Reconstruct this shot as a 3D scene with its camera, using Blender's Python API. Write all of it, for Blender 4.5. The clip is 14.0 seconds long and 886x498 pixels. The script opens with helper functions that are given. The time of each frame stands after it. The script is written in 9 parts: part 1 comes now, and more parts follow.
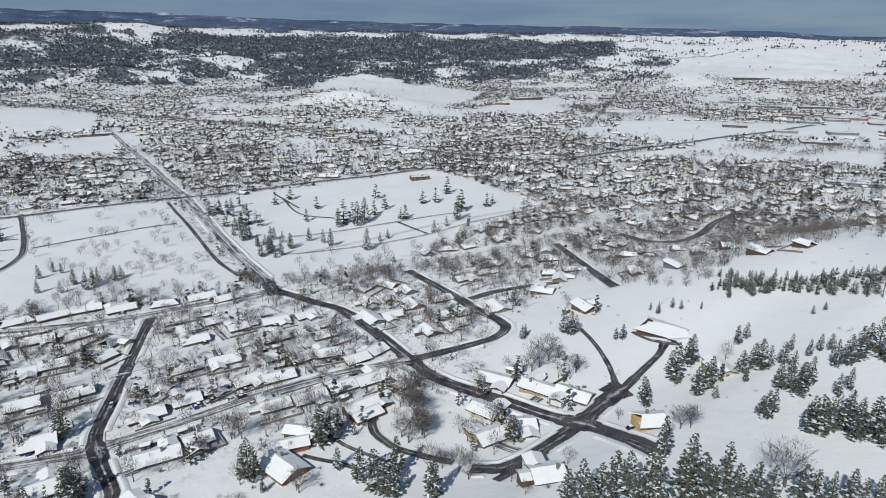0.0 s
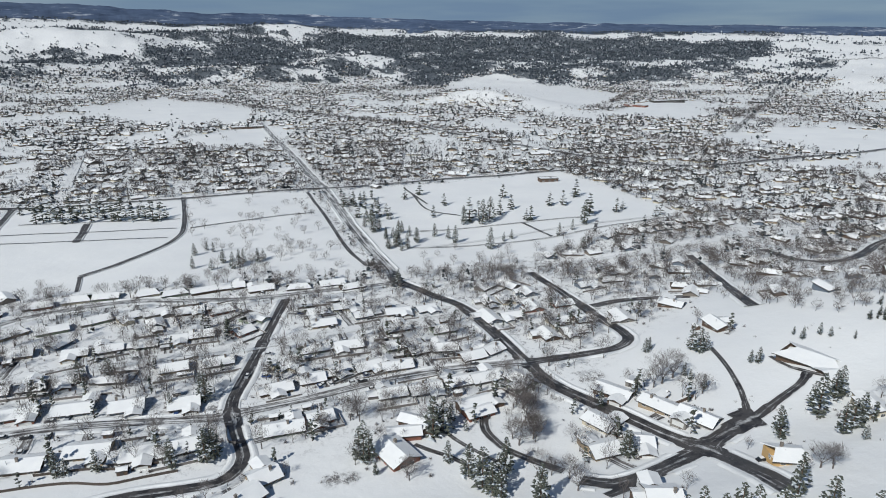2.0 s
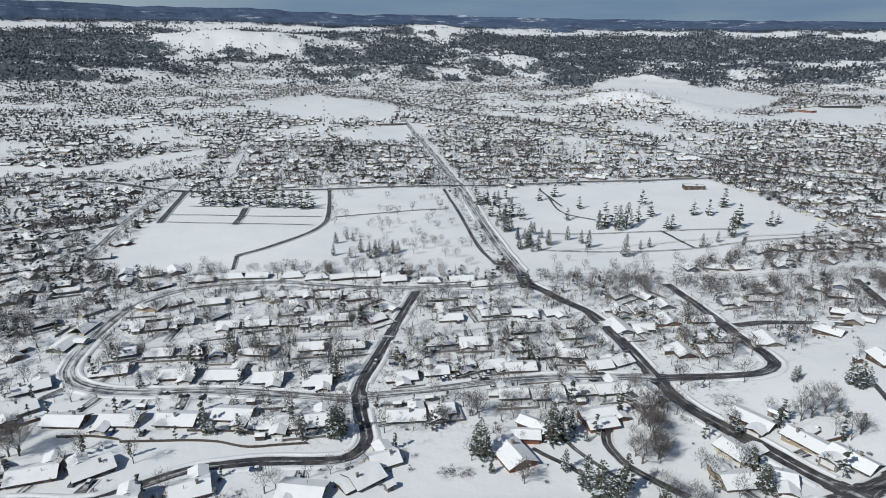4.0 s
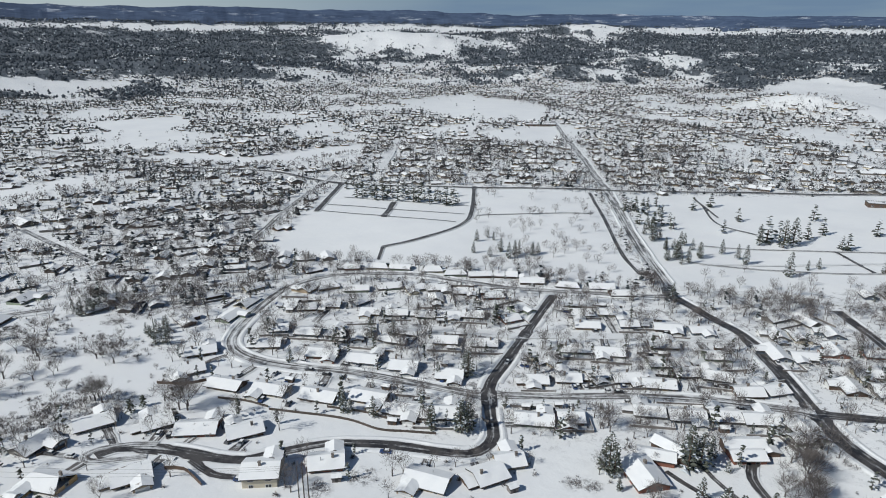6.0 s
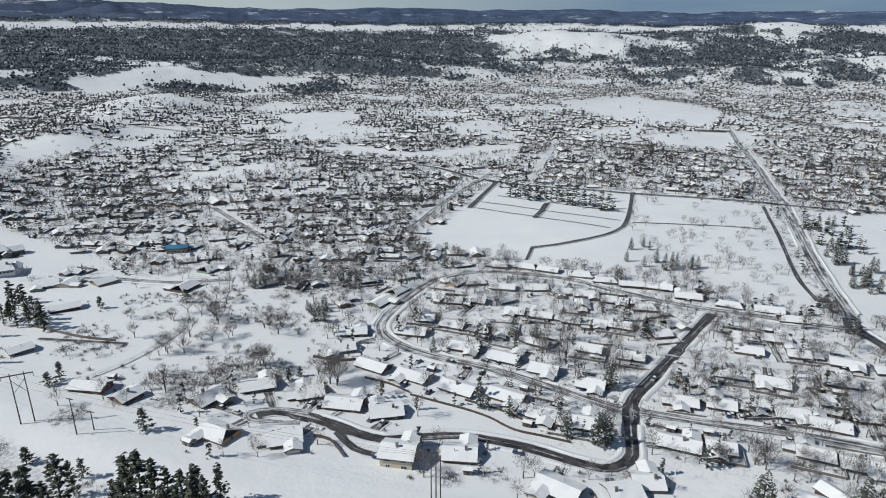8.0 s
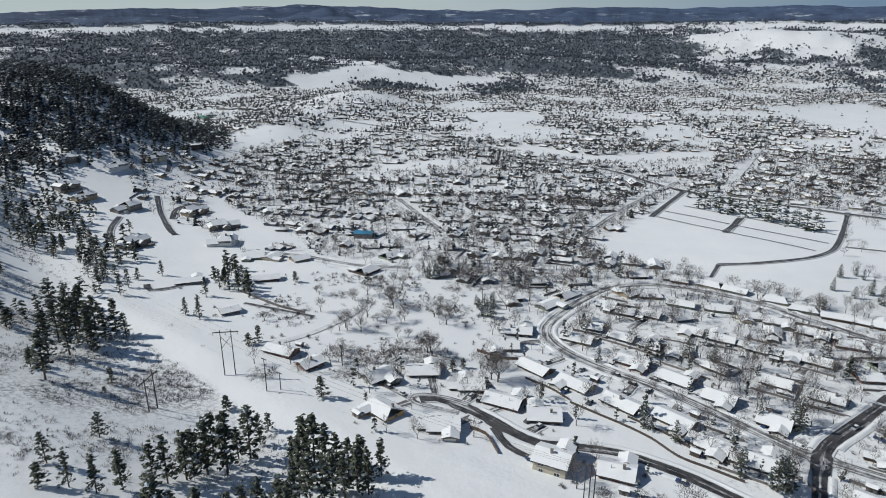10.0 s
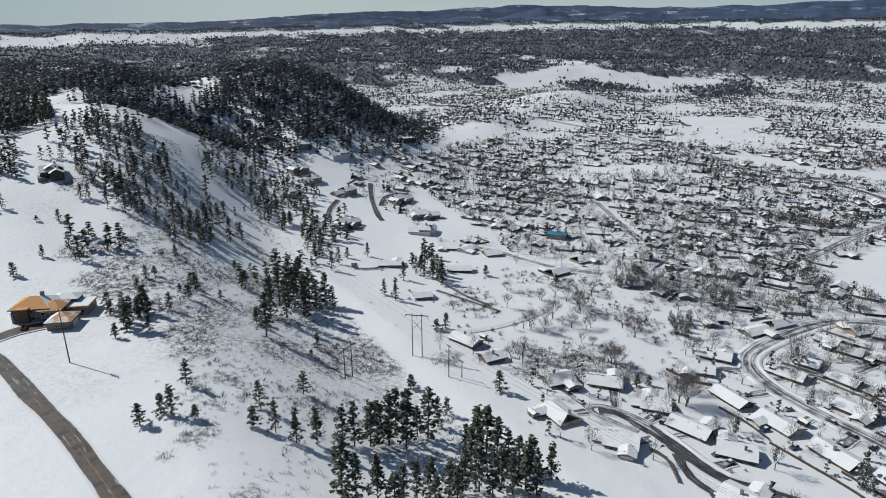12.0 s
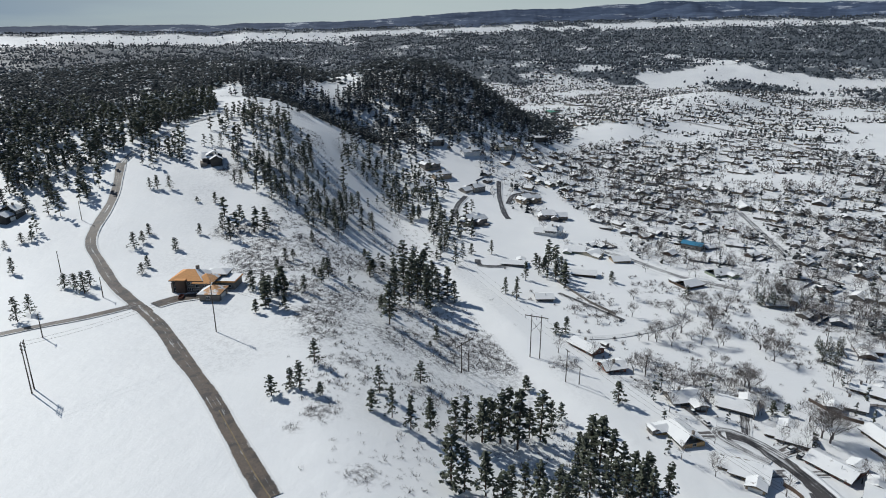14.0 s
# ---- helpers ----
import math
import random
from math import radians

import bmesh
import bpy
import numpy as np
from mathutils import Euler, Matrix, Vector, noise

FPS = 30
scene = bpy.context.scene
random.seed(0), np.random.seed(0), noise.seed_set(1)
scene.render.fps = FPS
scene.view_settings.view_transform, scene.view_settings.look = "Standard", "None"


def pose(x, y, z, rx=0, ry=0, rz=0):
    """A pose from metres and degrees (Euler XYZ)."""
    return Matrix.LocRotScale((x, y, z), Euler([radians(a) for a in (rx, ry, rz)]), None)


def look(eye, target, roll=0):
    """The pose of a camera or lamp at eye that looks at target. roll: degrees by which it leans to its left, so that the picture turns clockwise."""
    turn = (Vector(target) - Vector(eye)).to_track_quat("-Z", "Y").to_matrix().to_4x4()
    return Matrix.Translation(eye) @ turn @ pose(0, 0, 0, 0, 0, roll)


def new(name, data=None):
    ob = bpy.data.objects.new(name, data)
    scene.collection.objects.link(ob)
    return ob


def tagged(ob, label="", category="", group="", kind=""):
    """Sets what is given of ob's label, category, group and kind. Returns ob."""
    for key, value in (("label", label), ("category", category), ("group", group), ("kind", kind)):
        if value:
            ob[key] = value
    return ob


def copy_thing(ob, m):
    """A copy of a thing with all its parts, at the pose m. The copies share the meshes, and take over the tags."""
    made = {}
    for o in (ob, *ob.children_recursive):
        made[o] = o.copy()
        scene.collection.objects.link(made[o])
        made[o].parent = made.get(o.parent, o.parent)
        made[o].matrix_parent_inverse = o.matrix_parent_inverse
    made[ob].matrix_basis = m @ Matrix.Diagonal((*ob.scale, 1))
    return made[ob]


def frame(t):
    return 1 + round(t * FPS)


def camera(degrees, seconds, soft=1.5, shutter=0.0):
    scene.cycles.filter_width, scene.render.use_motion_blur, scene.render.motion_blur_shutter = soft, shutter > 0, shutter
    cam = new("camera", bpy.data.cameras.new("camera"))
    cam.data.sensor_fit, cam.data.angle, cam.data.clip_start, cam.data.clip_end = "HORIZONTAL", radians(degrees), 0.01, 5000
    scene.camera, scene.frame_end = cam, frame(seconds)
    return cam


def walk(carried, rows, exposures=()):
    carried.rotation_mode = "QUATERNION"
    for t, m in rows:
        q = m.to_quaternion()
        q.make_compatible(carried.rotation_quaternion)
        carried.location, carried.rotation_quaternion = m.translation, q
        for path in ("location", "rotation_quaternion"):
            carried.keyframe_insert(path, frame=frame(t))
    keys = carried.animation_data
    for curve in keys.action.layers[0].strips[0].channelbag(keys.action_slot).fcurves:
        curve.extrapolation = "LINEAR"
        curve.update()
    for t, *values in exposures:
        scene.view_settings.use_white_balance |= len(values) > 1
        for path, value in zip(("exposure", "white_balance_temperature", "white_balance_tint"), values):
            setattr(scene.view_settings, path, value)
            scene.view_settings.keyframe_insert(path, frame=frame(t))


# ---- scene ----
cam = camera(71.13, 14.0, soft=1.0)
EYE = 155.0  # the aircraft hovers and turns on the spot
TURNS = [  # seconds, heading (anticlockwise from +y), pitch, roll
    (0.0, 0.00, -18.11, 0.23),
    (0.5, 3.75, -18.13, 0.24),
    (1.0, 6.61, -18.15, 0.25),
    (1.5, 9.18, -18.16, 0.26),
    (2.0, 11.94, -18.17, 0.25),
    (2.5, 14.81, -18.20, 0.21),
    (3.0, 18.04, -18.22, 0.18),
    (5.5, 34.64, -18.23, 0.04),
    (6.0, 38.15, -18.22, -0.04),
    (6.5, 41.71, -18.21, -0.05),
    (7.0, 45.23, -18.23, -0.03),
    (7.5, 48.84, -18.24, -0.01),
    (10.0, 69.25, -18.20, -0.07),
    (10.5, 73.92, -18.17, -0.14),
    (11.0, 78.62, -18.16, -0.18),
    (11.5, 83.24, -18.17, -0.20),
    (12.0, 87.75, -18.19, -0.24),
    (12.5, 91.86, -18.22, -0.24),
    (13.0, 95.19, -18.23, -0.24),
    (13.5, 97.60, -18.27, -0.21),
    (14.0, 99.79, -18.30, -0.20),
]
walk(cam, [(t, pose(0, 0, EYE, 0, 0, h) @ pose(0, 0, 0, 90 + p, 0, 0) @ pose(0, 0, 0, 0, 0, r)) for t, h, p, r in TURNS], exposures=[(0.0, -0.27, 6270, 7.0), (14.0, -0.31, 6270, 7.0)])

# ---- daylight: sun behind the aircraft's last view, high thin cloud ----
SUN_AZ, SUN_EL = 153.0, 40.0  # heading anticlockwise from +y, height
world = bpy.data.worlds.new("sky")
scene.world = world
world.use_nodes = True
wn, wl = world.node_tree.nodes, world.node_tree.links
wn.clear()
w_out, w_bg, w_sky = wn.new("ShaderNodeOutputWorld"), wn.new("ShaderNodeBackground"), wn.new("ShaderNodeTexSky")
w_sky.sky_type, w_sky.sun_disc = "NISHITA", False
w_sky.sun_elevation, w_sky.sun_rotation = radians(SUN_EL), radians(360 - SUN_AZ)
w_sky.air_density, w_sky.dust_density, w_sky.ozone_density, w_sky.altitude = 1.0, 0.3, 1.5, 1100
# a low bank of grey-blue cloud round the horizon, paler towards the sun's side
w_co, w_map, w_noise, w_ramp, w_mix = wn.new("ShaderNodeTexCoord"), wn.new("ShaderNodeMapping"), wn.new("ShaderNodeTexNoise"), wn.new("ShaderNodeValToRGB"), wn.new("ShaderNodeMix")
w_sep, w_low, w_side, w_cloud, w_mul = wn.new("ShaderNodeSeparateXYZ"), wn.new("ShaderNodeMapRange"), wn.new("ShaderNodeMapRange"), wn.new("ShaderNodeMix"), wn.new("ShaderNodeMath")
w_map.inputs["Scale"].default_value = (1.4, 1.4, 14.0)
w_noise.inputs["Scale"].default_value, w_noise.inputs["Detail"].default_value = 2.0, 7.0
w_ramp.color_ramp.elements[0].position, w_ramp.color_ramp.elements[1].position = 0.30, 0.58
w_ramp.color_ramp.elements[0].color = (0.72, 0.72, 0.72, 1)
w_mix.data_type = w_cloud.data_type = "RGBA"
w_low.inputs["From Min"].default_value, w_low.inputs["From Max"].default_value = 0.34, 0.14
w_side.inputs["From Min"].default_value, w_side.inputs["From Max"].default_value = -0.60, -0.97
w_cloud.inputs["A"].default_value, w_cloud.inputs["B"].default_value = (2.6, 3.8, 5.5, 1), (7.6, 8.5, 8.6, 1)
w_mul.operation = "MULTIPLY"
wl.new(w_co.outputs["Generated"], w_map.inputs["Vector"])
wl.new(w_co.outputs["Generated"], w_sep.inputs["Vector"])
wl.new(w_sep.outputs["Z"], w_low.inputs["Value"])
wl.new(w_sep.outputs["X"], w_side.inputs["Value"])
wl.new(w_side.outputs["Result"], w_cloud.inputs["Factor"])
wl.new(w_map.outputs["Vector"], w_noise.inputs["Vector"])
wl.new(w_noise.outputs["Fac"], w_ramp.inputs["Fac"])
wl.new(w_ramp.outputs["Color"], w_mul.inputs[0])
wl.new(w_low.outputs["Result"], w_mul.inputs[1])
wl.new(w_mul.outputs[0], w_mix.inputs["Factor"])
wl.new(w_sky.outputs["Color"], w_mix.inputs["A"])
wl.new(w_cloud.outputs["Result"], w_mix.inputs["B"])
wl.new(w_mix.outputs["Result"], w_bg.inputs["Color"])
wl.new(w_bg.outputs["Background"], w_out.inputs["Surface"])
w_bg.inputs["Strength"].default_value = 0.074

sun = new("sun", bpy.data.lights.new("sun", "SUN"))
sun.data.energy, sun.data.angle, sun.data.color = 4.5, radians(0.53), (1.0, 0.97, 0.92)
sun.matrix_world = look((0, 0, 900), (math.sin(radians(SUN_AZ)) * 100 * math.cos(radians(SUN_EL)), -math.cos(radians(SUN_AZ)) * 100 * math.cos(radians(SUN_EL)), 900 - 100 * math.sin(radians(SUN_EL))))

# ---- materials ----
def material(name, rough=0.8, metal=0.0):
    m = bpy.data.materials.new(name)
    m.use_nodes = True
    b = m.node_tree.nodes["Principled BSDF"]
    b.inputs["Roughness"].default_value, b.inputs["Metallic"].default_value = rough, metal
    return m, m.node_tree.nodes, m.node_tree.links, b


def noise_node(nodes, links, scale, detail=5.0, rough=0.6, vector=None):
    n = nodes.new("ShaderNodeTexNoise")
    n.inputs["Scale"].default_value, n.inputs["Detail"].default_value, n.inputs["Roughness"].default_value = scale, detail, rough
    if vector is None:
        vector = nodes.new("ShaderNodeTexCoord").outputs["Object"]
    links.new(vector, n.inputs["Vector"])
    return n.outputs["Fac"]


def ramp(nodes, links, fac, stops):
    r = nodes.new("ShaderNodeValToRGB")
    while len(r.color_ramp.elements) < len(stops):
        r.color_ramp.elements.new(0.5)
    for e, (pos, c) in zip(r.color_ramp.elements, stops):
        e.position, e.color = pos, (*c, 1) if len(c) == 3 else c
    links.new(fac, r.inputs["Fac"])
    return r.outputs["Color"]


def mix(nodes, links, fac, a, b, mode="MIX"):
    n = nodes.new("ShaderNodeMix")
    n.data_type, n.blend_type = "RGBA", mode
    for sock, v in (("Factor", fac), ("A", a), ("B", b)):
        if isinstance(v, (int, float)):
            n.inputs[sock].default_value = v
        elif isinstance(v, tuple):
            n.inputs[sock].default_value = (*v, 1)
        else:
            links.new(v, n.inputs[sock])
    return n.outputs["Result"]


def maths(nodes, links, op, a, b):
    n = nodes.new("ShaderNodeMath")
    n.operation = op
    n.use_clamp = op != "SUBTRACT"
    for i, v in enumerate((a, b)):
        if isinstance(v, (int, float)):
            n.inputs[i].default_value = v
        else:
            links.new(v, n.inputs[i])
    return n.outputs[0]


def bump(nodes, links, bsdf, height, strength, distance):
    n = nodes.new("ShaderNodeBump")
    n.inputs["Strength"].default_value, n.inputs["Distance"].default_value = strength, distance
    links.new(height, n.inputs["Height"])
    links.new(n.outputs["Normal"], bsdf.inputs["Normal"])


def plain(name, colour, rough=0.8, vary=0.15, scale=1.5, metal=0.0, per_object=0.0):
    """One colour with soft blotches at two scales and, if asked, a shift from thing to thing."""
    m, n, l, b = material(name, rough, metal)
    dark, light = tuple(c * (1 - vary) for c in colour), tuple(min(1, c * (1 + vary)) for c in colour)
    col = ramp(n, l, noise_node(n, l, scale), [(0.3, dark), (0.7, light)])
    fine = noise_node(n, l, scale * 9, 3)
    col = mix(n, l, 0.35, col, ramp(n, l, fine, [(0.3, dark), (0.7, light)]))
    if per_object:
        info = n.new("ShaderNodeObjectInfo")
        hsv = n.new("ShaderNodeHueSaturation")
        l.new(col, hsv.inputs["Color"])
        l.new(maths(n, l, "ADD", maths(n, l, "MULTIPLY", info.outputs["Random"], per_object), 1 - per_object / 2), hsv.inputs["Value"])
        col = hsv.outputs["Color"]
    l.new(col, b.inputs["Base Color"])
    bump(n, l, b, fine, 0.25, 0.03)
    return m


SNOW = (0.80, 0.82, 0.86)


def snow_ground():
    m, n, l, b = material("snow_ground", 0.62)
    at = n.new("ShaderNodeVertexColor")
    at.layer_name = "cover"
    sep = n.new("ShaderNodeSeparateColor")
    l.new(at.outputs["Color"], sep.inputs["Color"])
    pos = n.new("ShaderNodeTexCoord").outputs["Object"]
    drift = noise_node(n, l, 0.02, 6, 0.6, pos)
    clean = ramp(n, l, drift, [(0.3, (0.77, 0.775, 0.775)), (0.7, (0.84, 0.84, 0.825))])
    crust = noise_node(n, l, 0.5, 6, 0.7, pos)
    # dead grass and brush poking through
    tuft = noise_node(n, l, 0.55, 8, 0.8, pos)
    tuft_mask = maths(n, l, "MULTIPLY", ramp(n, l, tuft, [(0.47, (0, 0, 0)), (0.56, (1, 1, 1))]), sep.outputs["Green"])
    col = mix(n, l, tuft_mask, clean, ramp(n, l, crust, [(0.35, (0.12, 0.115, 0.11)), (0.7, (0.34, 0.335, 0.34))]))
    # needle litter of the woods, understorey shade and blue haze painted into its colour
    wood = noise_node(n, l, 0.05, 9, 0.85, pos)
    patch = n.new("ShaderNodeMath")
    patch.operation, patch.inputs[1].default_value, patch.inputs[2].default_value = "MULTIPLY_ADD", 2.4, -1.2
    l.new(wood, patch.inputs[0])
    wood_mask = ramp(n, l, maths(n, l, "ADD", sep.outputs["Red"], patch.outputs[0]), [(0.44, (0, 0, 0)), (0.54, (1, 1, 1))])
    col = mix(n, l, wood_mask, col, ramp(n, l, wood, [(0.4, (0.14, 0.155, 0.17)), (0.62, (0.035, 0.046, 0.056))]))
    # trodden yards, paths and bare verges of the town
    yard = noise_node(n, l, 0.17, 8, 0.85, pos)
    yard_mask = maths(n, l, "MULTIPLY", ramp(n, l, yard, [(0.535, (0, 0, 0)), (0.59, (1, 1, 1))]), sep.outputs["Blue"])
    col = mix(n, l, yard_mask, col, ramp(n, l, crust, [(0.3, (0.07, 0.063, 0.06)), (0.7, (0.22, 0.21, 0.21))]))
    l.new(col, b.inputs["Base Color"])
    hummock = noise_node(n, l, 0.13, 5, 0.6, pos)
    rel = mix(n, l, 0.55, mix(n, l, 0.35, drift, crust), hummock)
    bump(n, l, b, rel, 0.6, 1.0)
    return m


def road_surface(name, base, snow_low, snow_high):
    """Asphalt with wheel tracks; snow lies along the edges and in streaks between them."""
    m, n, l, b = material(name, 0.55)
    uv = n.new("ShaderNodeUVMap").outputs["UV"]
    mp = n.new("ShaderNodeMapping")
    mp.inputs["Scale"].default_value = (6.0, 0.03, 1)
    l.new(uv, mp.inputs["Vector"])
    streak = noise_node(n, l, 1.0, 6, 0.65, mp.outputs["Vector"])
    pos = n.new("ShaderNodeTexCoord").outputs["Object"]
    blotch = noise_node(n, l, 0.2, 7, 0.75, pos)
    sx = n.new("ShaderNodeSeparateXYZ")
    l.new(uv, sx.inputs["Vector"])
    edge = n.new("ShaderNodeMath")
    edge.operation = "PINGPONG"
    edge.inputs[1].default_value = 0.5
    l.new(sx.outputs["X"], edge.inputs[0])
    rim = ramp(n, l, edge.outputs[0], [(0.0, (0.40, 0.40, 0.40)), (0.08, (0.22, 0.22, 0.22)), (0.15, (0.03, 0.03, 0.03)), (0.22, (0, 0, 0)), (0.30, (0.05, 0.05, 0.05)), (0.37, (0, 0, 0)), (0.44, (0.03, 0.03, 0.03)), (0.5, (0.10, 0.10, 0.10))])
    s = maths(n, l, "ADD", mix(n, l, 0.36, streak, blotch), rim)
    cover = ramp(n, l, s, [(snow_low, (0, 0, 0)), (snow_high, (1, 1, 1))])
    fine = noise_node(n, l, 1.4, 5, 0.7, pos)
    wet = ramp(n, l, fine, [(0.3, tuple(c * 0.75 for c in base)), (0.7, tuple(c * 1.35 for c in base))])
    pool = noise_node(n, l, 0.16, 4, 0.7, pos)
    wet = mix(n, l, 1.0, wet, ramp(n, l, pool, [(0.42, (0.42, 0.42, 0.44)), (0.50, (1.0, 1.0, 1.0)), (0.7, (1.35, 1.33, 1.3))]), "MULTIPLY")
    l.new(mix(n, l, cover, wet, (0.72, 0.725, 0.72)), b.inputs["Base Color"])
    l.new(ramp(n, l, cover, [(0, (0.5, 0.5, 0.5)), (1, (0.75, 0.75, 0.75))]), b.inputs["Roughness"])
    bump(n, l, b, mix(n, l, 0.5, cover, fine), 0.4, 0.12)
    return m


def roof_snow(name, shingle, low, high):
    """Snow on a roof, thin enough along some edges to let the shingles show."""
    m, n, l, b = material(name, 0.65)
    co = n.new("ShaderNodeTexCoord").outputs["Object"]
    info = n.new("ShaderNodeObjectInfo")
    add = n.new("ShaderNodeVectorMath")
    add.operation = "ADD"
    sc = n.new("ShaderNodeVectorMath")
    sc.operation = "SCALE"
    sc.inputs[0].default_value = (91.0, 53.0, 37.0)
    l.new(info.outputs["Random"], sc.inputs["Scale"])
    l.new(co, add.inputs[0])
    l.new(sc.outputs["Vector"], add.inputs[1])
    big = noise_node(n, l, 0.22, 6, 0.62, add.outputs["Vector"])
    melt = ramp(n, l, big, [(low, (0, 0, 0)), (high, (1, 1, 1))])
    fine = noise_node(n, l, 2.5, 4, 0.6, add.outputs["Vector"])
    dark = ramp(n, l, fine, [(0.3, tuple(c * 0.7 for c in shingle)), (0.7, tuple(c * 1.25 for c in shingle))])
    white = ramp(n, l, big, [(0.3, (0.78, 0.785, 0.785)), (0.7, (0.85, 0.85, 0.835))])
    l.new(mix(n, l, melt, white, dark), b.inputs["Base Color"])
    bump(n, l, b, mix(n, l, 0.3, big, fine), 0.5, 0.25)
    return m


def needles(name, dark, light, snow_at):
    """Pine foliage with flecks of lodged snow, needle clumps differing one from another."""
    m, n, l, b = material(name, 0.85)
    geo = n.new("ShaderNodeNewGeometry")
    col = ramp(n, l, geo.outputs["Random Per Island"], [(0.0, dark), (snow_at - 0.02, light), (snow_at, (0.42, 0.46, 0.48)), (1.0, (0.72, 0.75, 0.79))])
    l.new(col, b.inputs["Base Color"])
    return m


def glass(name, colour):
    m, n, l, b = material(name, 0.12)
    b.inputs["Base Color"].default_value = (*colour, 1)
    b.inputs["Specular IOR Level"].default_value = 0.6
    return m


def hazed_range():
    """Far forest in dark and paler stands, distance haze painted in as blue, with open patches of snow."""
    m, n, l, b = material("far_hazed_range", 0.95)
    lie = n.new("ShaderNodeMapping")
    lie.inputs["Scale"].default_value = (0.45, 0.45, 3.6)
    l.new(n.new("ShaderNodeTexCoord").outputs["Object"], lie.inputs["Vector"])
    pos = lie.outputs["Vector"]
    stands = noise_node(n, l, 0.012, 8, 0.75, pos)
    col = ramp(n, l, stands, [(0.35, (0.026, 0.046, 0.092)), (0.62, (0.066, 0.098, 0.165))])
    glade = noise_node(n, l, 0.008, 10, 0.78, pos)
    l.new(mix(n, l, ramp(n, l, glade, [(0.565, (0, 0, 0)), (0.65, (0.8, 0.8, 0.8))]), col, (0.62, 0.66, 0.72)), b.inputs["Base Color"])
    bump(n, l, b, stands, 0.12, 5.0)
    return m


M = {
    "range": hazed_range(),
    "ground": snow_ground(),
    "wet": road_surface("wet_asphalt", (0.060, 0.055, 0.053), 0.56, 0.69),
    "slushy": road_surface("slushy_asphalt", (0.085, 0.079, 0.076), 0.48, 0.60),
    "snowy": road_surface("snow_packed_road", (0.15, 0.145, 0.145), 0.34, 0.50),
    "muddy": road_surface("muddy_gravel_road", (0.078, 0.055, 0.038), 0.59, 0.71),
    "drive": road_surface("wet_concrete_drive", (0.11, 0.10, 0.095), 0.50, 0.60),
    "bank": plain("ploughed_snow", (0.76, 0.765, 0.76), 0.7, 0.08, 0.6),
    "roof_a": roof_snow("snowy_roof_grey", (0.10, 0.095, 0.09), 0.66, 0.72),
    "roof_b": roof_snow("snowy_roof_brown", (0.13, 0.085, 0.06), 0.62, 0.68),
    "roof_c": roof_snow("snowy_roof_full", (0.2, 0.19, 0.18), 0.75, 0.8),
    "eave": plain("dark_eave", (0.06, 0.055, 0.05), 0.8, 0.2, 2),
    "orange_roof": roof_snow("orange_sheathing_roof", (0.70, 0.36, 0.15), 0.42, 0.50),
    "orange": plain("orange_sheathing", (0.68, 0.33, 0.12), 0.85, 0.18, 1.5),
    "stone": plain("grey_brown_stone", (0.20, 0.175, 0.15), 0.9, 0.3, 1.8),
    "brick": plain("red_brick", (0.22, 0.09, 0.06), 0.85, 0.25, 4),
    "tan": plain("tan_siding", (0.32, 0.25, 0.17), 0.8, 0.1, 2),
    "ochre": plain("ochre_siding", (0.52, 0.34, 0.15), 0.8, 0.1, 2),
    "cream": plain("cream_siding", (0.50, 0.45, 0.35), 0.8, 0.08, 2),
    "greige": plain("grey_beige_siding", (0.22, 0.205, 0.185), 0.8, 0.1, 2),
    "slate": plain("slate_blue_siding", (0.14, 0.17, 0.21), 0.8, 0.1, 2),
    "sage": plain("sage_green_siding", (0.23, 0.27, 0.20), 0.8, 0.1, 2),
    "umber": plain("dark_brown_siding", (0.10, 0.065, 0.045), 0.8, 0.15, 2),
    "white": plain("white_siding", (0.66, 0.66, 0.65), 0.7, 0.06, 2),
    "bluetin": plain("blue_metal_roof", (0.05, 0.22, 0.36), 0.5, 0.1, 2),
    "greentin": plain("green_metal_roof", (0.06, 0.25, 0.17), 0.5, 0.1, 2),
    "pane": glass("window_glass", (0.025, 0.03, 0.035)),
    "frame": plain("white_frame", (0.62, 0.62, 0.6), 0.6, 0.05, 3),
    "bark": plain("pine_bark", (0.10, 0.065, 0.045), 0.95, 0.3, 3),
    "twig": plain("bare_twigs", (0.128, 0.112, 0.105), 0.95, 0.25, 0.3),
    "far_twig": plain("grey_brown_twigs", (0.088, 0.078, 0.075), 0.95, 0.3, 0.05),
    "brush": plain("winter_brush", (0.15, 0.135, 0.13), 0.95, 0.3, 0.3),
    "pine": needles("pine_needles", (0.030, 0.038, 0.027), (0.104, 0.114, 0.074), 0.935),
    "spruce": needles("spruce_needles", (0.040, 0.048, 0.038), (0.110, 0.118, 0.092), 0.80),
    # the next two carry blue-grey distance haze in the needle colour
    "hazed_far_pine": needles("hazed_far_pine_needles", (0.024, 0.032, 0.036), (0.050, 0.061, 0.064), 0.95),
    "hazed_distant_pine": needles("hazed_distant_pine_needles", (0.036, 0.048, 0.062), (0.066, 0.080, 0.095), 0.965),
    "fence": plain("weathered_boards", (0.17, 0.155, 0.145), 0.9, 0.25, 2),
    "pole": plain("weathered_pole", (0.075, 0.06, 0.05), 0.9, 0.25, 2),
    "steel": plain("galvanised_steel", (0.35, 0.36, 0.37), 0.45, 0.1, 2, 0.8),
    "rubber": plain("tyre_rubber", (0.02, 0.02, 0.02), 0.9, 0.1, 5),
}

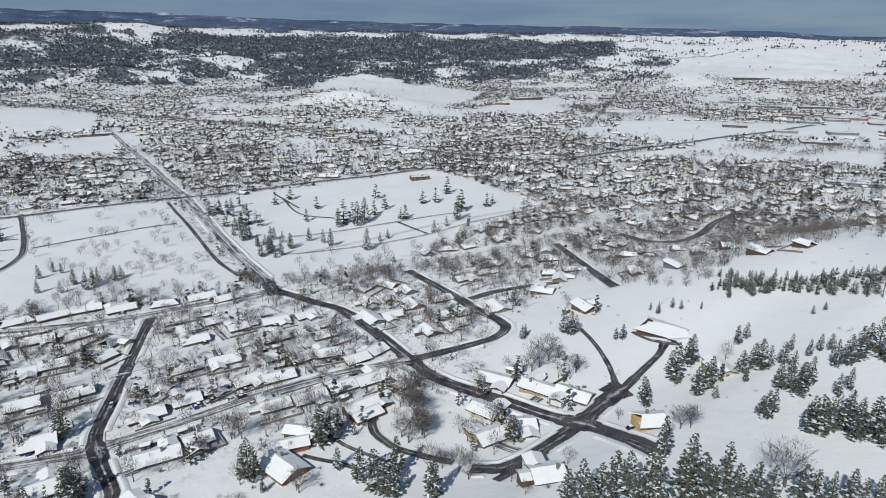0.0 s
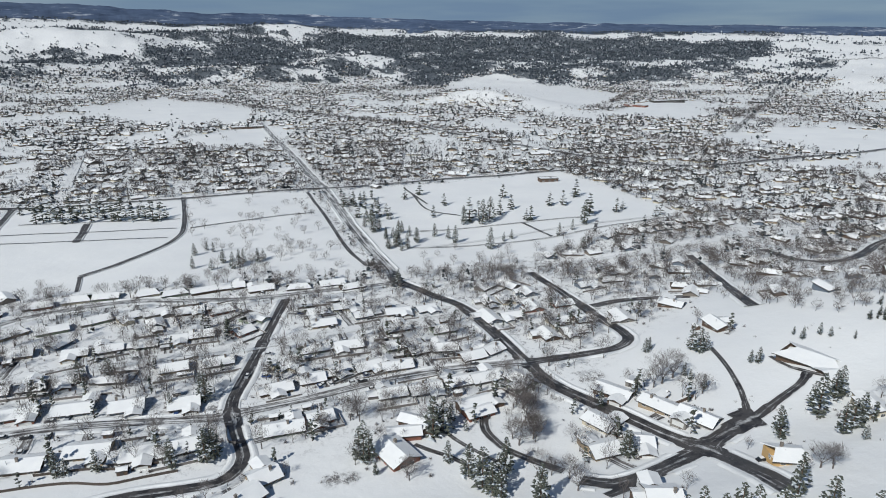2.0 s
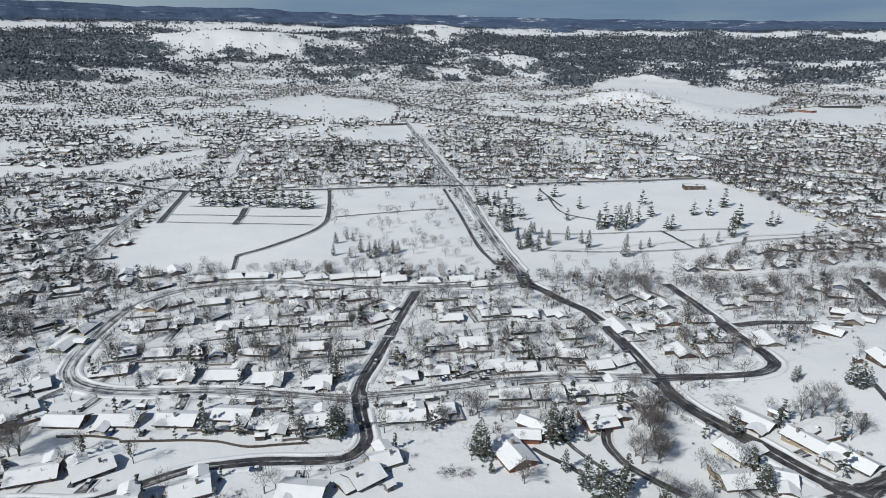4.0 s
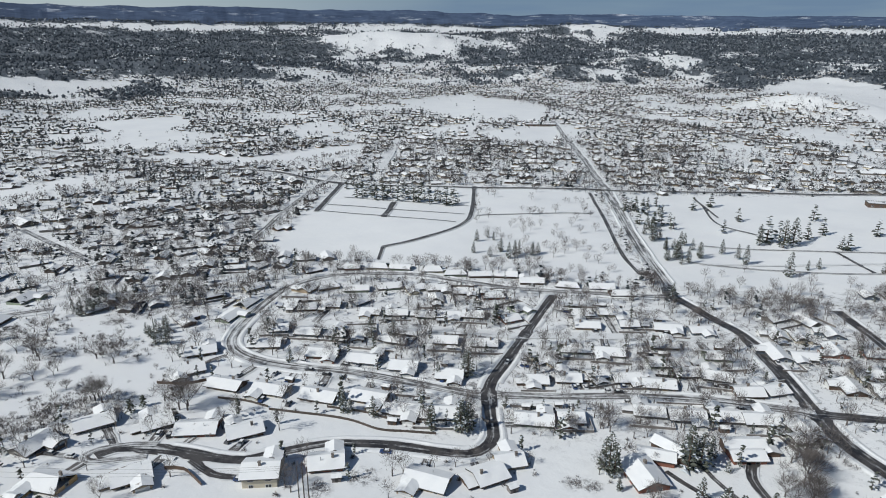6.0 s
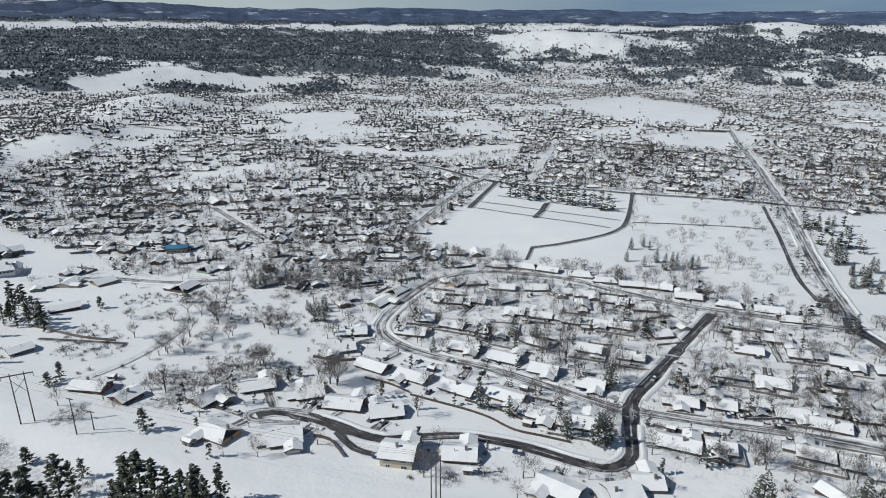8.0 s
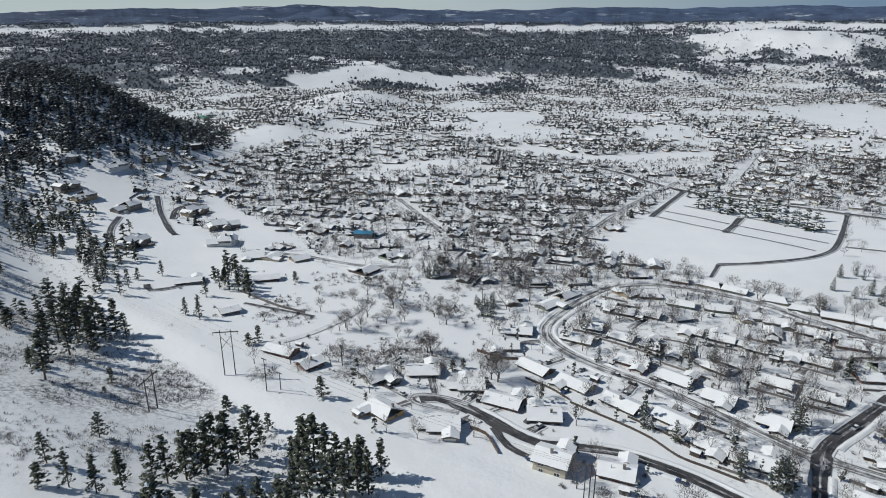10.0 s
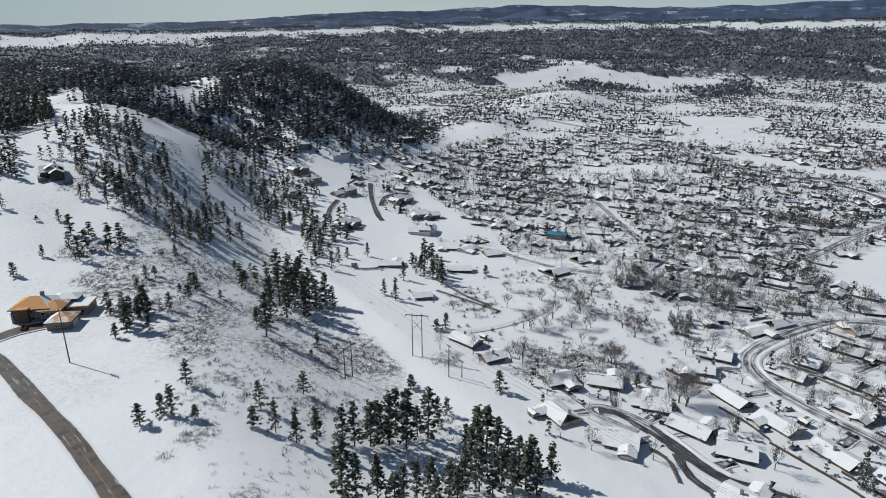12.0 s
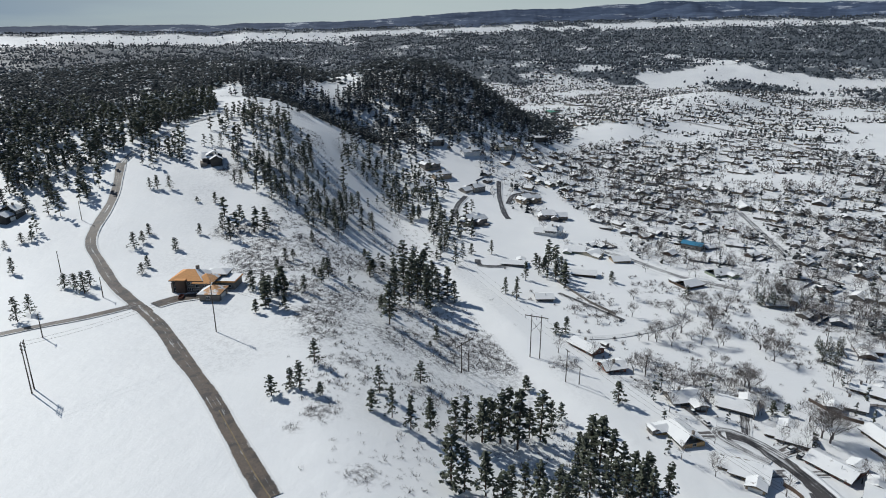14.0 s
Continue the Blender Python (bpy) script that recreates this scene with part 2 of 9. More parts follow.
# ---- the lie of the land ----
def smooth(a, b, v):
    w = np.clip((v - a) / (b - a), 0, 1)
    return w * w * (3 - 2 * w)


def waves(x, y, size, seed, octaves=4):
    """Soft rolling value between about -1 and 1, from sums of turned sines."""
    rng = np.random.default_rng(seed)
    total, amp, k = 0.0, 0.55, 2 * np.pi / size
    for _ in range(octaves):
        for _ in range(3):
            a, ph, w = rng.uniform(0, 2 * np.pi), rng.uniform(0, 6.28), rng.uniform(0.75, 1.3)
            total = total + amp / 1.7 * np.sin(k * w * (x * np.cos(a) + y * np.sin(a)) + ph + 0.9 * np.sin(k * 0.6 * w * (y * np.cos(a) - x * np.sin(a)) + ph))
        amp, k = amp * 0.5, k * 2.1
    return total


RIDGE_AZ = 118.0
# heading (degrees) and height of the far skyline (metres, at 4.7 km)
SKY_AZ = [-180, -60, -35, -31, -26, -14, 0, 10, 20, 32, 41, 50, 58, 70, 79, 90, 100, 110, 122, 135, 180]
SKY_H = [200, 205, 215, 224, 258, 290, 310, 326, 345, 362, 395, 398, 400, 402, 420, 392, 362, 306, 284, 258, 200]
# lone hills: heading, distance, height, half-length, half-width, heading of the long axis
HILLS = [
    (104, 1120, 103, 300, 200, 112), (99, 900, 38, 190, 120, 100), (112, 850, 16, 300, 150, 118), (118, 1900, 36, 700, 420, 110), (109.5, 800, -28, 105, 48, 20), (-40, 430, 48, 190, 120, -70),
    (8, 1800, 40, 190, 120, 60), (77, 1750, 34, 330, 150, 60), (84, 1250, 22, 190, 90, 80),
    (44.5, 3700, 58, 400, 210, 134), (39, 3580, 50, 300, 180, 120), (33, 3800, 45, 350, 200, 123), (26, 4150, 46, 330, 150, 116), (20, 3150, 45, 300, 160, 100), (28, 2900, 30, 260, 120, 110),
    (-30, 2700, 55, 700, 300, 60), (62, 2900, 60, 900, 260, 150), (92, 2700, 70, 900, 260, 170),
]


def land(x, y):
    """Height of the ground, in metres, at x, y (numbers or arrays)."""
    x, y = np.asarray(x, float), np.asarray(y, float)
    a = radians(RIDGE_AZ)
    q, s = -np.sin(a) * x + np.cos(a) * y, -np.sin(a - np.pi / 2) * x + np.cos(a - np.pi / 2) * y
    d, az = np.hypot(x, y), np.degrees(np.arctan2(-x, y))
    crest = 43 + 42 * smooth(330, 640, q) + 14 * smooth(-60, -300, q)
    width = 165 - 60 * smooth(30, 170, q) + 60 * smooth(380, 700, q)
    w = np.clip((s - 12) / width, 0, 1)
    z = crest * (1 - w * w * (3 - 2 * w)) * np.exp(-np.maximum(0, -s - 60) ** 2 / 900 ** 2 * 0.6)
    z = z * smooth(3000, 1500, q) + 12 * smooth(12, 130, s) * np.exp(-np.maximum(0, s - 130) / 120)
    for h, dist, top, ra, rb, ax in HILLS:
        hx, hy, t = -math.sin(radians(h)) * dist, math.cos(radians(h)) * dist, radians(ax)
        u, v = -np.sin(t) * (x - hx) + np.cos(t) * (y - hy), np.cos(t) * (x - hx) + np.sin(t) * (y - hy)
        z = z + top * np.exp(-1.1 * ((u / ra) ** 2 + (v / rb) ** 2) ** 1.15)
    p = np.clip((d - 2500) / 1900, 0, 1)
    foot = 155 + 0.56 * (np.interp(az, SKY_AZ, SKY_H) - 155)
    z = z + foot * p ** 1.35 + smooth(2300, 3100, d) * (12 * waves(x, y, 900, 5) + 16 * (0.42 - np.abs(waves(x, y, 520, 15))) + 11 * (0.4 - np.abs(waves(x, y, 210, 6)))) * (1 - 0.45 * p)
    near = np.exp(-((d - 0) / 900) ** 2)
    z = z + 2.2 * waves(x, y, 420, 3) * smooth(150, 500, d) + 1.1 * near * smooth(20, 60, np.abs(s - 70) * 0 + crest - 30) * waves(x, y, 60, 9) * smooth(170, 60, s)
    return z

# ---- builders ----
def mesh_of(name, verts, faces, mats, index=None):
    me = bpy.data.meshes.new(name)
    me.from_pydata([tuple(v) for v in verts], [], faces)
    for m in mats:
        me.materials.append(m)
    if index is not None:
        me.polygons.foreach_set("material_index", np.asarray(index, np.int32))
    me.update()
    return me


def part(name, data, mat, parent, label=""):
    """Links a mesh (or verts and faces) as one object under a thing or a part."""
    if not isinstance(data, bpy.types.Mesh):
        data = mesh_of(name, data[0], data[1], [mat])
    ob = new(name, data)
    ob.parent = parent
    if label:
        ob["label"] = label
    return ob


def thing(name, m, label, category, group="", kind=""):
    ob = new(name)
    ob.empty_display_size = 0.5
    ob.matrix_basis = m
    return tagged(ob, label, category, group, kind)


def ground_pose(x, y, heading=0.0, sink=0.0, scale=1.0):
    m = pose(x, y, float(land(x, y)) - sink, 0, 0, heading)
    return m @ Matrix.Scale(scale, 4)


def box(x0, x1, y0, y1, z0, z1):
    v = [(x, y, z) for z in (z0, z1) for x, y in ((x0, y0), (x1, y0), (x1, y1), (x0, y1))]
    return v, [(3, 2, 1, 0), (4, 5, 6, 7), (0, 1, 5, 4), (1, 2, 6, 5), (2, 3, 7, 6), (3, 0, 4, 7)]


def join(*shapes):
    verts, faces = [], []
    for v, f in shapes:
        k = len(verts)
        verts += list(v)
        faces += [tuple(i + k for i in q) for q in f]
    return verts, faces


def tube(a, b, ra, rb, n=5):
    a, b = Vector(a), Vector(b)
    q = (b - a).to_track_quat("Z", "Y")
    v = [a + q @ Vector((ra * math.cos(6.2832 * i / n), ra * math.sin(6.2832 * i / n), 0)) for i in range(n)]
    v += [b + q @ Vector((rb * math.cos(6.2832 * i / n), rb * math.sin(6.2832 * i / n), 0)) for i in range(n)]
    return v, [(i, (i + 1) % n, n + (i + 1) % n, n + i) for i in range(n)] + [tuple(range(n - 1, -1, -1)), tuple(range(n, 2 * n))]


def inside(poly, x, y):
    """Which of the points x, y lie inside the outline."""
    hit = np.zeros(np.shape(x), bool)
    for (x1, y1), (x2, y2) in zip(poly, poly[1:] + poly[:1]):
        if y1 != y2:
            hit ^= ((y1 > y) != (y2 > y)) & (x < (x2 - x1) * (y - y1) / (y2 - y1) + x1)
    return hit


def course(pts, step):
    """A smooth line through the points, resampled about every step metres."""
    p = [np.array(q, float) for q in pts]
    if len(p) == 2:
        n = max(2, int(np.linalg.norm(p[1] - p[0]) / step))
        return np.array([p[0] + (p[1] - p[0]) * i / n for i in range(n + 1)])
    ext, out = [2 * p[0] - p[1], *p, 2 * p[-1] - p[-2]], []
    for a, b, c, d in zip(ext, ext[1:], ext[2:], ext[3:]):
        n = max(2, int(np.linalg.norm(c - b) / step))
        for i in range(n):
            t = i / n
            out.append(0.5 * (2 * b + (c - a) * t + (2 * a - 5 * b + 4 * c - d) * t * t + (3 * b - a - 3 * c + d) * t ** 3))
    return np.array(out + [p[-1]])


def line_distance(pts, x, y):
    best = np.full(np.shape(x), 1e9)
    for (x1, y1), (x2, y2) in zip(pts[:-1], pts[1:]):
        dx, dy = x2 - x1, y2 - y1
        t = np.clip(((x - x1) * dx + (y - y1) * dy) / (dx * dx + dy * dy + 1e-9), 0, 1)
        best = np.minimum(best, np.hypot(x - x1 - t * dx, y - y1 - t * dy))
    return best

# ---- streets: (name, width, surface, course) ----
STREETS = []
STREETS.append(("avenue_north", 11, "slushy", [(-637, 1187), (-503, 990), (-400, 837), (-328, 725), (-276, 648), (-194, 512), (-141, 429), (-117, 391)]))
STREETS.append(("avenue", 9, "wet", [(-119, 394), (-112, 381), (-86, 363), (-60, 345), (-39, 314), (-16, 276), (-4, 257), (11, 243), (26, 231), (41, 218), (55, 205), (63, 192), (71, 173)]))
STREETS.append(("cross_street", 8, "slushy", [(-135, 206), (-111, 223), (-86, 243), (-60, 259), (-37, 269), (-16, 276)]))
STREETS.append(("cross_street_east", 8, "wet", [(-16, 276), (10, 287), (27, 295), (34, 305), (32, 317), (18, 343), (-1, 382), (-25, 420)]))
STREETS.append(("loop_street", 8, "slushy", [(-133, 204), (-153, 198), (-178, 190), (-201, 182), (-222, 171), (-242, 163), (-260, 161), (-273, 165), (-284, 175), (-301, 200), (-317, 234), (-317, 259), (-303, 283), (-267, 309), (-235, 319), (-204, 328), (-174, 342), (-144, 359), (-115, 377)]))
STREETS.append(("middle_street", 8, "snowy", [(-283, 198), (-263, 205), (-235, 222), (-209, 242), (-181, 257), (-160, 268), (-130, 291), (-93, 316), (-60, 338)]))
STREETS.append(("bend_street", 7, "wet", [(-172, 334), (-167, 314), (-158, 279), (-148, 242), (-141, 216), (-132, 201), (-122, 188), (-115, 179), (-113, 170), (-116, 163), (-126, 157), (-141, 150), (-152, 143), (-163, 134), (-170, 123), (-175, 114), (-179, 107), (-189, 101), (-201, 96), (-212, 90), (-222, 82), (-224, 74)]))
STREETS.append(("turnaround", 3.4, "slushy", [(-209, 86), (-216, 77), (-222, 71), (-227, 71), (-228, 77), (-221, 87), (-214, 93)]))
STREETS.append(("corner_drive", 4, "wet", [(-194, 95), (-180, 95), (-172, 99)]))
STREETS.append(("cul_de_sac", 9, "wet", [(54, 208), (64, 219), (73, 227)]))
STREETS.append(("cul_de_sac_end", 15, "wet", [(70, 226), (73, 228), (77, 229)]))
STREETS.append(("lower_street", 8.5, "wet", [(54, 207), (45, 199), (33, 189), (21, 182), (10, 184)]))
STREETS.append(("lower_drive", 5, "wet", [(34, 188), (24, 178), (18, 173)]))
STREETS.append(("hill_drive", 2.8, "wet", [(74, 234), (75, 248), (74, 270), (71, 291)]))
STREETS.append(("carport_drive", 4.5, "wet", [(76, 229), (88, 242), (98, 252), (103, 260)]))
STREETS.append(("carport_edge", 2, "wet", [(93, 277), (98, 266), (109, 256)]))
STREETS.append(("estate_drive", 4.5, "wet", [(-29, 229), (-29, 221), (-27, 213), (-22, 206), (-17, 201), (-8, 196), (4, 190)]))
STREETS.append(("estate_path", 2.2, "wet", [(-47, 214), (-38, 205), (-28, 198), (-20, 193)]))
STREETS.append(("estate_walk", 2.6, "wet", [(-53, 199), (-46, 196), (-37, 193), (-30, 189), (-18, 187)]))
STREETS.append(("estate_court", 9, "wet", [(-33, 231), (-27, 229)]))
STREETS.append(("north_street", 8, "wet", [(-814, 407), (-727, 449), (-647, 481), (-533, 502), (-402, 562), (-294, 636), (-248, 664), (-152, 731), (-68, 779), (-11, 815)]))
STREETS.append(("south_street", 8, "snowy", [(-113, 399), (-75, 417), (-23, 436), (29, 463), (73, 488), (142, 542), (153, 566), (139, 578)]))
STREETS.append(("curve_street", 9, "wet", [(149, 503), (167, 479), (189, 475), (219, 505), (251, 552), (292, 597)]))
STREETS.append(("short_street", 7, "wet", [(91, 476), (98, 430), (101, 374), (103, 345)]))
STREETS.append(("brick_house_street", 8, "wet", [(17, 358), (35, 369), (61, 374), (75, 373)]))
STREETS.append(("highway", 11, "wet", [(-354, 1287), (-231, 1133), (-140, 1067), (-22, 970), (95, 898), (178, 905), (279, 969), (464, 1099), (578, 1172), (779, 1322)]))
STREETS.append(("hill_road", 12, "slushy", [(764, 2370), (739, 2520), (819, 2788), (1009, 3256)]))
STREETS.append(("river_road", 12, "wet", [(-1282, 1833), (-956, 1634), (-804, 1535), (-567, 1387), (-427, 1338)]))
STREETS.append(("plain_road", 16, "slushy", [(299, 1301), (500, 1900), (696, 2505), (797, 2740), (931, 3086), (1103, 3285), (1339, 3382), (1552, 3473)]))
STREETS.append(("ridge_road", 7, "muddy", [(-123, -67), (-133, -77), (-147, -90), (-167, -109), (-187, -130), (-213, -157), (-231, -180), (-251, -206), (-278, -235), (-296, -254), (-317, -267), (-361, -286), (-415, -317)]))
STREETS.append(("ridge_road_upper", 6, "slushy", [(-415, -317), (-434, -320), (-467, -321), (-502, -325), (-535, -322), (-560, -316), (-592, -323)]))
STREETS.append(("ridge_side_road", 5, "muddy", [(-232, -181), (-216, -195), (-204, -209), (-188, -226)]))
STREETS.append(("building_yard", 9, "muddy", [(-233, -173), (-241, -168), (-247, -159)]))
STREETS.append(("villa_drive", 6, "wet", [(-657, -52), (-606, -47), (-551, -38), (-534, -33)]))
STREETS.append(("villa_loop", 6, "wet", [(-586, -37), (-618, -34), (-635, -19), (-633, -8)]))
STREETS.append(("upper_villa_drive", 6, "wet", [(-759, -72), (-775, -49), (-757, -42), (-730, -44)]))
STREETS.append(("west_drive", 6, "wet", [(-519, -80), (-555, -82), (-591, -79)]))
STREETS.append(("hook_drive", 5, "wet", [(-410, -46), (-398, -43), (-400, -31), (-407, -22)]))
STREETS.append(("north_villa_drive", 6, "wet", [(-1082, 10), (-1125, 40), (-1173, 54)]))
STREETS.append(("park_strip_west", 7, "wet", [(-546, 500), (-462, 387)]))
STREETS.append(("park_strip_middle", 7, "wet", [(-427, 462), (-393, 410)]))
STREETS.append(("park_path", 5, "wet", [(-402, 570), (-339, 477), (-318, 436), (-315, 400), (-321, 367), (-329, 341)]))
STREETS.append(("park_path_end", 3, "wet", [(-329, 341), (-311, 317)]))
STREETS.append(("park_row_upper", 1.6, "wet", [(-485, 445), (-418, 470), (-353, 491)]))
STREETS.append(("park_row_middle", 1.6, "wet", [(-475, 413), (-405, 440), (-337, 462)]))
STREETS.append(("park_row_lower", 1.6, "wet", [(-460, 392), (-392, 414), (-325, 433)]))
STREETS.append(("park_walk", 2.2, "wet", [(-325, 465), (-287, 502), (-241, 539)]))
STREETS.append(("memorial_lane_f", 3, "slushy", [(-143, 462), (-114, 463), (-72, 482), (-20, 508), (34, 554), (103, 603)]))
STREETS.append(("memorial_lane_g", 2.6, "wet", [(-171, 646), (-141, 589), (-103, 570)]))
STREETS.append(("avenue_path", 4, "wet", [(-284, 622), (-209, 503), (-170, 442), (-144, 409)]))
STREETS.append(("memorial_lane_a", 4, "snowy", [(-118, 461), (-57, 507), (2, 550), (74, 595)]))
STREETS.append(("memorial_lane_b", 3, "wet", [(-43, 554), (-13, 514)]))
STREETS.append(("memorial_lane_c", 3, "wet", [(-188, 672), (-146, 610)]))
STREETS.append(("memorial_lane_d", 3, "wet", [(25, 572), (22, 534)]))
STREETS.append(("memorial_lane_e", 3, "slushy", [(-132, 511), (-99, 527), (-57, 547), (-14, 570), (16, 585)]))
STREETS.append(("creek_track", 4, "snowy", [(-296, 13), (-309, 43), (-331, 72), (-345, 79)]))
STREETS.append(("fence_line_track", 3, "wet", [(-361, 10), (-344, 30), (-330, 46)]))
STREETS.append(("west_street_a", 7, "slushy", [(-470, 29), (-454, 57), (-416, 91), (-396, 125)]))
STREETS.append(("west_street_b", 10, "slushy", [(-1322, 262), (-1212, 331), (-1033, 383), (-876, 429)]))
STREETS.append(("west_street_c", 7, "slushy", [(-615, 182), (-538, 182), (-479, 181)]))
STREETS.append(("west_row_street", 7, "slushy", [(-584, 521), (-521, 415), (-453, 320), (-423, 276)]))
STREETS.append(("far_lane", 9, "snowy", [(-558, 583), (-657, 712), (-732, 809)]))

# ---- open ground ----
OPEN = {}
OPEN["park"] = [(-551, 501), (-405, 278), (-379, 281), (-310, 315), (-255, 344), (-132, 387), (-288, 620), (-401, 570)]
OPEN["memorial"] = [(-255, 639), (-116, 389), (-29, 455), (111, 612), (-18, 806)]
OPEN["hill_meadow"] = [(153, 347), (185, 382), (410, 554), (304, 350), (211, 234), (180, 231), (133, 288), (113, 322), (70, 325), (48, 320), (33, 266), (70, 255), (70, 231), (97, 198), (101, 177), (152, 156), (224, 252)]
OPEN["lawn"] = [(-11, 239), (11, 222), (12, 184), (-9, 199)]
OPEN["meadow_west"] = [(-412, 61), (-349, 171), (-274, 154), (-250, 118), (-268, 59), (-341, 8)]
OPEN["school_field"] = [(-672, 943), (-594, 1097), (-471, 902), (-556, 870)]
OPEN["creek_field"] = [(-805, 173), (-823, 299), (-803, 362), (-710, 345), (-727, 232), (-737, 156)]
OPEN["strip_field"] = [(-765, 571), (-746, 718), (-675, 674), (-697, 539)]
OPEN["pond_field"] = [(-1230, 1346), (-1232, 1708), (-830, 1508), (-670, 1198), (-851, 1139)]
OPEN["villa_meadow"] = [(-896, -11), (-1131, 84), (-1037, 100), (-857, 21), (-799, -23)]
OPEN["villa_meadow_b"] = [(-667, -6), (-558, 42), (-481, 68), (-483, 20), (-523, -3)]
OPEN["ridge_top"] = [(-123, -67), (-307, -259), (-416, -311), (-458, -289), (-425, -229), (-380, -183), (-297, -133), (-253, -140), (-180, -76), (-126, -49)]
OPEN["south_field"] = [(-107, -166), (-186, -261), (-229, -183), (-122, -74)]
OPEN["high_shelf"] = [(-1588, 3810), (-1517, 4579), (-985, 4313), (-621, 4364), (-609, 4271), (-1040, 4231), (-1424, 4081), (-1567, 3750)]
OPEN["west_bluff"] = [(-1890, 3611), (-1858, 3713), (-1766, 3789), (-1604, 3851), (-1610, 3786), (-1742, 3656)]
OPEN["far_knoll"] = [(-851, 4387), (-770, 4821), (-541, 4321), (-715, 4478)]
OPEN["far_field_a"] = [(-1364, 3185), (-1284, 3291), (-1141, 3362), (-1113, 3305), (-1135, 2953)]
OPEN["far_field_b"] = [(-1079, 2851), (-1012, 3018), (-987, 3282), (-852, 2956), (-919, 2875), (-998, 2812)]
OPEN["far_slope_a"] = [(-1187, 2538), (-1161, 2631), (-1082, 2636), (-1039, 2545), (-1164, 2521)]
OPEN["far_slope_b"] = [(-908, 2652), (-905, 2748), (-830, 2789), (-757, 2711), (-755, 2640)]
OPEN["far_dome"] = [(-522, 2570), (-467, 2867), (-343, 2887), (-211, 2822), (-123, 2536), (32, 2434), (129, 2242), (90, 1851), (-7, 1665), (-95, 1642), (-141, 1676), (-284, 1732)]
OPEN["plain_east"] = [(894, 2682), (1199, 3317), (1549, 3465), (1853, 3478), (2338, 3488), (1818, 2679), (1389, 2209), (1218, 2251), (1041, 2293), (928, 2425)]
OPEN["river_meadow"] = [(391, 1381), (636, 1373), (893, 1279), (785, 1118), (536, 1151), (410, 1090), (321, 1164)]
OPEN["east_field"] = [(260, 933), (378, 1001), (596, 1068), (762, 1083), (593, 832), (494, 876), (374, 876)]
OPEN["far_strip_a"] = [(385, 4272), (790, 4274), (856, 4056), (604, 4006)]
OPEN["far_strip_b"] = [(1082, 3732), (1394, 3887), (1548, 3535), (1222, 3566)]
OPEN["school_rise"] = [(47, 1527), (196, 1921), (375, 2062), (328, 1631), (232, 1481), (129, 1524)]
OPEN["west_shelf"] = [(-4109, 1339), (-3935, 1857), (-3608, 2204), (-3544, 2163), (-3797, 1787), (-3957, 1284)]
OPEN["bluff"] = [(-2741, 2418), (-3027, 3059), (-2442, 2687), (-2577, 3271), (-2079, 2638), (-2169, 2555), (-2328, 2559), (-2408, 2385), (-2592, 2401)]
OPEN["west_fields"] = [(-899, 402), (-899, 505), (-784, 517), (-728, 617), (-737, 722), (-626, 612), (-630, 532), (-738, 486)]
OPEN["golf"] = [(-3223, 494), (-2987, 667), (-2622, 780), (-2467, 920), (-2410, 1107), (-2305, 1172), (-2342, 965), (-2054, 770), (-2283, 811), (-2401, 739), (-2430, 612), (-2349, 527), (-2242, 344), (-2375, 296), (-2526, 315), (-2608, 489), (-2789, 624)]
OPEN["golf_lower"] = [(-1396, 575), (-1346, 761), (-1178, 681), (-1099, 548), (-1270, 542)]
OPEN["creek_green"] = [(-731, 146), (-779, 253), (-765, 325), (-732, 282), (-707, 203)]
OPEN["west_shelf_b"] = [(-4233, -685), (-4239, -159), (-4172, 484), (-4065, 472), (-4128, -156), (-4089, -664)]

# ---- woods of the far hills, by their outlines ----
WOODED = []
WOODED.append([(-1781, 2986), (-1902, 3360), (-1755, 3468), (-1481, 3239), (-1262, 2797), (-1460, 2855), (-1560, 2721), (-1729, 2726)])
WOODED.append([(-1482, 3774), (-1072, 4070), (-800, 4116), (-606, 3771), (-661, 3530), (-923, 3477), (-1100, 3467), (-1384, 3508)])
WOODED.append([(-523, 4172), (-5, 4287), (-4, 3667), (-446, 3527), (-597, 3714)])
WOODED.append([(-5, 3985), (348, 4277), (1042, 3956), (906, 3419), (347, 3484), (-4, 3611)])
WOODED.append([(-835, 2749), (-723, 2895), (-542, 2737), (-585, 2596)])
WOODED.append([(-3886, 1258), (-3562, 1995), (-2837, 2460), (-2498, 2311), (-2201, 1898), (-2260, 1560), (-2432, 1225), (-2624, 821)])
WOODED.append([(-2392, 738), (-2368, 824), (-2129, 782), (-2182, 695)])
WOODED.append([(-2308, 1014), (-2244, 1081), (-1855, 881), (-1967, 867)])
WOODED.append([(-4006, 479), (-3883, 1214), (-3518, 1926), (-2962, 2357), (-2671, 2300), (-2587, 2236), (-2749, 2066), (-2909, 1749), (-2319, 1381), (-2463, 1129), (-2608, 945), (-3123, 868), (-3388, 519)])
WOODED.append([(-2278, 512), (-2417, 654), (-2387, 780), (-2148, 784), (-2183, 694), (-2247, 588)])
WOODED.append([(-4056, -593), (-4006, 479), (-3514, 420), (-3673, -81), (-3725, -549)])
WOODED.append([(-2857, -2688), (-3340, -2297), (-3584, -1841), (-3396, -1030), (-3011, -1616), (-2956, -2200), (-2658, -2509)])

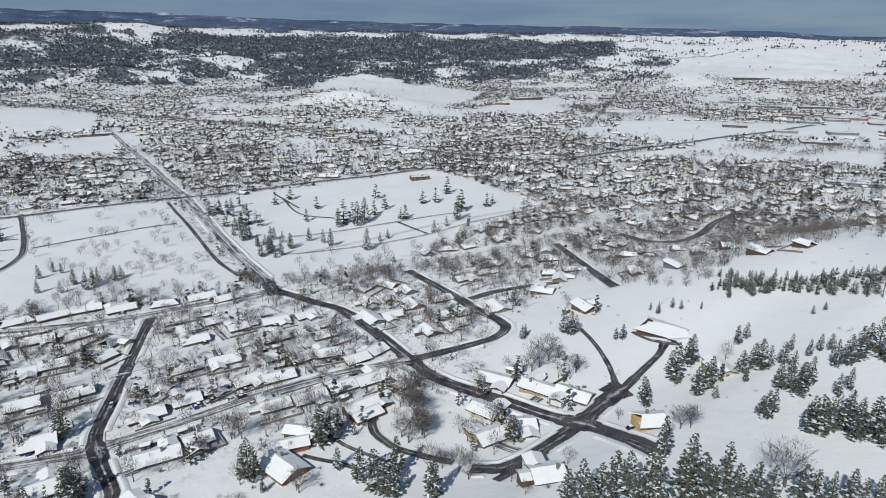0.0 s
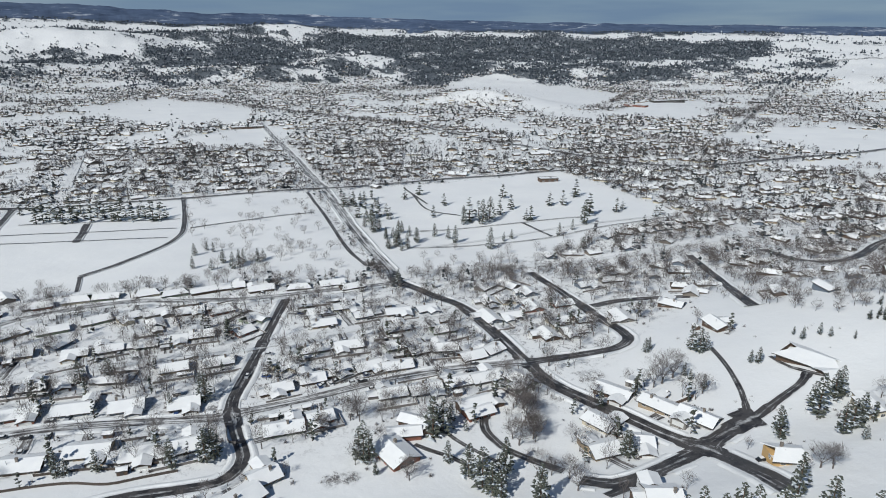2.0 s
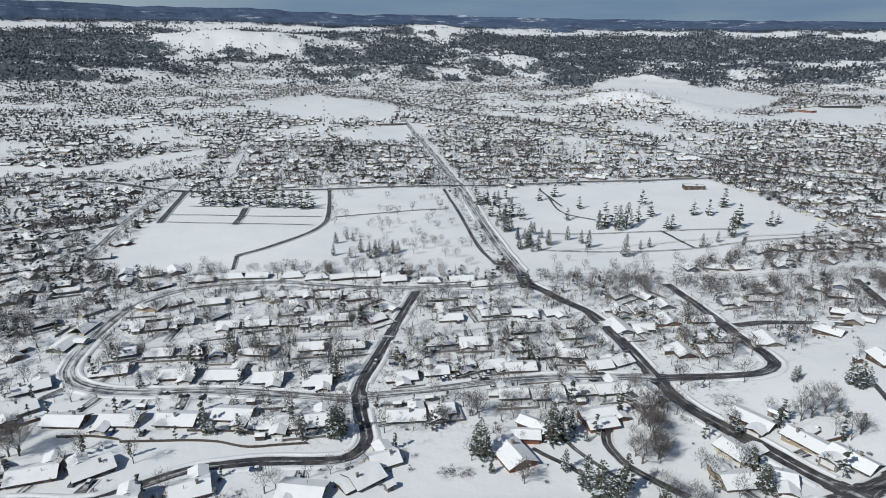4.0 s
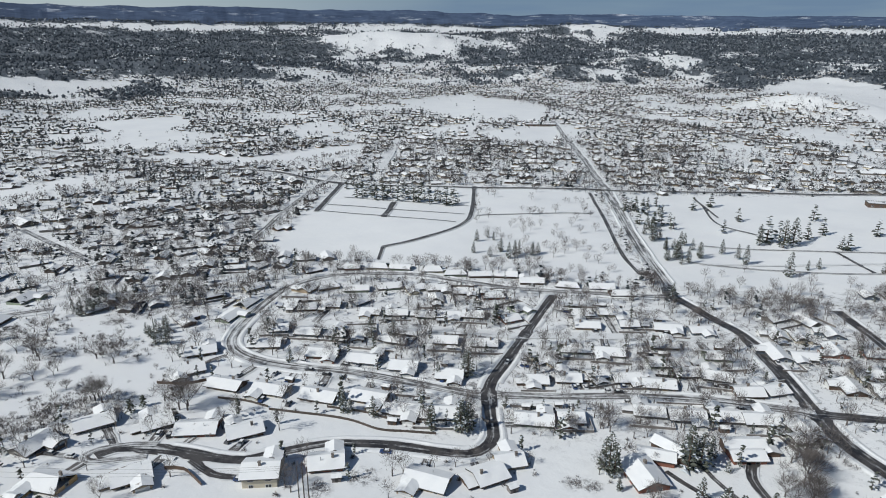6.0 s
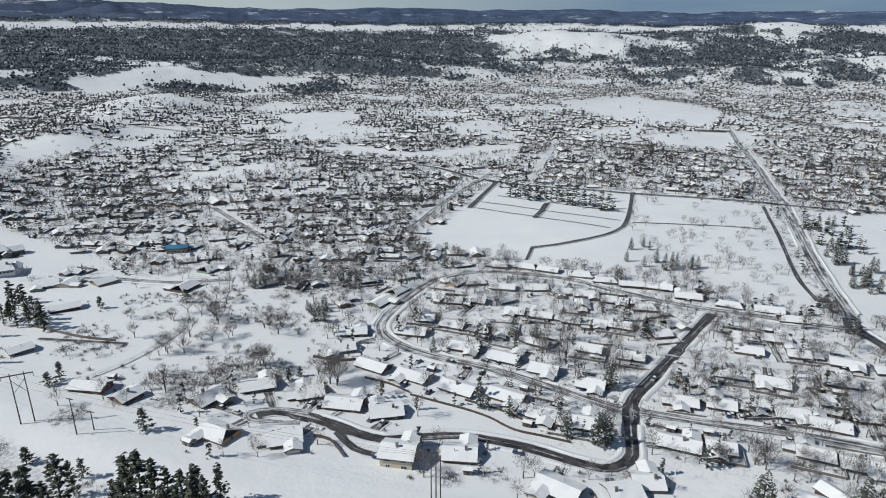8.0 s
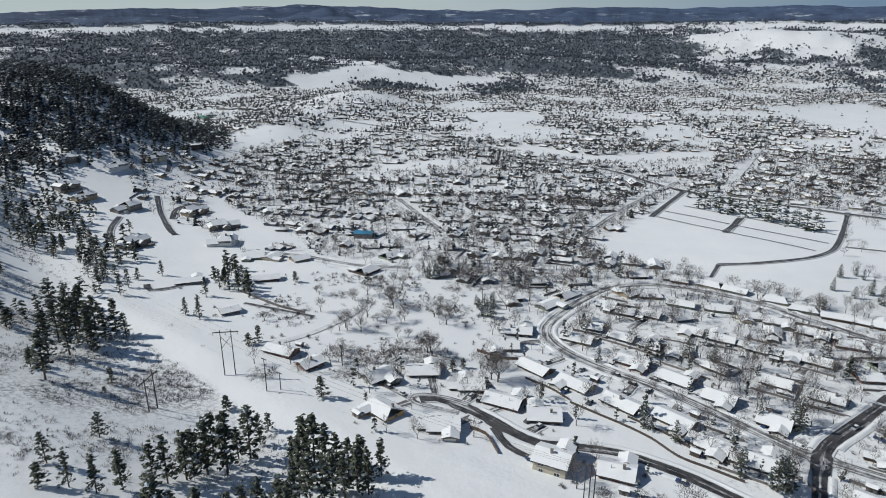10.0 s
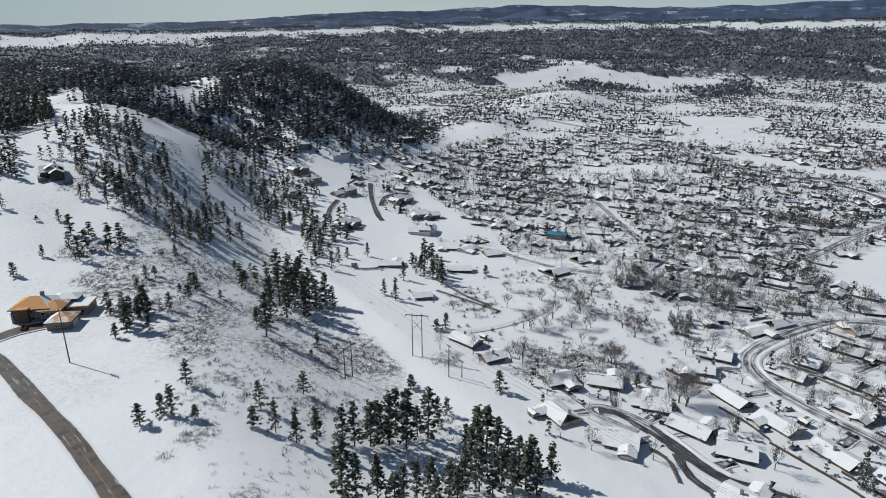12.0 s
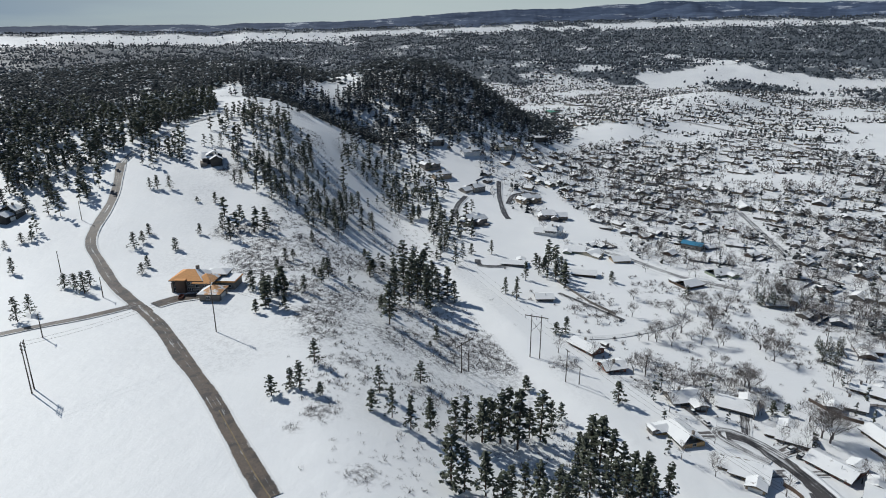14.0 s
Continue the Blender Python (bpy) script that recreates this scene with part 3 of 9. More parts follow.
# ---- houses: x, y, heading of the ridge, length, depth ----
HOUSES = []
HOUSES += [(-193, 157, 22, 19, 10), (-175, 170, 22, 16, 10), (-155, 172, 29, 10, 10), (-142, 179, 34, 15, 10), (-215, 147, 23, 17, 10), (-225, 187, 33, 19, 10), (-204, 195, 26, 18, 10), (-183, 202, 29, 13, 10), (-160, 209, 31, 12, 10), (-256, 177, 42, 10, 10), (-268, 193, 46, 10, 9), (-252, 202, 31, 13, 9), (-239, 210, 26, 12, 9), (-228, 217, 45, 11, 9), (-185, 238, 33, 12, 9)]
HOUSES += [(-167, 248, 35, 13, 9), (-293, 219, 34, 11, 9), (-280, 223, 42, 10, 9), (-272, 235, 34, 11, 9), (-245, 242, 33, 11, 9), (-232, 250, 38, 13, 9), (-216, 259, 32, 9, 9), (-206, 267, 33, 14, 9), (-194, 276, 31, 12, 9), (-174, 284, 62, 9, 9), (-304, 244, 104, 13, 9), (-297, 254, 64, 14, 9), (-279, 263, 43, 21, 9), (-264, 281, 54, 11, 9), (-250, 288, 58, 12, 9)]
HOUSES += [(-238, 298, 45, 15, 9), (-220, 304, 35, 15, 9), (-202, 309, 45, 14, 9), (-178, 301, 70, 11, 9), (-331, 270, 73, 12, 9), (-313, 292, 43, 10, 9), (-299, 304, 32, 17, 9), (-284, 312, 29, 14, 9), (-262, 317, 40, 14, 9), (-246, 326, 40, 16, 9), (-231, 336, 41, 16, 9), (-217, 347, 31, 16, 9), (-196, 347, 35, 18, 9), (-172, 353, 25, 15, 9), (-151, 360, 35, 16, 9)]
HOUSES += [(-131, 367, 39, 16, 9), (-125, 230, 37, 10, 9), (-114, 241, 33, 11, 9), (-105, 252, 55, 10, 9), (-92, 258, 40, 13, 9), (-78, 261, 29, 14, 9), (-72, 280, 38, 9, 9), (-134, 251, 72, 8, 9), (-127, 271, 34, 12, 9), (-110, 279, 29, 14, 9), (-65, 308, 31, 13, 9), (-85, 283, 34, 11, 9), (-48, 289, 43, 10, 9), (-43, 275, 37, 12, 9), (-29, 288, 51, 10, 9)]
HOUSES += [(-144, 317, 32, 14, 9), (-116, 319, 35, 9, 9), (-97, 328, 29, 14, 9), (-80, 334, 41, 11, 9), (-131, 328, 32, 12, 9), (-134, 303, 32, 13, 9), (-96, 311, 35, 14, 9), (-108, 199, 30, 15, 9), (-97, 210, 36, 10, 9), (-73, 235, 29, 12, 9), (-59, 241, 31, 14, 9), (-46, 250, 33, 12, 9), (-34, 256, 34, 13, 9), (-16, 256, -42, 13, 9), (-101, 168, 50, 10, 9)]
HOUSES += [(-249, 62, 108, 13, 10), (-248, 84, 71, 14, 10), (-228, 100, 69, 10, 10), (-211, 108, 43, 17, 10), (-195, 119, 63, 13, 10), (-219, 56, 25, 16, 10), (-200, 76, 67, 12, 10), (-153, 125, 47, 12, 10), (-117, 140, 17, 15, 10), (-102, 156, 64, 9, 10), (-164, 105, 43, 10, 12), (-262, 133, 67, 15, 9), (-235, 137, 22, 21, 9), (-276, 149, 59, 14, 9), (-305, 185, 111, 19, 9)]
HOUSES += [(-314, 205, 111, 16, 9), (-335, 223, 79, 12, 9), (-288, 23, 45, 19, 9), (-270, 34, 114, 10, 9), (-349, 1, 102, 10, 9), (-409, -21, 89, 18, 9), (-402, 27, 87, 21, 9), (24, 248, -27, 15, 9), (42, 237, -34, 15, 9), (55, 228, -33, 14, 9), (18, 223, -37, 12, 9), (18, 204, 30, 11, 9)]
HOUSES += [(31, 210, 6, 8, 9), (34, 169, 12, 10, 9), (76, 194, 6, 12, 9), (32, 337, -67, 14, 9), (62, 358, -23, 13, 9), (79, 317, -67, 13, 9), (113, 224, -82, 10, 9), (-42, 321, -55, 17, 9), (-59, 285, 20, 12, 9), (-614, -74, 139, 26, 11), (-607, -20, 132, 25, 11), (-552, 4, 98, 26, 11), (-501, 3, 80, 16, 11), (-460, 23, 79, 15, 11), (-456, 36, 138, 13, 11)]
HOUSES += [(-450, 56, 106, 12, 11), (-726, -134, 113, 21, 11), (-720, -90, 126, 23, 11), (-762, -55, 135, 23, 11), (-665, -131, 132, 18, 11), (-640, -111, 132, 18, 11), (-509, -63, 135, 24, 11), (-594, -125, 124, 18, 11), (-1153, 13, 154, 26, 11), (-428, 120, 117, 24, 11), (-402, 96, 123, 17, 11)]

# ---- trees that stand apart: x, y, height ----
PINES, SPRUCES, BARE_TREES = [], [], []
PINES += [(-208, -221, 11.8), (-216, -222, 9.4), (-245, -229, 7.3), (-243, -221, 8.7), (-240, -214, 11.4), (-250, -219, 8.0), (-256, -268, 9.1), (-281, -295, 4.8), (-289, -292, 6.0), (-292, -288, 6.0), (-299, -229, 10.0), (-307, -229, 7.4), (-318, -232, 7.0), (-277, -206, 7.2), (-269, -204, 6.1), (-303, -206, 7.6), (-306, -204, 6.7), (-326, -204, 7.0), (-340, -200, 8.9), (-333, -193, 10.6), (-323, -183, 13.7), (-339, -184, 10.7), (-336, -174, 9.5), (-338, -170, 10.6)]
PINES += [(-355, -164, 8.4), (-380, -271, 7.8), (-381, -266, 9.8), (-383, -258, 9.8), (-371, -218, 7.7), (-341, -251, 4.4), (-369, -230, 3.9), (-257, -137, 7.2), (-262, -134, 8.7), (-255, -127, 10.0), (-253, -123, 9.9), (-233, -124, 6.7), (-233, -121, 6.7), (-239, -113, 7.6), (-194, -82, 10.4), (-195, -84, 7.0), (-175, -80, 10.8), (-176, -84, 7.6), (-170, -88, 7.5), (-173, -72, 5.4), (-208, -45, 9.8), (-266, -49, 8.9), (-254, -50, 3.4), (-173, -54, 7.5)]
PINES += [(-186, -55, 11.2), (-186, -52, 10.1), (-172, -47, 12.7), (-169, -40, 13.0), (-172, -34, 13.8), (-179, -27, 14.3), (-178, -23, 17.5), (-177, -20, 19.6), (-182, -18, 17.8), (-186, -16, 17.7), (-187, -12, 21.6), (-197, -10, 20.1), (-188, -6, 24.0), (-200, -2, 13.3), (-201, 2, 21.6), (-210, 6, 13.7), (-219, 10, 8.5), (-240, -5, 6.9), (-185, -19, 13.6), (-200, -11, 14.5), (-192, -15, 14.0), (-145, -23, 18.7), (-144, -19, 15.0), (-146, -13, 15.2)]
PINES += [(-145, -10, 17.0), (-149, -6, 12.7), (-151, -2, 13.8), (-154, 2, 15.0), (-156, 5, 14.2), (-159, 8, 13.4), (-162, 12, 14.6), (-177, 16, 19.8), (-194, 20, 19.9), (-191, 23, 20.9), (-185, 26, 20.4), (-183, 30, 16.9), (-180, 33, 15.6), (-178, 37, 17.7), (-176, 40, 18.6), (-177, 44, 15.4), (-177, 47, 13.3), (-186, 15, 16.1), (-213, 25, 7.5), (-171, 26, 17.2), (-166, 18, 19.0), (-171, 34, 18.2), (-167, 29, 17.9), (-163, 22, 18.7)]
PINES += [(-141, -8, 14.0), (-153, 10, 13.9), (-146, 3, 13.4), (-167, 37, 17.9), (-261, -71, 21.6), (-295, -77, 22.4), (-320, -78, 24.0), (-300, -70, 24.0), (-320, -70, 24.0), (-310, -63, 24.0), (-337, -65, 21.4), (-325, -59, 19.1), (-332, -55, 21.1), (-329, -50, 14.1), (-353, -86, 24.0), (-349, -78, 24.0), (-365, -76, 19.0), (-335, -87, 16.0), (-332, -76, 22.9), (-337, -72, 23.1), (-317, -63, 23.7), (-327, -98, 10.5), (-335, -102, 7.8), (-357, -112, 5.6)]
PINES += [(-387, -135, 11.9), (-386, -138, 11.8), (-295, -113, 11.2), (-302, -118, 8.1), (-264, -114, 8.8), (-340, -139, 7.8), (-395, -200, 13.9), (-403, -220, 10.2), (-405, -216, 10.1), (-395, -185, 13.8), (-404, -183, 12.1), (-405, -177, 12.1), (-417, -171, 14.4), (-402, -162, 18.1), (-402, -158, 16.2), (-431, -164, 14.9), (-405, -147, 14.3), (-406, -143, 20.5), (-419, -143, 16.8), (-433, -143, 15.2), (-408, -129, 18.6), (-431, -130, 10.9), (-437, -203, 12.8), (-450, -204, 15.3)]
PINES += [(-447, -196, 15.2), (-469, -198, 15.8), (-465, -192, 18.0), (-415, -198, 12.3), (-404, -198, 12.0), (-391, -59, 14.0), (-406, -56, 12.4), (-422, -52, 8.5), (-349, -22, 11.0), (-342, -15, 14.3), (-429, -38, 10.8), (-303, 13, 9.7), (-304, 16, 9.7), (-301, 8, 6.5), (-237, 34, 10.8), (-246, 98, 6.7), (-247, 104, 5.5), (-373, 88, 9.3), (-476, -150, 11.8), (-264, -124, 4.4), (-392, 44, 7.8), (-385, 13, 11.8), (-401, 1, 11.6), (-386, 14, 12.6)]
PINES += [(-379, -11, 13.0), (-409, 3, 15.3), (-392, -3, 13.1), (-393, 9, 11.6), (-380, -8, 14.4), (-394, 11, 12.6), (-410, 1, 14.0), (-400, 12, 12.7), (-397, 0, 11.4), (-396, -2, 13.7), (-385, 8, 13.7), (-467, -217, 10.5), (-423, -208, 11.4), (-393, -136, 10.6), (-495, -199, 12.5), (-387, -167, 9.6), (-469, -187, 12.5), (-386, -185, 13.0), (-477, -237, 11.7), (-500, -217, 13.7), (-417, -183, 13.2), (-460, -245, 13.9), (-442, -191, 14.2), (-436, -223, 11.0)]
PINES += [(-402, -146, 13.4), (-400, -188, 14.9), (-426, -176, 13.4), (-500, -217, 15.3), (-386, -184, 14.4), (-372, -134, 13.9), (-432, -144, 11.7), (-451, -150, 11.3), (-386, -156, 13.4), (-427, -204, 11.0), (-455, -157, 14.5), (-480, -219, 9.3), (-407, -153, 9.9), (-491, -197, 15.3), (-384, -153, 13.9), (-448, -150, 14.1), (-491, -215, 14.6), (-409, -199, 14.6), (-444, -219, 13.4), (-496, -233, 10.1), (-389, -179, 12.8), (-384, -173, 14.1), (-429, -214, 14.4), (-372, -142, 11.8)]
PINES += [(-482, -217, 15.3), (-379, -145, 13.0), (-405, -152, 13.3), (-437, -155, 10.7), (-384, -165, 15.5), (-390, -143, 12.9), (-381, -173, 15.7), (-477, -236, 12.4), (-574, -144, 8.5), (-557, -108, 10.3), (-540, -140, 11.6), (-542, -140, 13.2), (-495, -111, 14.2), (-537, -125, 14.6), (-610, -173, 12.4), (-518, -127, 11.5), (-453, -75, 13.2), (-478, -109, 9.7), (-465, -91, 11.7), (-596, -161, 10.5), (-431, -66, 8.4), (-582, -173, 14.4), (-531, -94, 9.1), (-597, -170, 12.0)]
PINES += [(-497, -127, 11.2), (-538, -109, 12.7), (-544, -140, 8.7), (-528, -93, 13.3), (-540, -129, 10.4), (-625, -137, 14.4), (-651, -163, 13.0), (-549, -170, 14.7), (-429, -81, 13.5), (-582, -194, 12.6), (-531, -101, 11.1), (-452, -78, 8.3), (-461, -90, 12.2), (-529, -125, 12.7), (-622, -156, 9.7), (-419, -71, 12.8), (-550, -157, 13.7), (-591, -147, 13.5), (-421, -75, 8.3), (-558, -108, 12.5), (-490, -122, 13.8), (-598, -132, 13.5), (-615, -197, 12.2), (-514, -98, 14.0)]
PINES += [(-498, -107, 12.9), (-590, -194, 13.1), (-503, -96, 13.4), (-559, -123, 12.7), (-572, -123, 12.8), (-543, -146, 11.0), (-544, -165, 9.2), (-591, -158, 9.5), (-610, -142, 14.6), (-633, -142, 11.9), (-582, -116, 14.3), (-508, -86, 9.3), (-559, -132, 12.4), (-428, -64, 11.6), (-550, -151, 10.3), (-510, -125, 9.0), (-641, -187, 12.2), (-440, -77, 11.5), (-491, -110, 12.9), (-520, -95, 13.7), (-546, -217, 9.4), (-367, -152, 8.9), (-406, -159, 13.2), (-530, -241, 14.8)]
PINES += [(-422, -143, 14.6), (-488, -174, 9.9), (-456, -146, 14.8), (-423, -148, 10.8), (-512, -207, 14.9), (-378, -158, 8.5), (-487, -222, 13.3), (-459, -206, 10.4), (-365, -148, 10.6), (-440, -218, 11.1), (-516, -206, 8.8), (-428, -162, 14.9), (-511, -266, 9.8), (-432, -206, 12.6), (-447, -225, 12.9), (-475, -194, 9.6), (-420, -182, 9.4), (-474, -158, 9.2), (-525, -231, 9.1), (-414, -156, 8.4), (-459, -179, 8.9), (-379, -138, 13.9), (-411, -162, 9.1), (-421, -125, 15.0)]
PINES += [(-489, -245, 12.2), (-407, -173, 13.4), (-400, -156, 10.1), (-470, -195, 8.7), (-389, -175, 12.8), (-438, -214, 11.3), (-485, -231, 14.0), (-433, -167, 11.0), (-386, -151, 9.5), (-499, -206, 12.0), (-455, -206, 10.5), (-546, -107, 7.7), (-623, -204, 10.0), (-582, -154, 11.4), (-501, -74, 11.7), (-535, -108, 10.5), (-622, -127, 11.9), (-550, -118, 7.2), (-537, -129, 11.6), (-609, -147, 8.8), (-451, -83, 8.3), (-575, -135, 11.3), (-461, -87, 9.9), (-424, -70, 12.3)]
PINES += [(-586, -98, 13.5), (-430, -76, 7.6), (-573, -138, 7.6), (-630, -134, 8.4), (-659, -149, 8.7), (-554, -101, 11.7), (-575, -136, 12.4), (-490, -77, 8.3), (-628, -213, 13.0), (-569, -176, 13.8), (-562, -135, 9.1), (-557, -108, 11.5), (-504, -108, 10.9), (-650, -126, 12.9), (-449, -74, 7.3), (-657, -162, 10.1), (-463, -84, 11.5), (-621, -156, 8.9), (-539, -121, 12.5), (-566, -133, 8.4), (-460, -76, 9.6), (-555, -137, 12.6), (-655, -194, 13.4), (-663, -174, 8.8)]
PINES += [(-565, -144, 7.2), (-613, -141, 9.7), (-463, -94, 8.6), (-458, -79, 11.7), (-482, -59, 12.4), (-630, -178, 7.6), (-470, -69, 7.8), (-471, -84, 8.1), (-632, -202, 7.8), (-650, -171, 13.8), (-455, -65, 7.0), (-579, -150, 13.7), (-483, -85, 8.9), (-549, -282, 10.0), (-562, -317, 10.1), (-577, -300, 14.4), (-601, -334, 9.2), (-615, -353, 14.3), (-556, -273, 9.9), (-539, -237, 9.7), (-560, -278, 13.4), (-576, -286, 13.2), (-534, -332, 9.7), (-577, -312, 13.6)]
PINES += [(-596, -338, 10.8), (-516, -260, 14.0), (-523, -310, 12.2), (-560, -312, 12.3), (-507, -245, 12.8), (-545, -286, 9.4), (-630, -328, 14.9), (-525, -267, 13.3), (-556, -280, 14.5), (-674, -367, 13.8), (-540, -295, 10.3), (-503, -259, 14.0), (-581, -322, 11.8), (-534, -302, 9.8), (-569, -271, 12.9), (-583, -278, 11.0), (-580, -270, 12.1), (-617, -308, 14.0), (-525, -246, 11.7), (-495, -262, 9.1), (-520, -284, 10.6), (-545, -241, 14.7), (-529, -233, 11.8), (-551, -294, 13.8)]
PINES += [(-577, -434, 11.9), (-476, -351, 9.6), (-705, -447, 14.4), (-666, -443, 14.6), (-546, -413, 9.0), (-596, -322, 13.5), (-578, -417, 13.5), (-561, -351, 12.1), (-782, -435, 12.1), (-598, -336, 11.0), (-502, -363, 10.9), (-583, -332, 13.0), (-575, -327, 12.9), (-487, -374, 11.4), (-571, -413, 14.2), (-629, -387, 13.7), (-459, -353, 9.3), (-587, -385, 13.6), (-647, -372, 14.3), (-574, -291, 11.9), (-664, -427, 11.8), (-556, -415, 12.1), (-659, -386, 12.4), (-542, -346, 14.7)]
PINES += [(-618, -321, 9.2), (-604, -348, 12.8), (-622, -335, 15.0), (-582, -370, 9.2), (-570, -431, 14.0), (-691, -454, 10.5), (-500, -377, 11.3), (-559, -335, 12.9), (-597, -380, 9.1), (-591, -367, 11.8), (-712, -384, 12.2), (-474, -365, 11.4), (-635, -446, 13.0), (-547, -397, 9.7), (-512, -375, 14.2), (-766, -423, 14.8), (-617, -362, 10.8), (-698, -388, 14.1), (-522, -323, 13.0), (-451, -346, 12.2), (-725, -414, 9.9), (-664, -434, 9.4), (-653, -344, 13.9), (-676, -435, 9.2)]
PINES += [(-615, -331, 13.0), (-481, -341, 10.9), (-501, -348, 12.7), (-694, -370, 9.1), (-627, -423, 9.3), (-630, -385, 9.9), (-541, -423, 9.1), (-628, -330, 12.0), (-693, -369, 10.6), (-511, -336, 11.9), (-766, -476, 13.7), (-551, -396, 10.8), (-574, -294, 12.2), (-550, -300, 12.6), (-602, -406, 11.8), (-569, -404, 9.2), (-556, -342, 12.5), (-640, -420, 12.2), (-610, -385, 13.8), (-628, -349, 10.1), (-541, -314, 10.9), (-514, -329, 14.4), (-492, -337, 12.9), (-538, -369, 14.4)]
PINES += [(-484, -336, 11.7), (-631, -413, 14.9), (-480, -367, 13.5), (-525, -361, 12.7), (-558, -409, 12.4), (-638, -353, 10.8), (-506, -379, 13.5), (-534, -310, 11.7), (-520, -260, 12.4), (-443, -236, 13.1), (-435, -233, 13.7), (-513, -227, 10.2), (-465, -270, 9.8), (-474, -231, 12.9), (-482, -258, 14.4), (-485, -268, 11.1), (-462, -275, 10.2), (-451, -244, 12.5), (-459, -241, 10.6), (-449, -244, 11.7), (-467, -256, 9.5), (-492, -274, 14.8), (-462, -220, 14.0), (-502, -291, 14.9)]
PINES += [(-521, -260, 9.6), (-503, -291, 11.0), (-519, -239, 9.8), (-520, -292, 11.9), (-463, -261, 12.4), (-523, -253, 12.5), (-503, -231, 10.2), (-493, -225, 12.3), (-501, -276, 10.0), (-481, -253, 13.0), (-474, -254, 13.8), (-527, -263, 12.6), (-503, -252, 12.7), (-442, -240, 10.4), (-282, -112, 7.9), (-302, -140, 7.7), (-290, -119, 4.5), (-287, -138, 5.9), (-282, -80, 7.3), (-275, -79, 8.7), (-297, -102, 4.9), (-263, -141, 8.8), (-308, -138, 5.6), (-278, -75, 4.1)]
PINES += [(-433, -288, 11.7), (-442, -314, 10.7), (-452, -294, 14.7), (-454, -324, 13.6), (-438, -299, 13.1), (-438, -316, 13.0), (-456, -315, 12.2), (-468, -304, 14.1), (-431, -298, 12.6), (-430, -278, 11.8), (-442, -285, 12.7), (-424, -303, 11.3), (-475, -300, 11.1), (-444, -295, 12.9), (-435, -316, 14.8), (-443, -320, 14.2), (-384, -351, 10.8), (-355, -300, 11.8), (-317, -326, 11.5), (-372, -356, 12.1), (-347, -319, 13.8), (-327, -321, 11.4), (-393, -336, 14.8), (-378, -323, 11.4)]
PINES += [(-388, -329, 14.2), (-365, -365, 15.7), (-363, -308, 14.5), (-366, -339, 11.6), (-342, -315, 10.1), (-325, -323, 12.6), (-361, -347, 13.5), (-370, -317, 12.8), (-339, -334, 11.9), (-369, -326, 9.8), (-327, -337, 14.3), (-361, -334, 12.3), (-363, -358, 9.4), (-350, -354, 15.8), (-387, -348, 15.8), (-356, -329, 14.9), (-356, -330, 9.5), (-454, -333, 16.4), (-430, -357, 16.7), (-515, -390, 15.4), (-460, -378, 15.9), (-465, -360, 10.7), (-516, -369, 16.1), (-409, -399, 13.1)]
PINES += [(-461, -369, 12.1), (-397, -385, 10.6), (-444, -383, 13.1), (-421, -387, 15.6), (-403, -391, 14.2), (-420, -358, 12.5), (-414, -337, 13.9), (-454, -380, 14.4), (-405, -394, 10.7), (-490, -396, 15.2), (-387, -391, 14.6), (-410, -392, 14.5), (-478, -390, 16.0), (-413, -379, 15.7), (-390, -383, 14.7), (-401, -352, 12.7), (-386, -361, 16.9), (-455, -362, 12.7), (-562, -413, 11.6), (-391, -398, 16.6), (-387, -387, 16.4), (-461, -364, 15.7), (-435, -351, 16.6), (-432, -334, 15.0)]
PINES += [(-403, -387, 11.8), (-432, -369, 11.5), (-416, -358, 14.6), (-442, -381, 13.4), (-501, -347, 13.6), (-426, -340, 12.9), (-578, -450, 16.2), (-383, -387, 14.2), (-469, -376, 15.1), (-395, -356, 17.0), (-395, -348, 11.0), (-481, -371, 13.7), (-525, -389, 12.9), (-567, -410, 15.4), (-381, -387, 13.1), (-436, -388, 12.6), (-426, -417, 13.2), (-406, -349, 16.3), (-466, -401, 15.7), (-367, -364, 13.9), (-413, -368, 11.3), (-393, -389, 16.5), (-446, -369, 11.6), (-416, -409, 12.5)]
PINES += [(-385, -367, 12.7), (-391, -357, 13.8), (-407, -336, 13.9), (-396, -378, 11.7), (-443, -400, 10.1), (-396, -381, 16.6), (-377, -360, 16.1), (-409, -368, 13.2), (-407, -343, 10.8), (-393, -387, 14.0), (-365, -369, 16.3), (-570, -430, 12.5), (-392, -390, 13.4), (-441, -391, 15.8), (-478, -413, 15.8), (-560, -380, 15.0), (-548, -352, 11.7), (-614, -383, 13.2), (-601, -366, 13.8), (-611, -370, 13.1), (-554, -329, 12.8), (-563, -375, 12.5), (-580, -356, 11.1), (-553, -336, 13.1)]
PINES += [(-599, -372, 15.2), (-578, -374, 13.7), (-534, -339, 15.7), (-559, -373, 12.5), (-513, -323, 13.5), (-554, -373, 12.1), (-560, -327, 15.4), (-608, -376, 12.5), (-533, -342, 11.1), (-567, -378, 10.2), (-596, -376, 14.3), (-564, -354, 10.0), (-540, -324, 10.6), (-574, -378, 11.0), (-605, -365, 11.6), (-528, -342, 13.4), (-540, -349, 11.2), (-571, -331, 12.2), (-625, -389, 10.4), (-548, -345, 10.7), (-604, -386, 13.1)]
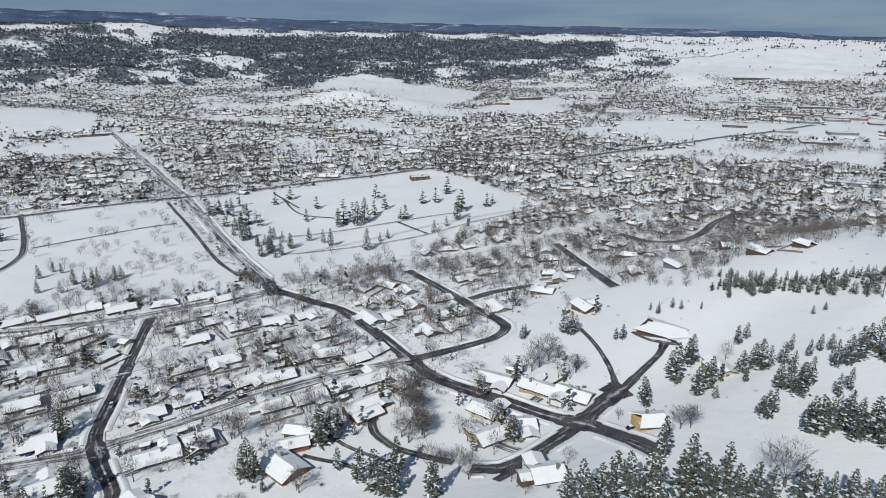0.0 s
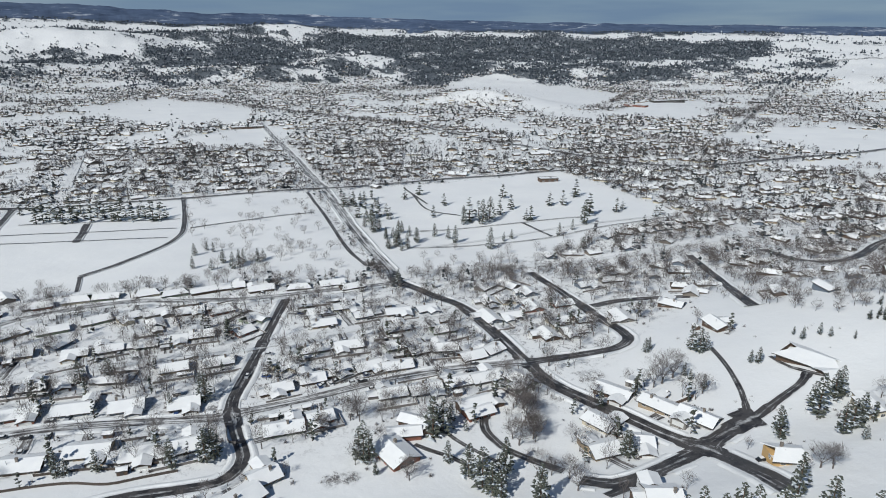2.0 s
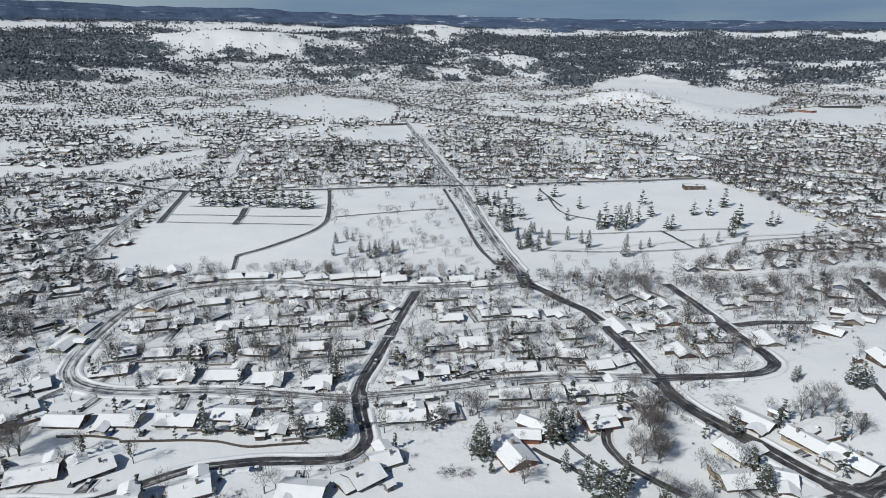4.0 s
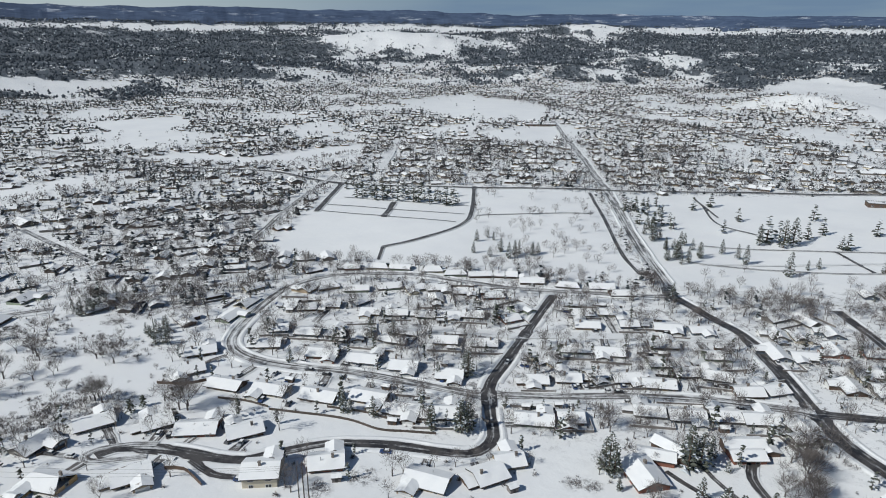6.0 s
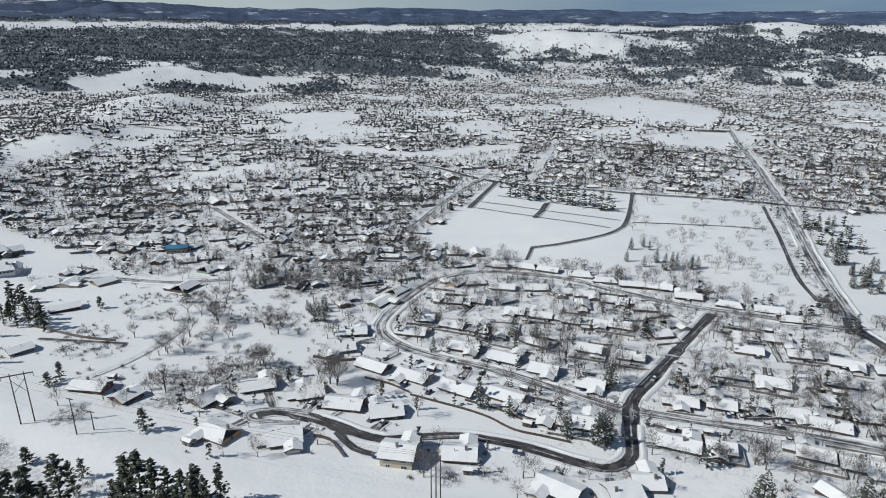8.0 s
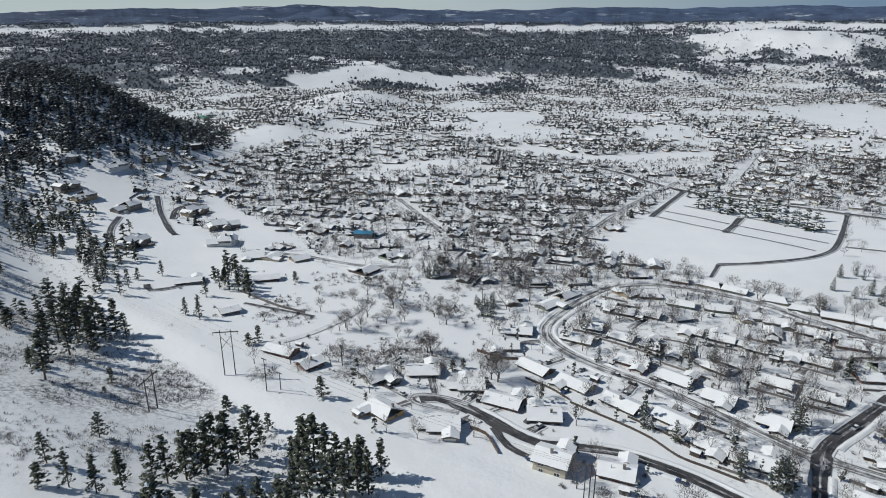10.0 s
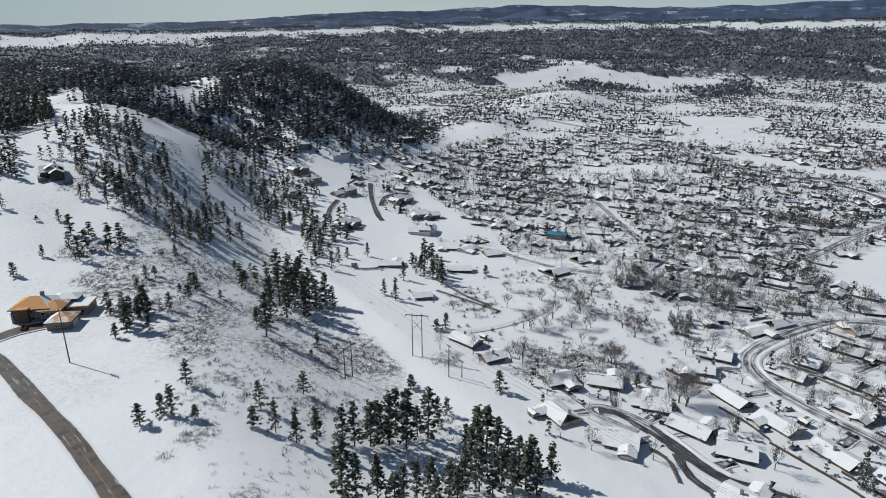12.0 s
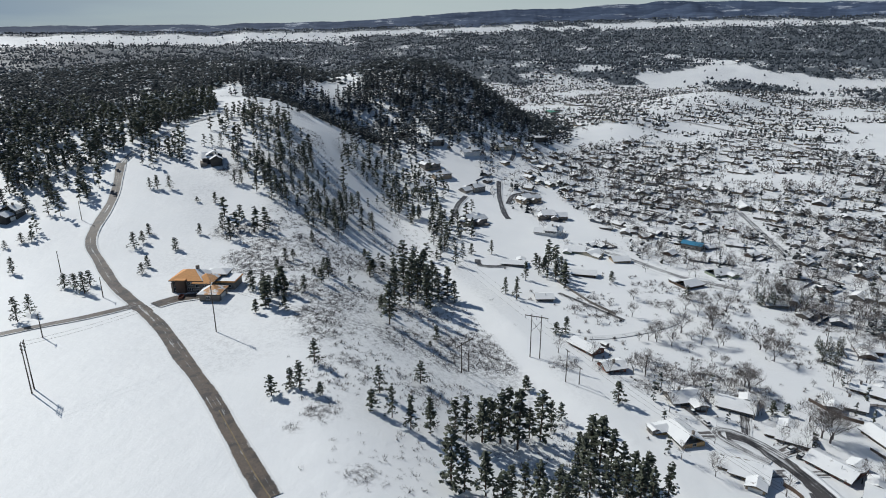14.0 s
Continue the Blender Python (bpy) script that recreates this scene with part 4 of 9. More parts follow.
SPRUCES += [(37, 152, 11.9), (41, 150, 15.7), (46, 149, 13.7), (50, 148, 17.3), (53, 147, 17.2), (58, 145, 18.0), (71, 169, 15.7), (72, 151, 18.2), (73, 144, 15.0), (78, 143, 18.4), (80, 139, 12.8), (84, 138, 13.6), (88, 137, 12.6), (95, 135, 12.4), (98, 135, 10.6), (102, 134, 9.6), (106, 133, 10.5), (109, 132, 7.8), (112, 131, 8.6), (67, 146, 15.1), (61, 145, 15.1), (54, 142, 15.0), (47, 144, 14.3), (42, 145, 12.5)]
SPRUCES += [(72, 137, 15.3), (80, 135, 11.6), (66, 139, 15.6), (96, 227, 18.1), (102, 213, 12.3), (98, 210, 12.3), (106, 217, 12.4), (102, 203, 5.9), (105, 237, 13.3), (97, 235, 10.7), (108, 240, 13.4), (129, 245, 9.4), (134, 248, 8.1), (119, 219, 9.9), (124, 221, 11.2), (125, 217, 13.4), (128, 217, 9.8), (133, 216, 9.7), (141, 226, 7.5), (116, 210, 6.1), (109, 181, 10.8), (109, 184, 7.6), (113, 184, 8.7), (122, 198, 11.4)]
SPRUCES += [(125, 197, 10.2), (125, 191, 13.3), (128, 194, 11.2), (132, 197, 11.3), (132, 208, 9.5), (115, 168, 11.1), (117, 166, 14.0), (119, 167, 12.1), (122, 167, 14.0), (135, 186, 8.7), (125, 166, 12.0), (140, 188, 8.7), (124, 159, 13.5), (130, 167, 10.0), (128, 158, 15.3), (128, 154, 13.2), (145, 204, 11.5), (149, 204, 12.5), (153, 204, 14.7), (160, 210, 11.6), (160, 205, 15.9), (160, 200, 13.4), (148, 219, 7.3), (151, 217, 7.2)]
SPRUCES += [(143, 217, 7.3), (130, 172, 10.2), (120, 174, 9.4), (62, 290, 14.2), (65, 287, 13.1), (68, 288, 10.3), (41, 289, 8.0), (80, 216, 11.4), (84, 273, 6.6), (87, 272, 8.3), (108, 297, 4.7), (110, 291, 6.2), (118, 294, 6.2), (121, 290, 5.5), (129, 285, 4.5), (164, 252, 6.7), (169, 252, 6.7), (-69, 185, 17.6), (-72, 188, 13.2), (-67, 185, 14.2), (-62, 178, 5.8), (-47, 205, 18.8), (-44, 209, 15.3), (-42, 217, 10.5)]
SPRUCES += [(-51, 217, 10.5), (-38, 190, 9.6), (-29, 183, 14.1), (-23, 176, 17.0), (-19, 172, 13.5), (-16, 171, 11.2), (-16, 185, 16.4), (-3, 168, 15.3), (26, 202, 11.2), (-18, 182, 11.7), (-129, 177, 12.7), (-156, 216, 13.1), (18, 237, 8.8), (-35, 212, 5.7), (155, 306, 10.2), (164, 287, 10.3), (155, 312, 7.5), (154, 288, 10.5), (150, 301, 8.3), (153, 310, 10.9), (166, 301, 7.3), (154, 286, 10.2), (161, 284, 7.3), (151, 299, 7.7)]
SPRUCES += [(164, 289, 10.7), (147, 297, 10.5), (155, 290, 9.4), (164, 300, 9.8), (145, 292, 10.1), (162, 301, 9.3), (152, 302, 10.7), (161, 296, 7.9), (162, 307, 7.2), (153, 297, 9.0), (156, 313, 7.6), (171, 299, 9.4), (155, 296, 8.8), (160, 301, 10.8), (166, 292, 10.0), (154, 291, 10.7), (164, 291, 8.9), (155, 291, 10.5), (155, 313, 9.7), (144, 289, 10.0), (185, 281, 8.2), (185, 258, 9.9), (201, 262, 9.1), (197, 248, 9.4)]
SPRUCES += [(187, 253, 7.6), (200, 271, 8.3), (197, 256, 7.7), (174, 286, 8.5), (179, 267, 8.1), (187, 286, 8.4), (175, 284, 9.8), (194, 280, 7.2), (180, 270, 7.9), (187, 255, 8.1), (181, 270, 8.0), (179, 264, 9.5), (177, 291, 9.0), (182, 275, 10.9), (184, 280, 9.1), (180, 281, 8.0), (173, 292, 9.7), (171, 277, 9.9), (175, 288, 9.6), (182, 267, 10.9), (187, 270, 7.5), (191, 261, 7.3), (195, 277, 9.8), (194, 262, 7.5)]
SPRUCES += [(196, 245, 8.9), (189, 256, 9.4), (203, 267, 10.9), (194, 260, 10.5), (186, 271, 9.3), (199, 273, 10.1), (204, 269, 8.5), (185, 260, 10.3), (190, 284, 8.3), (186, 270, 8.1), (175, 269, 9.5), (175, 274, 10.6), (187, 268, 10.7), (203, 258, 7.7), (178, 284, 7.1), (192, 259, 9.8), (190, 252, 10.4), (-232, 171, 9.8), (-219, 216, 13.9), (-209, 223, 12.5), (-153, 214, 14.5), (-164, 205, 8.6), (-176, 155, 11.4), (-173, 156, 7.6)]
SPRUCES += [(-163, 160, 10.1), (-138, 168, 12.6), (-127, 173, 15.2), (-125, 176, 13.9), (-335, 258, 14.8), (-111, 378, 10.1), (-174, 624, 12.2), (-164, 648, 14.5), (-113, 500, 12.5), (-128, 609, 11.8), (-129, 563, 11.2), (-92, 484, 15.5), (-100, 494, 12.3), (-95, 542, 18.6), (-92, 553, 21.4), (-78, 545, 24.0), (-73, 555, 24.0), (-85, 564, 16.4), (-72, 646, 15.1), (-66, 577, 13.7), (-58, 599, 14.1), (-36, 565, 13.3), (-40, 564, 10.7), (-61, 472, 18.7)]
SPRUCES += [(-47, 504, 8.8), (-53, 497, 8.2), (-21, 620, 14.2), (-8, 624, 14.3), (4, 664, 17.9), (13, 558, 23.1), (18, 590, 21.5), (-8, 518, 12.2), (3, 537, 10.1), (44, 609, 13.7), (51, 623, 10.0), (79, 596, 10.5), (84, 603, 10.7), (12, 485, 10.1), (38, 505, 9.4), (67, 572, 7.7), (-278, 399, 10.3), (-276, 412, 8.1), (-269, 410, 8.0), (-249, 375, 8.8), (-249, 390, 11.2), (-236, 381, 13.2), (-235, 388, 13.4), (-235, 395, 11.3)]
SPRUCES += [(-226, 399, 11.3), (-225, 406, 9.2), (-263, 373, 9.7), (27, 201, 11.6), (79, 211, 12.2), (43, 292, 7.4), (57, 260, 5.4), (55, 264, 6.8), (61, 251, 7.7), (-34, 244, 5.7), (-472, 452, 15.4), (-470, 458, 15.3), (-471, 466, 12.2), (-460, 463, 15.4), (-449, 458, 13.9), (-444, 462, 13.2), (-445, 470, 13.7), (-443, 477, 11.2), (-428, 468, 14.3), (-432, 481, 11.9), (-423, 479, 13.2), (-412, 475, 14.5), (-407, 477, 15.9), (-407, 487, 10.6)]
SPRUCES += [(-392, 477, 13.6), (-395, 490, 11.9), (-387, 488, 12.9), (-374, 482, 16.1), (-368, 483, 13.6), (-369, 494, 10.8), (-516, 478, 13.6), (-524, 497, 12.9), (-507, 493, 13.9), (-489, 486, 16.9), (-483, 491, 12.5), (-475, 495, 15.9), (-461, 493, 16.5), (-464, 509, 13.3), (-444, 498, 15.8), (-439, 506, 15.4), (-429, 508, 15.1), (-426, 518, 11.7), (-413, 516, 11.2), (-404, 518, 14.6), (-392, 517, 13.2), (-140, 454, 9.8), (-123, 477, 13.1), (-134, 494, 10.0)]
SPRUCES += [(-151, 483, 8.4), (-188, 538, 9.5), (-142, 456, 8.7), (-217, 583, 13.2), (-178, 523, 13.6), (-141, 475, 11.8), (-179, 549, 12.6), (-184, 542, 11.4), (-208, 579, 13.4), (-215, 600, 9.2), (-194, 584, 8.8), (-129, 452, 9.2), (-138, 468, 12.2), (-213, 605, 9.6), (-143, 502, 11.6), (-136, 468, 10.8), (-136, 467, 11.3), (-185, 548, 9.6), (-173, 555, 11.2), (-221, 582, 12.8), (-137, 464, 12.9), (-168, 503, 14.0), (-165, 505, 12.4), (-126, 458, 13.6)]
SPRUCES += [(-213, 576, 9.9), (-206, 610, 13.6), (-151, 480, 11.0), (-182, 538, 12.9), (-193, 591, 8.4), (-201, 573, 10.6), (-147, 488, 8.8), (-223, 572, 13.9), (-182, 525, 11.1), (-168, 497, 13.8), (-195, 538, 13.7), (-180, 510, 11.2), (-125, 482, 12.4), (-166, 543, 11.2), (-189, 576, 8.8), (-154, 489, 8.4), (-146, 502, 12.5), (-183, 541, 13.2), (-395, 151, 8.0), (-383, 131, 8.1), (-394, 153, 7.4), (-388, 148, 7.7), (-377, 139, 7.6), (-384, 149, 8.2)]
SPRUCES += [(-377, 148, 8.8), (-374, 138, 7.2), (-370, 137, 8.1), (-377, 144, 8.4), (-312, 151, 6.8), (-320, 143, 7.3), (-304, 140, 6.1), (-323, 156, 7.2), (-317, 147, 8.5), (-314, 142, 7.5), (-317, 149, 6.1), (-371, 134, 7.4), (-372, 141, 8.2), (-381, 140, 6.3), (-367, 154, 7.3), (-373, 130, 8.2), (-382, 139, 7.7), (-372, 134, 7.0), (-381, 156, 7.9), (-372, 131, 7.4), (-383, 135, 8.8), (-372, 137, 7.9), (-376, 138, 8.6), (-318, 152, 8.7)]
SPRUCES += [(-302, 142, 8.3), (-311, 142, 7.7), (-299, 143, 8.7), (-316, 143, 6.5), (-303, 139, 6.2), (-306, 147, 6.7)]
BARE_TREES += [(-12, 221, 14.0), (-13, 205, 11.4), (-10, 232, 6.8), (-5, 186, 11.8), (6, 185, 9.9), (16, 243, 8.4), (95, 143, 13.6), (45, 257, 14.0), (50, 262, 14.0), (41, 253, 11.5), (60, 248, 9.8), (83, 186, 9.0), (0, 187, 7.1), (9, 177, 9.1), (-94, 203, 7.6), (-165, 321, 7.0), (-356, 84, 10.2), (-336, 51, 9.6), (-310, 94, 8.0), (-269, 95, 10.2), (-232, 112, 13.9), (-211, 126, 9.1), (-306, 60, 11.7), (-312, 69, 11.9)]
BARE_TREES += [(-323, 121, 7.3), (-243, 120, 10.7), (-335, 94, 14.0), (-347, 89, 11.2), (-332, 295, 9.4), (-318, 305, 8.3), (-263, 75, 9.2), (-268, 59, 7.6), (-305, 51, 4.9), (-309, 121, 7.1), (-134, 188, 8.6), (-141, 168, 8.5), (-268, 93, 11.6), (-244, 112, 10.0), (-232, 116, 12.7), (-340, 94, 10.8), (-312, 116, 7.2), (-307, 91, 7.7), (-270, 92, 7.2), (-367, 96, 8.6), (-348, 74, 8.0), (-303, 67, 8.7), (-339, 318, 6.9), (-330, 295, 9.7)]
BARE_TREES += [(-306, 303, 8.7), (-289, 316, 9.5), (-324, 161, 7.2), (-355, 148, 9.2), (-307, 56, 8.6), (-369, 105, 8.8), (-329, 93, 14.0), (-321, 75, 13.2), (-310, 60, 11.3), (-310, 112, 11.1), (-261, 93, 14.0), (-229, 114, 14.0), (-298, 115, 12.4), (-321, 129, 8.1), (-309, 83, 9.6), (-360, 108, 10.8), (-364, 55, 7.3), (-309, 158, 9.4), (-251, 59, 11.2), (-264, 415, 7.0), (-324, 467, 6.6), (-228, 452, 6.4), (-272, 419, 8.9), (-228, 393, 9.6)]
BARE_TREES += [(-216, 431, 7.4), (-316, 551, 8.8), (-209, 420, 8.1), (-231, 386, 8.2), (-228, 421, 6.1), (-216, 418, 9.9), (-279, 458, 7.5), (-186, 411, 7.9), (-330, 585, 9.4), (-234, 449, 7.9), (-278, 412, 6.0), (-241, 503, 9.1), (-228, 395, 7.6), (-259, 470, 6.7), (-258, 439, 8.8), (-284, 499, 9.2), (-226, 422, 7.0), (-163, 399, 6.2), (-246, 531, 7.6), (-242, 467, 6.6), (-213, 370, 10.0), (-215, 376, 8.3), (-204, 430, 9.8), (-232, 385, 9.2)]
BARE_TREES += [(-178, 444, 9.4), (-177, 412, 8.8), (-270, 518, 9.9), (-367, 525, 6.2), (-270, 459, 7.3), (-179, 385, 7.5), (-341, 488, 9.8), (-339, 483, 7.4), (-204, 443, 7.2), (-214, 486, 8.7), (-245, 416, 6.1), (-260, 455, 9.0), (-209, 436, 8.2), (-221, 472, 8.2), (-213, 385, 8.4), (-374, 566, 7.8), (-284, 564, 6.3), (-275, 497, 9.7), (-225, 372, 9.2), (-254, 397, 6.2), (-279, 469, 6.5), (-242, 359, 6.2), (-225, 400, 8.7), (-208, 377, 9.7)]
BARE_TREES += [(-309, 443, 8.9), (-258, 418, 6.7), (-353, 538, 9.8), (-247, 379, 9.0), (-282, 420, 8.0), (-236, 484, 9.4), (-281, 566, 6.1), (-245, 422, 7.4), (-265, 564, 8.1), (-185, 383, 6.9), (-382, 558, 6.0), (-237, 525, 7.5), (-312, 466, 9.6), (-161, 403, 6.5), (-184, 439, 9.0), (-299, 505, 6.6), (-270, 469, 6.6), (-211, 406, 8.8), (-278, 450, 6.8), (-365, 544, 9.6), (-250, 538, 9.6), (-222, 396, 7.0), (-217, 436, 9.5), (-195, 434, 6.2)]
BARE_TREES += [(-276, 573, 7.2), (-286, 497, 8.8), (-228, 447, 6.4), (44, 495, 8.6), (-88, 463, 7.5), (61, 515, 7.2), (28, 509, 9.9), (-106, 431, 8.1), (69, 512, 7.9), (3, 492, 6.3), (19, 507, 10.9), (74, 523, 10.0), (75, 516, 6.2), (46, 517, 10.2), (83, 526, 11.0), (-64, 436, 9.0), (-4, 509, 10.7), (-46, 462, 9.6), (-24, 473, 8.7), (-64, 435, 6.1), (13, 485, 6.8), (-82, 425, 9.0), (45, 498, 6.3), (37, 519, 11.0)]
BARE_TREES += [(74, 547, 7.5), (-98, 442, 6.0), (-54, 469, 6.6), (23, 494, 6.3), (-361, 165, 6.9), (-365, 153, 5.8), (-354, 196, 5.2), (-355, 154, 6.1), (-340, 211, 7.0), (-350, 195, 6.5), (-342, 229, 5.1), (-353, 178, 5.4), (-349, 203, 6.7), (-345, 232, 7.9), (-369, 146, 5.7), (-343, 210, 6.4), (-362, 161, 8.0), (-342, 227, 7.2), (-358, 169, 7.6), (-368, 157, 8.5), (-366, 148, 5.9), (-361, 148, 7.0), (-352, 190, 8.1), (-358, 182, 7.5)]
BARE_TREES += [(-352, 190, 7.1), (-344, 191, 5.7), (-361, 156, 8.4), (-367, 146, 8.1), (-352, 183, 5.1), (-340, 199, 5.4), (-361, 159, 5.9), (-349, 213, 6.7), (-346, 204, 8.5), (-368, 153, 8.3), (-274, 42, 5.0), (-262, 50, 4.0), (-273, 44, 4.4), (-290, 90, 4.8), (-277, 47, 6.6), (-259, 55, 6.7), (-267, 87, 4.9), (-264, 66, 4.7), (-288, 89, 5.2), (-282, 53, 4.3), (-277, 80, 4.7), (-268, 74, 6.0), (-271, 50, 4.0), (-266, 88, 5.1)]
BARE_TREES += [(-258, 58, 4.1), (-270, 48, 5.8), (-264, 70, 7.5), (-266, 53, 5.9), (-354, 41, 4.0), (-384, 75, 6.7), (-261, 100, 5.8), (-305, 158, 6.3), (-308, 62, 3.6), (-331, 19, 5.8), (-284, 139, 4.4), (-279, 65, 3.4), (-375, 118, 5.6), (-339, 138, 5.6), (-291, 84, 6.0), (-315, 77, 3.4), (-323, 31, 4.7), (-308, 114, 4.7), (-283, 52, 6.9), (-337, 154, 5.0), (-276, 125, 3.4), (-329, 123, 5.4), (-263, 131, 4.3), (-343, 141, 3.5)]
BARE_TREES += [(-297, 144, 6.1), (-282, 142, 6.8), (-369, 54, 4.6), (-314, 79, 5.1), (-298, 75, 5.0), (-350, 73, 5.2), (-276, 72, 4.8), (-338, 165, 4.1), (-292, 152, 3.1), (-271, 90, 7.0), (-7, 208, 8.9), (-15, 245, 12.3), (-7, 216, 8.1), (-8, 210, 9.8), (-12, 228, 8.9), (-14, 232, 12.3), (-11, 224, 12.5), (-18, 232, 10.1), (-17, 236, 9.4), (-8, 213, 10.7), (-20, 246, 9.8), (-12, 229, 9.8), (-8, 211, 12.0), (-16, 209, 9.1)]

# ---- thickets: x, y, radius; and the strip cleared under the power line ----
THICKETS = []
THICKETS += [(-336, -186, 16), (-323, -158, 16), (-338, -141, 14), (-302, -121, 14), (-337, -113, 12), (-289, -91, 10), (-295, -138, 12), (-294, -69, 10), (-223, -89, 7), (-292, -147, 18), (-265, -120, 16), (-302, -162, 14), (-264, -100, 16), (-289, -93, 12), (-276, -35, 18), (-247, -39, 13), (-262, -22, 15), (-245, -64, 10), (-237, -98, 12), (-347, -168, 10), (-276, 60, 9), (-265, 71, 9), (-267, 12, 8), (-268, 33, 8), (-203, -71, 6)]
THICKETS += [(-137, -47, 5), (-154, -74, 3), (-164, -68, 6), (-298, -59, 10), (-348, -104, 14), (-259, -62, 8), (-424, -233, 12), (-201, -40, 6), (-266, -4, 6), (-273, 83, 8), (-264, 87, 11), (-259, 95, 8), (-269, 70, 8), (-282, 55, 8), (-352, 158, 11), (-344, 179, 11), (-344, 200, 9), (-340, 219, 8), (-351, 140, 7), (-378, 97, 8), (-361, 67, 7), (-331, 100, 6), (-259, 102, 6), (-256, 48, 7), (-137, 128, 6)]
THICKETS += [(-144, 113, 5), (-101, 202, 6), (-96, 207, 6), (-46, 244, 5), (-84, 218, 5), (-72, 224, 6), (-22, 252, 6), (2, 245, 6), (15, 264, 6), (-102, 202, 5), (-71, 175, 4), (-76, 172, 4)]
CLEARED = [(-181, 39), (-202, 28), (-230, 12), (-288, -16), (-360, -56), (-433, -111), (-491, -154), (-556, -200), (-643, -249)]

# ---- treeless ground on the ridge: beside the upper road, the knoll, the strip under the cables ----
CLEARINGS = []
CLEARINGS.append([(-405, -314), (-438, -323), (-501, -330), (-598, -330), (-534, -292), (-486, -300), (-443, -302), (-408, -296)])
CLEARINGS.append([(-733, -420), (-738, -401), (-623, -314), (-583, -271), (-560, -267), (-560, -307), (-620, -352)])
CLEARINGS.append([(-602, -274), (-650, -262), (-655, -240), (-655, -222), (-603, -228), (-523, -184), (-474, -119), (-447, -119), (-473, -178), (-544, -218), (-575, -248)])
CLEARINGS.append([(-357, -267), (-363, -207), (-362, -160), (-335, -156), (-340, -202), (-339, -255)])

# ---- belts of leafless trees along creeks and roads: course, half-width ----
BELTS = []
BELTS.append(([(6, 1248), (103, 1193), (174, 1094), (249, 1074)], 30))
BELTS.append(([(-1195, 1706), (-909, 1551), (-690, 1436), (-405, 1265), (-191, 1143)], 22))
BELTS.append(([(445, 966), (576, 1030), (683, 955)], 22))
BELTS.append(([(330, 1721), (380, 1543), (405, 1434)], 30))
BELTS.append(([(-679, 534), (-673, 648), (-657, 732)], 14))
BELTS.append(([(-753, 259), (-750, 302), (-756, 347)], 16))
BELTS.append(([(-737, 104), (-772, 174), (-731, 220), (-733, 325)], 16))
BELTS.append(([(-381, 129), (-357, 160), (-345, 192), (-342, 239)], 7))
BELTS.append(([(229, 586), (272, 559), (342, 571), (438, 594)], 12))
BELTS.append(([(83, 416), (102, 351), (140, 347)], 7))
BELTS.append(([(-569, 48), (-570, 94), (-554, 153)], 9))
BELTS.append(([(280, 860), (371, 814), (444, 757)], 12))
BELTS.append(([(416, 1475), (537, 1518), (633, 1485), (709, 1506)], 20))
BELTS.append(([(370, 1654), (417, 1699), (493, 1847)], 26))
BELTS.append(([(1166, 2073), (1272, 2069), (1432, 2070)], 60))
BELTS.append(([(1224, 1925), (1305, 1890), (1400, 1880)], 50))
BELTS.append(([(496, 999), (516, 950), (566, 945), (643, 1016), (696, 1026)], 22))
BELTS.append(([(312, 884), (359, 901), (398, 935), (423, 861)], 14))
BELTS.append(([(1004, 2457), (1032, 2320), (1155, 2200), (1255, 2173), (1370, 2143)], 36))
BELTS.append(([(-279, 1750), (-214, 1725), (-119, 1664)], 14))
BELTS.append(([(23, 1693), (94, 1923), (199, 2375)], 16))
BELTS.append(([(-693, 501), (-644, 547), (-550, 560)], 9))

# ---- ground ----
COURSES = {name: (width, kind, course(pts, 5.0 if math.hypot(*pts[0]) < 700 else 12.0)) for name, width, kind, pts in STREETS}


def open_ground(x, y):
    hit = np.zeros(np.shape(x), bool)
    for poly in OPEN.values():
        hit |= inside(poly, x, y)
    return hit


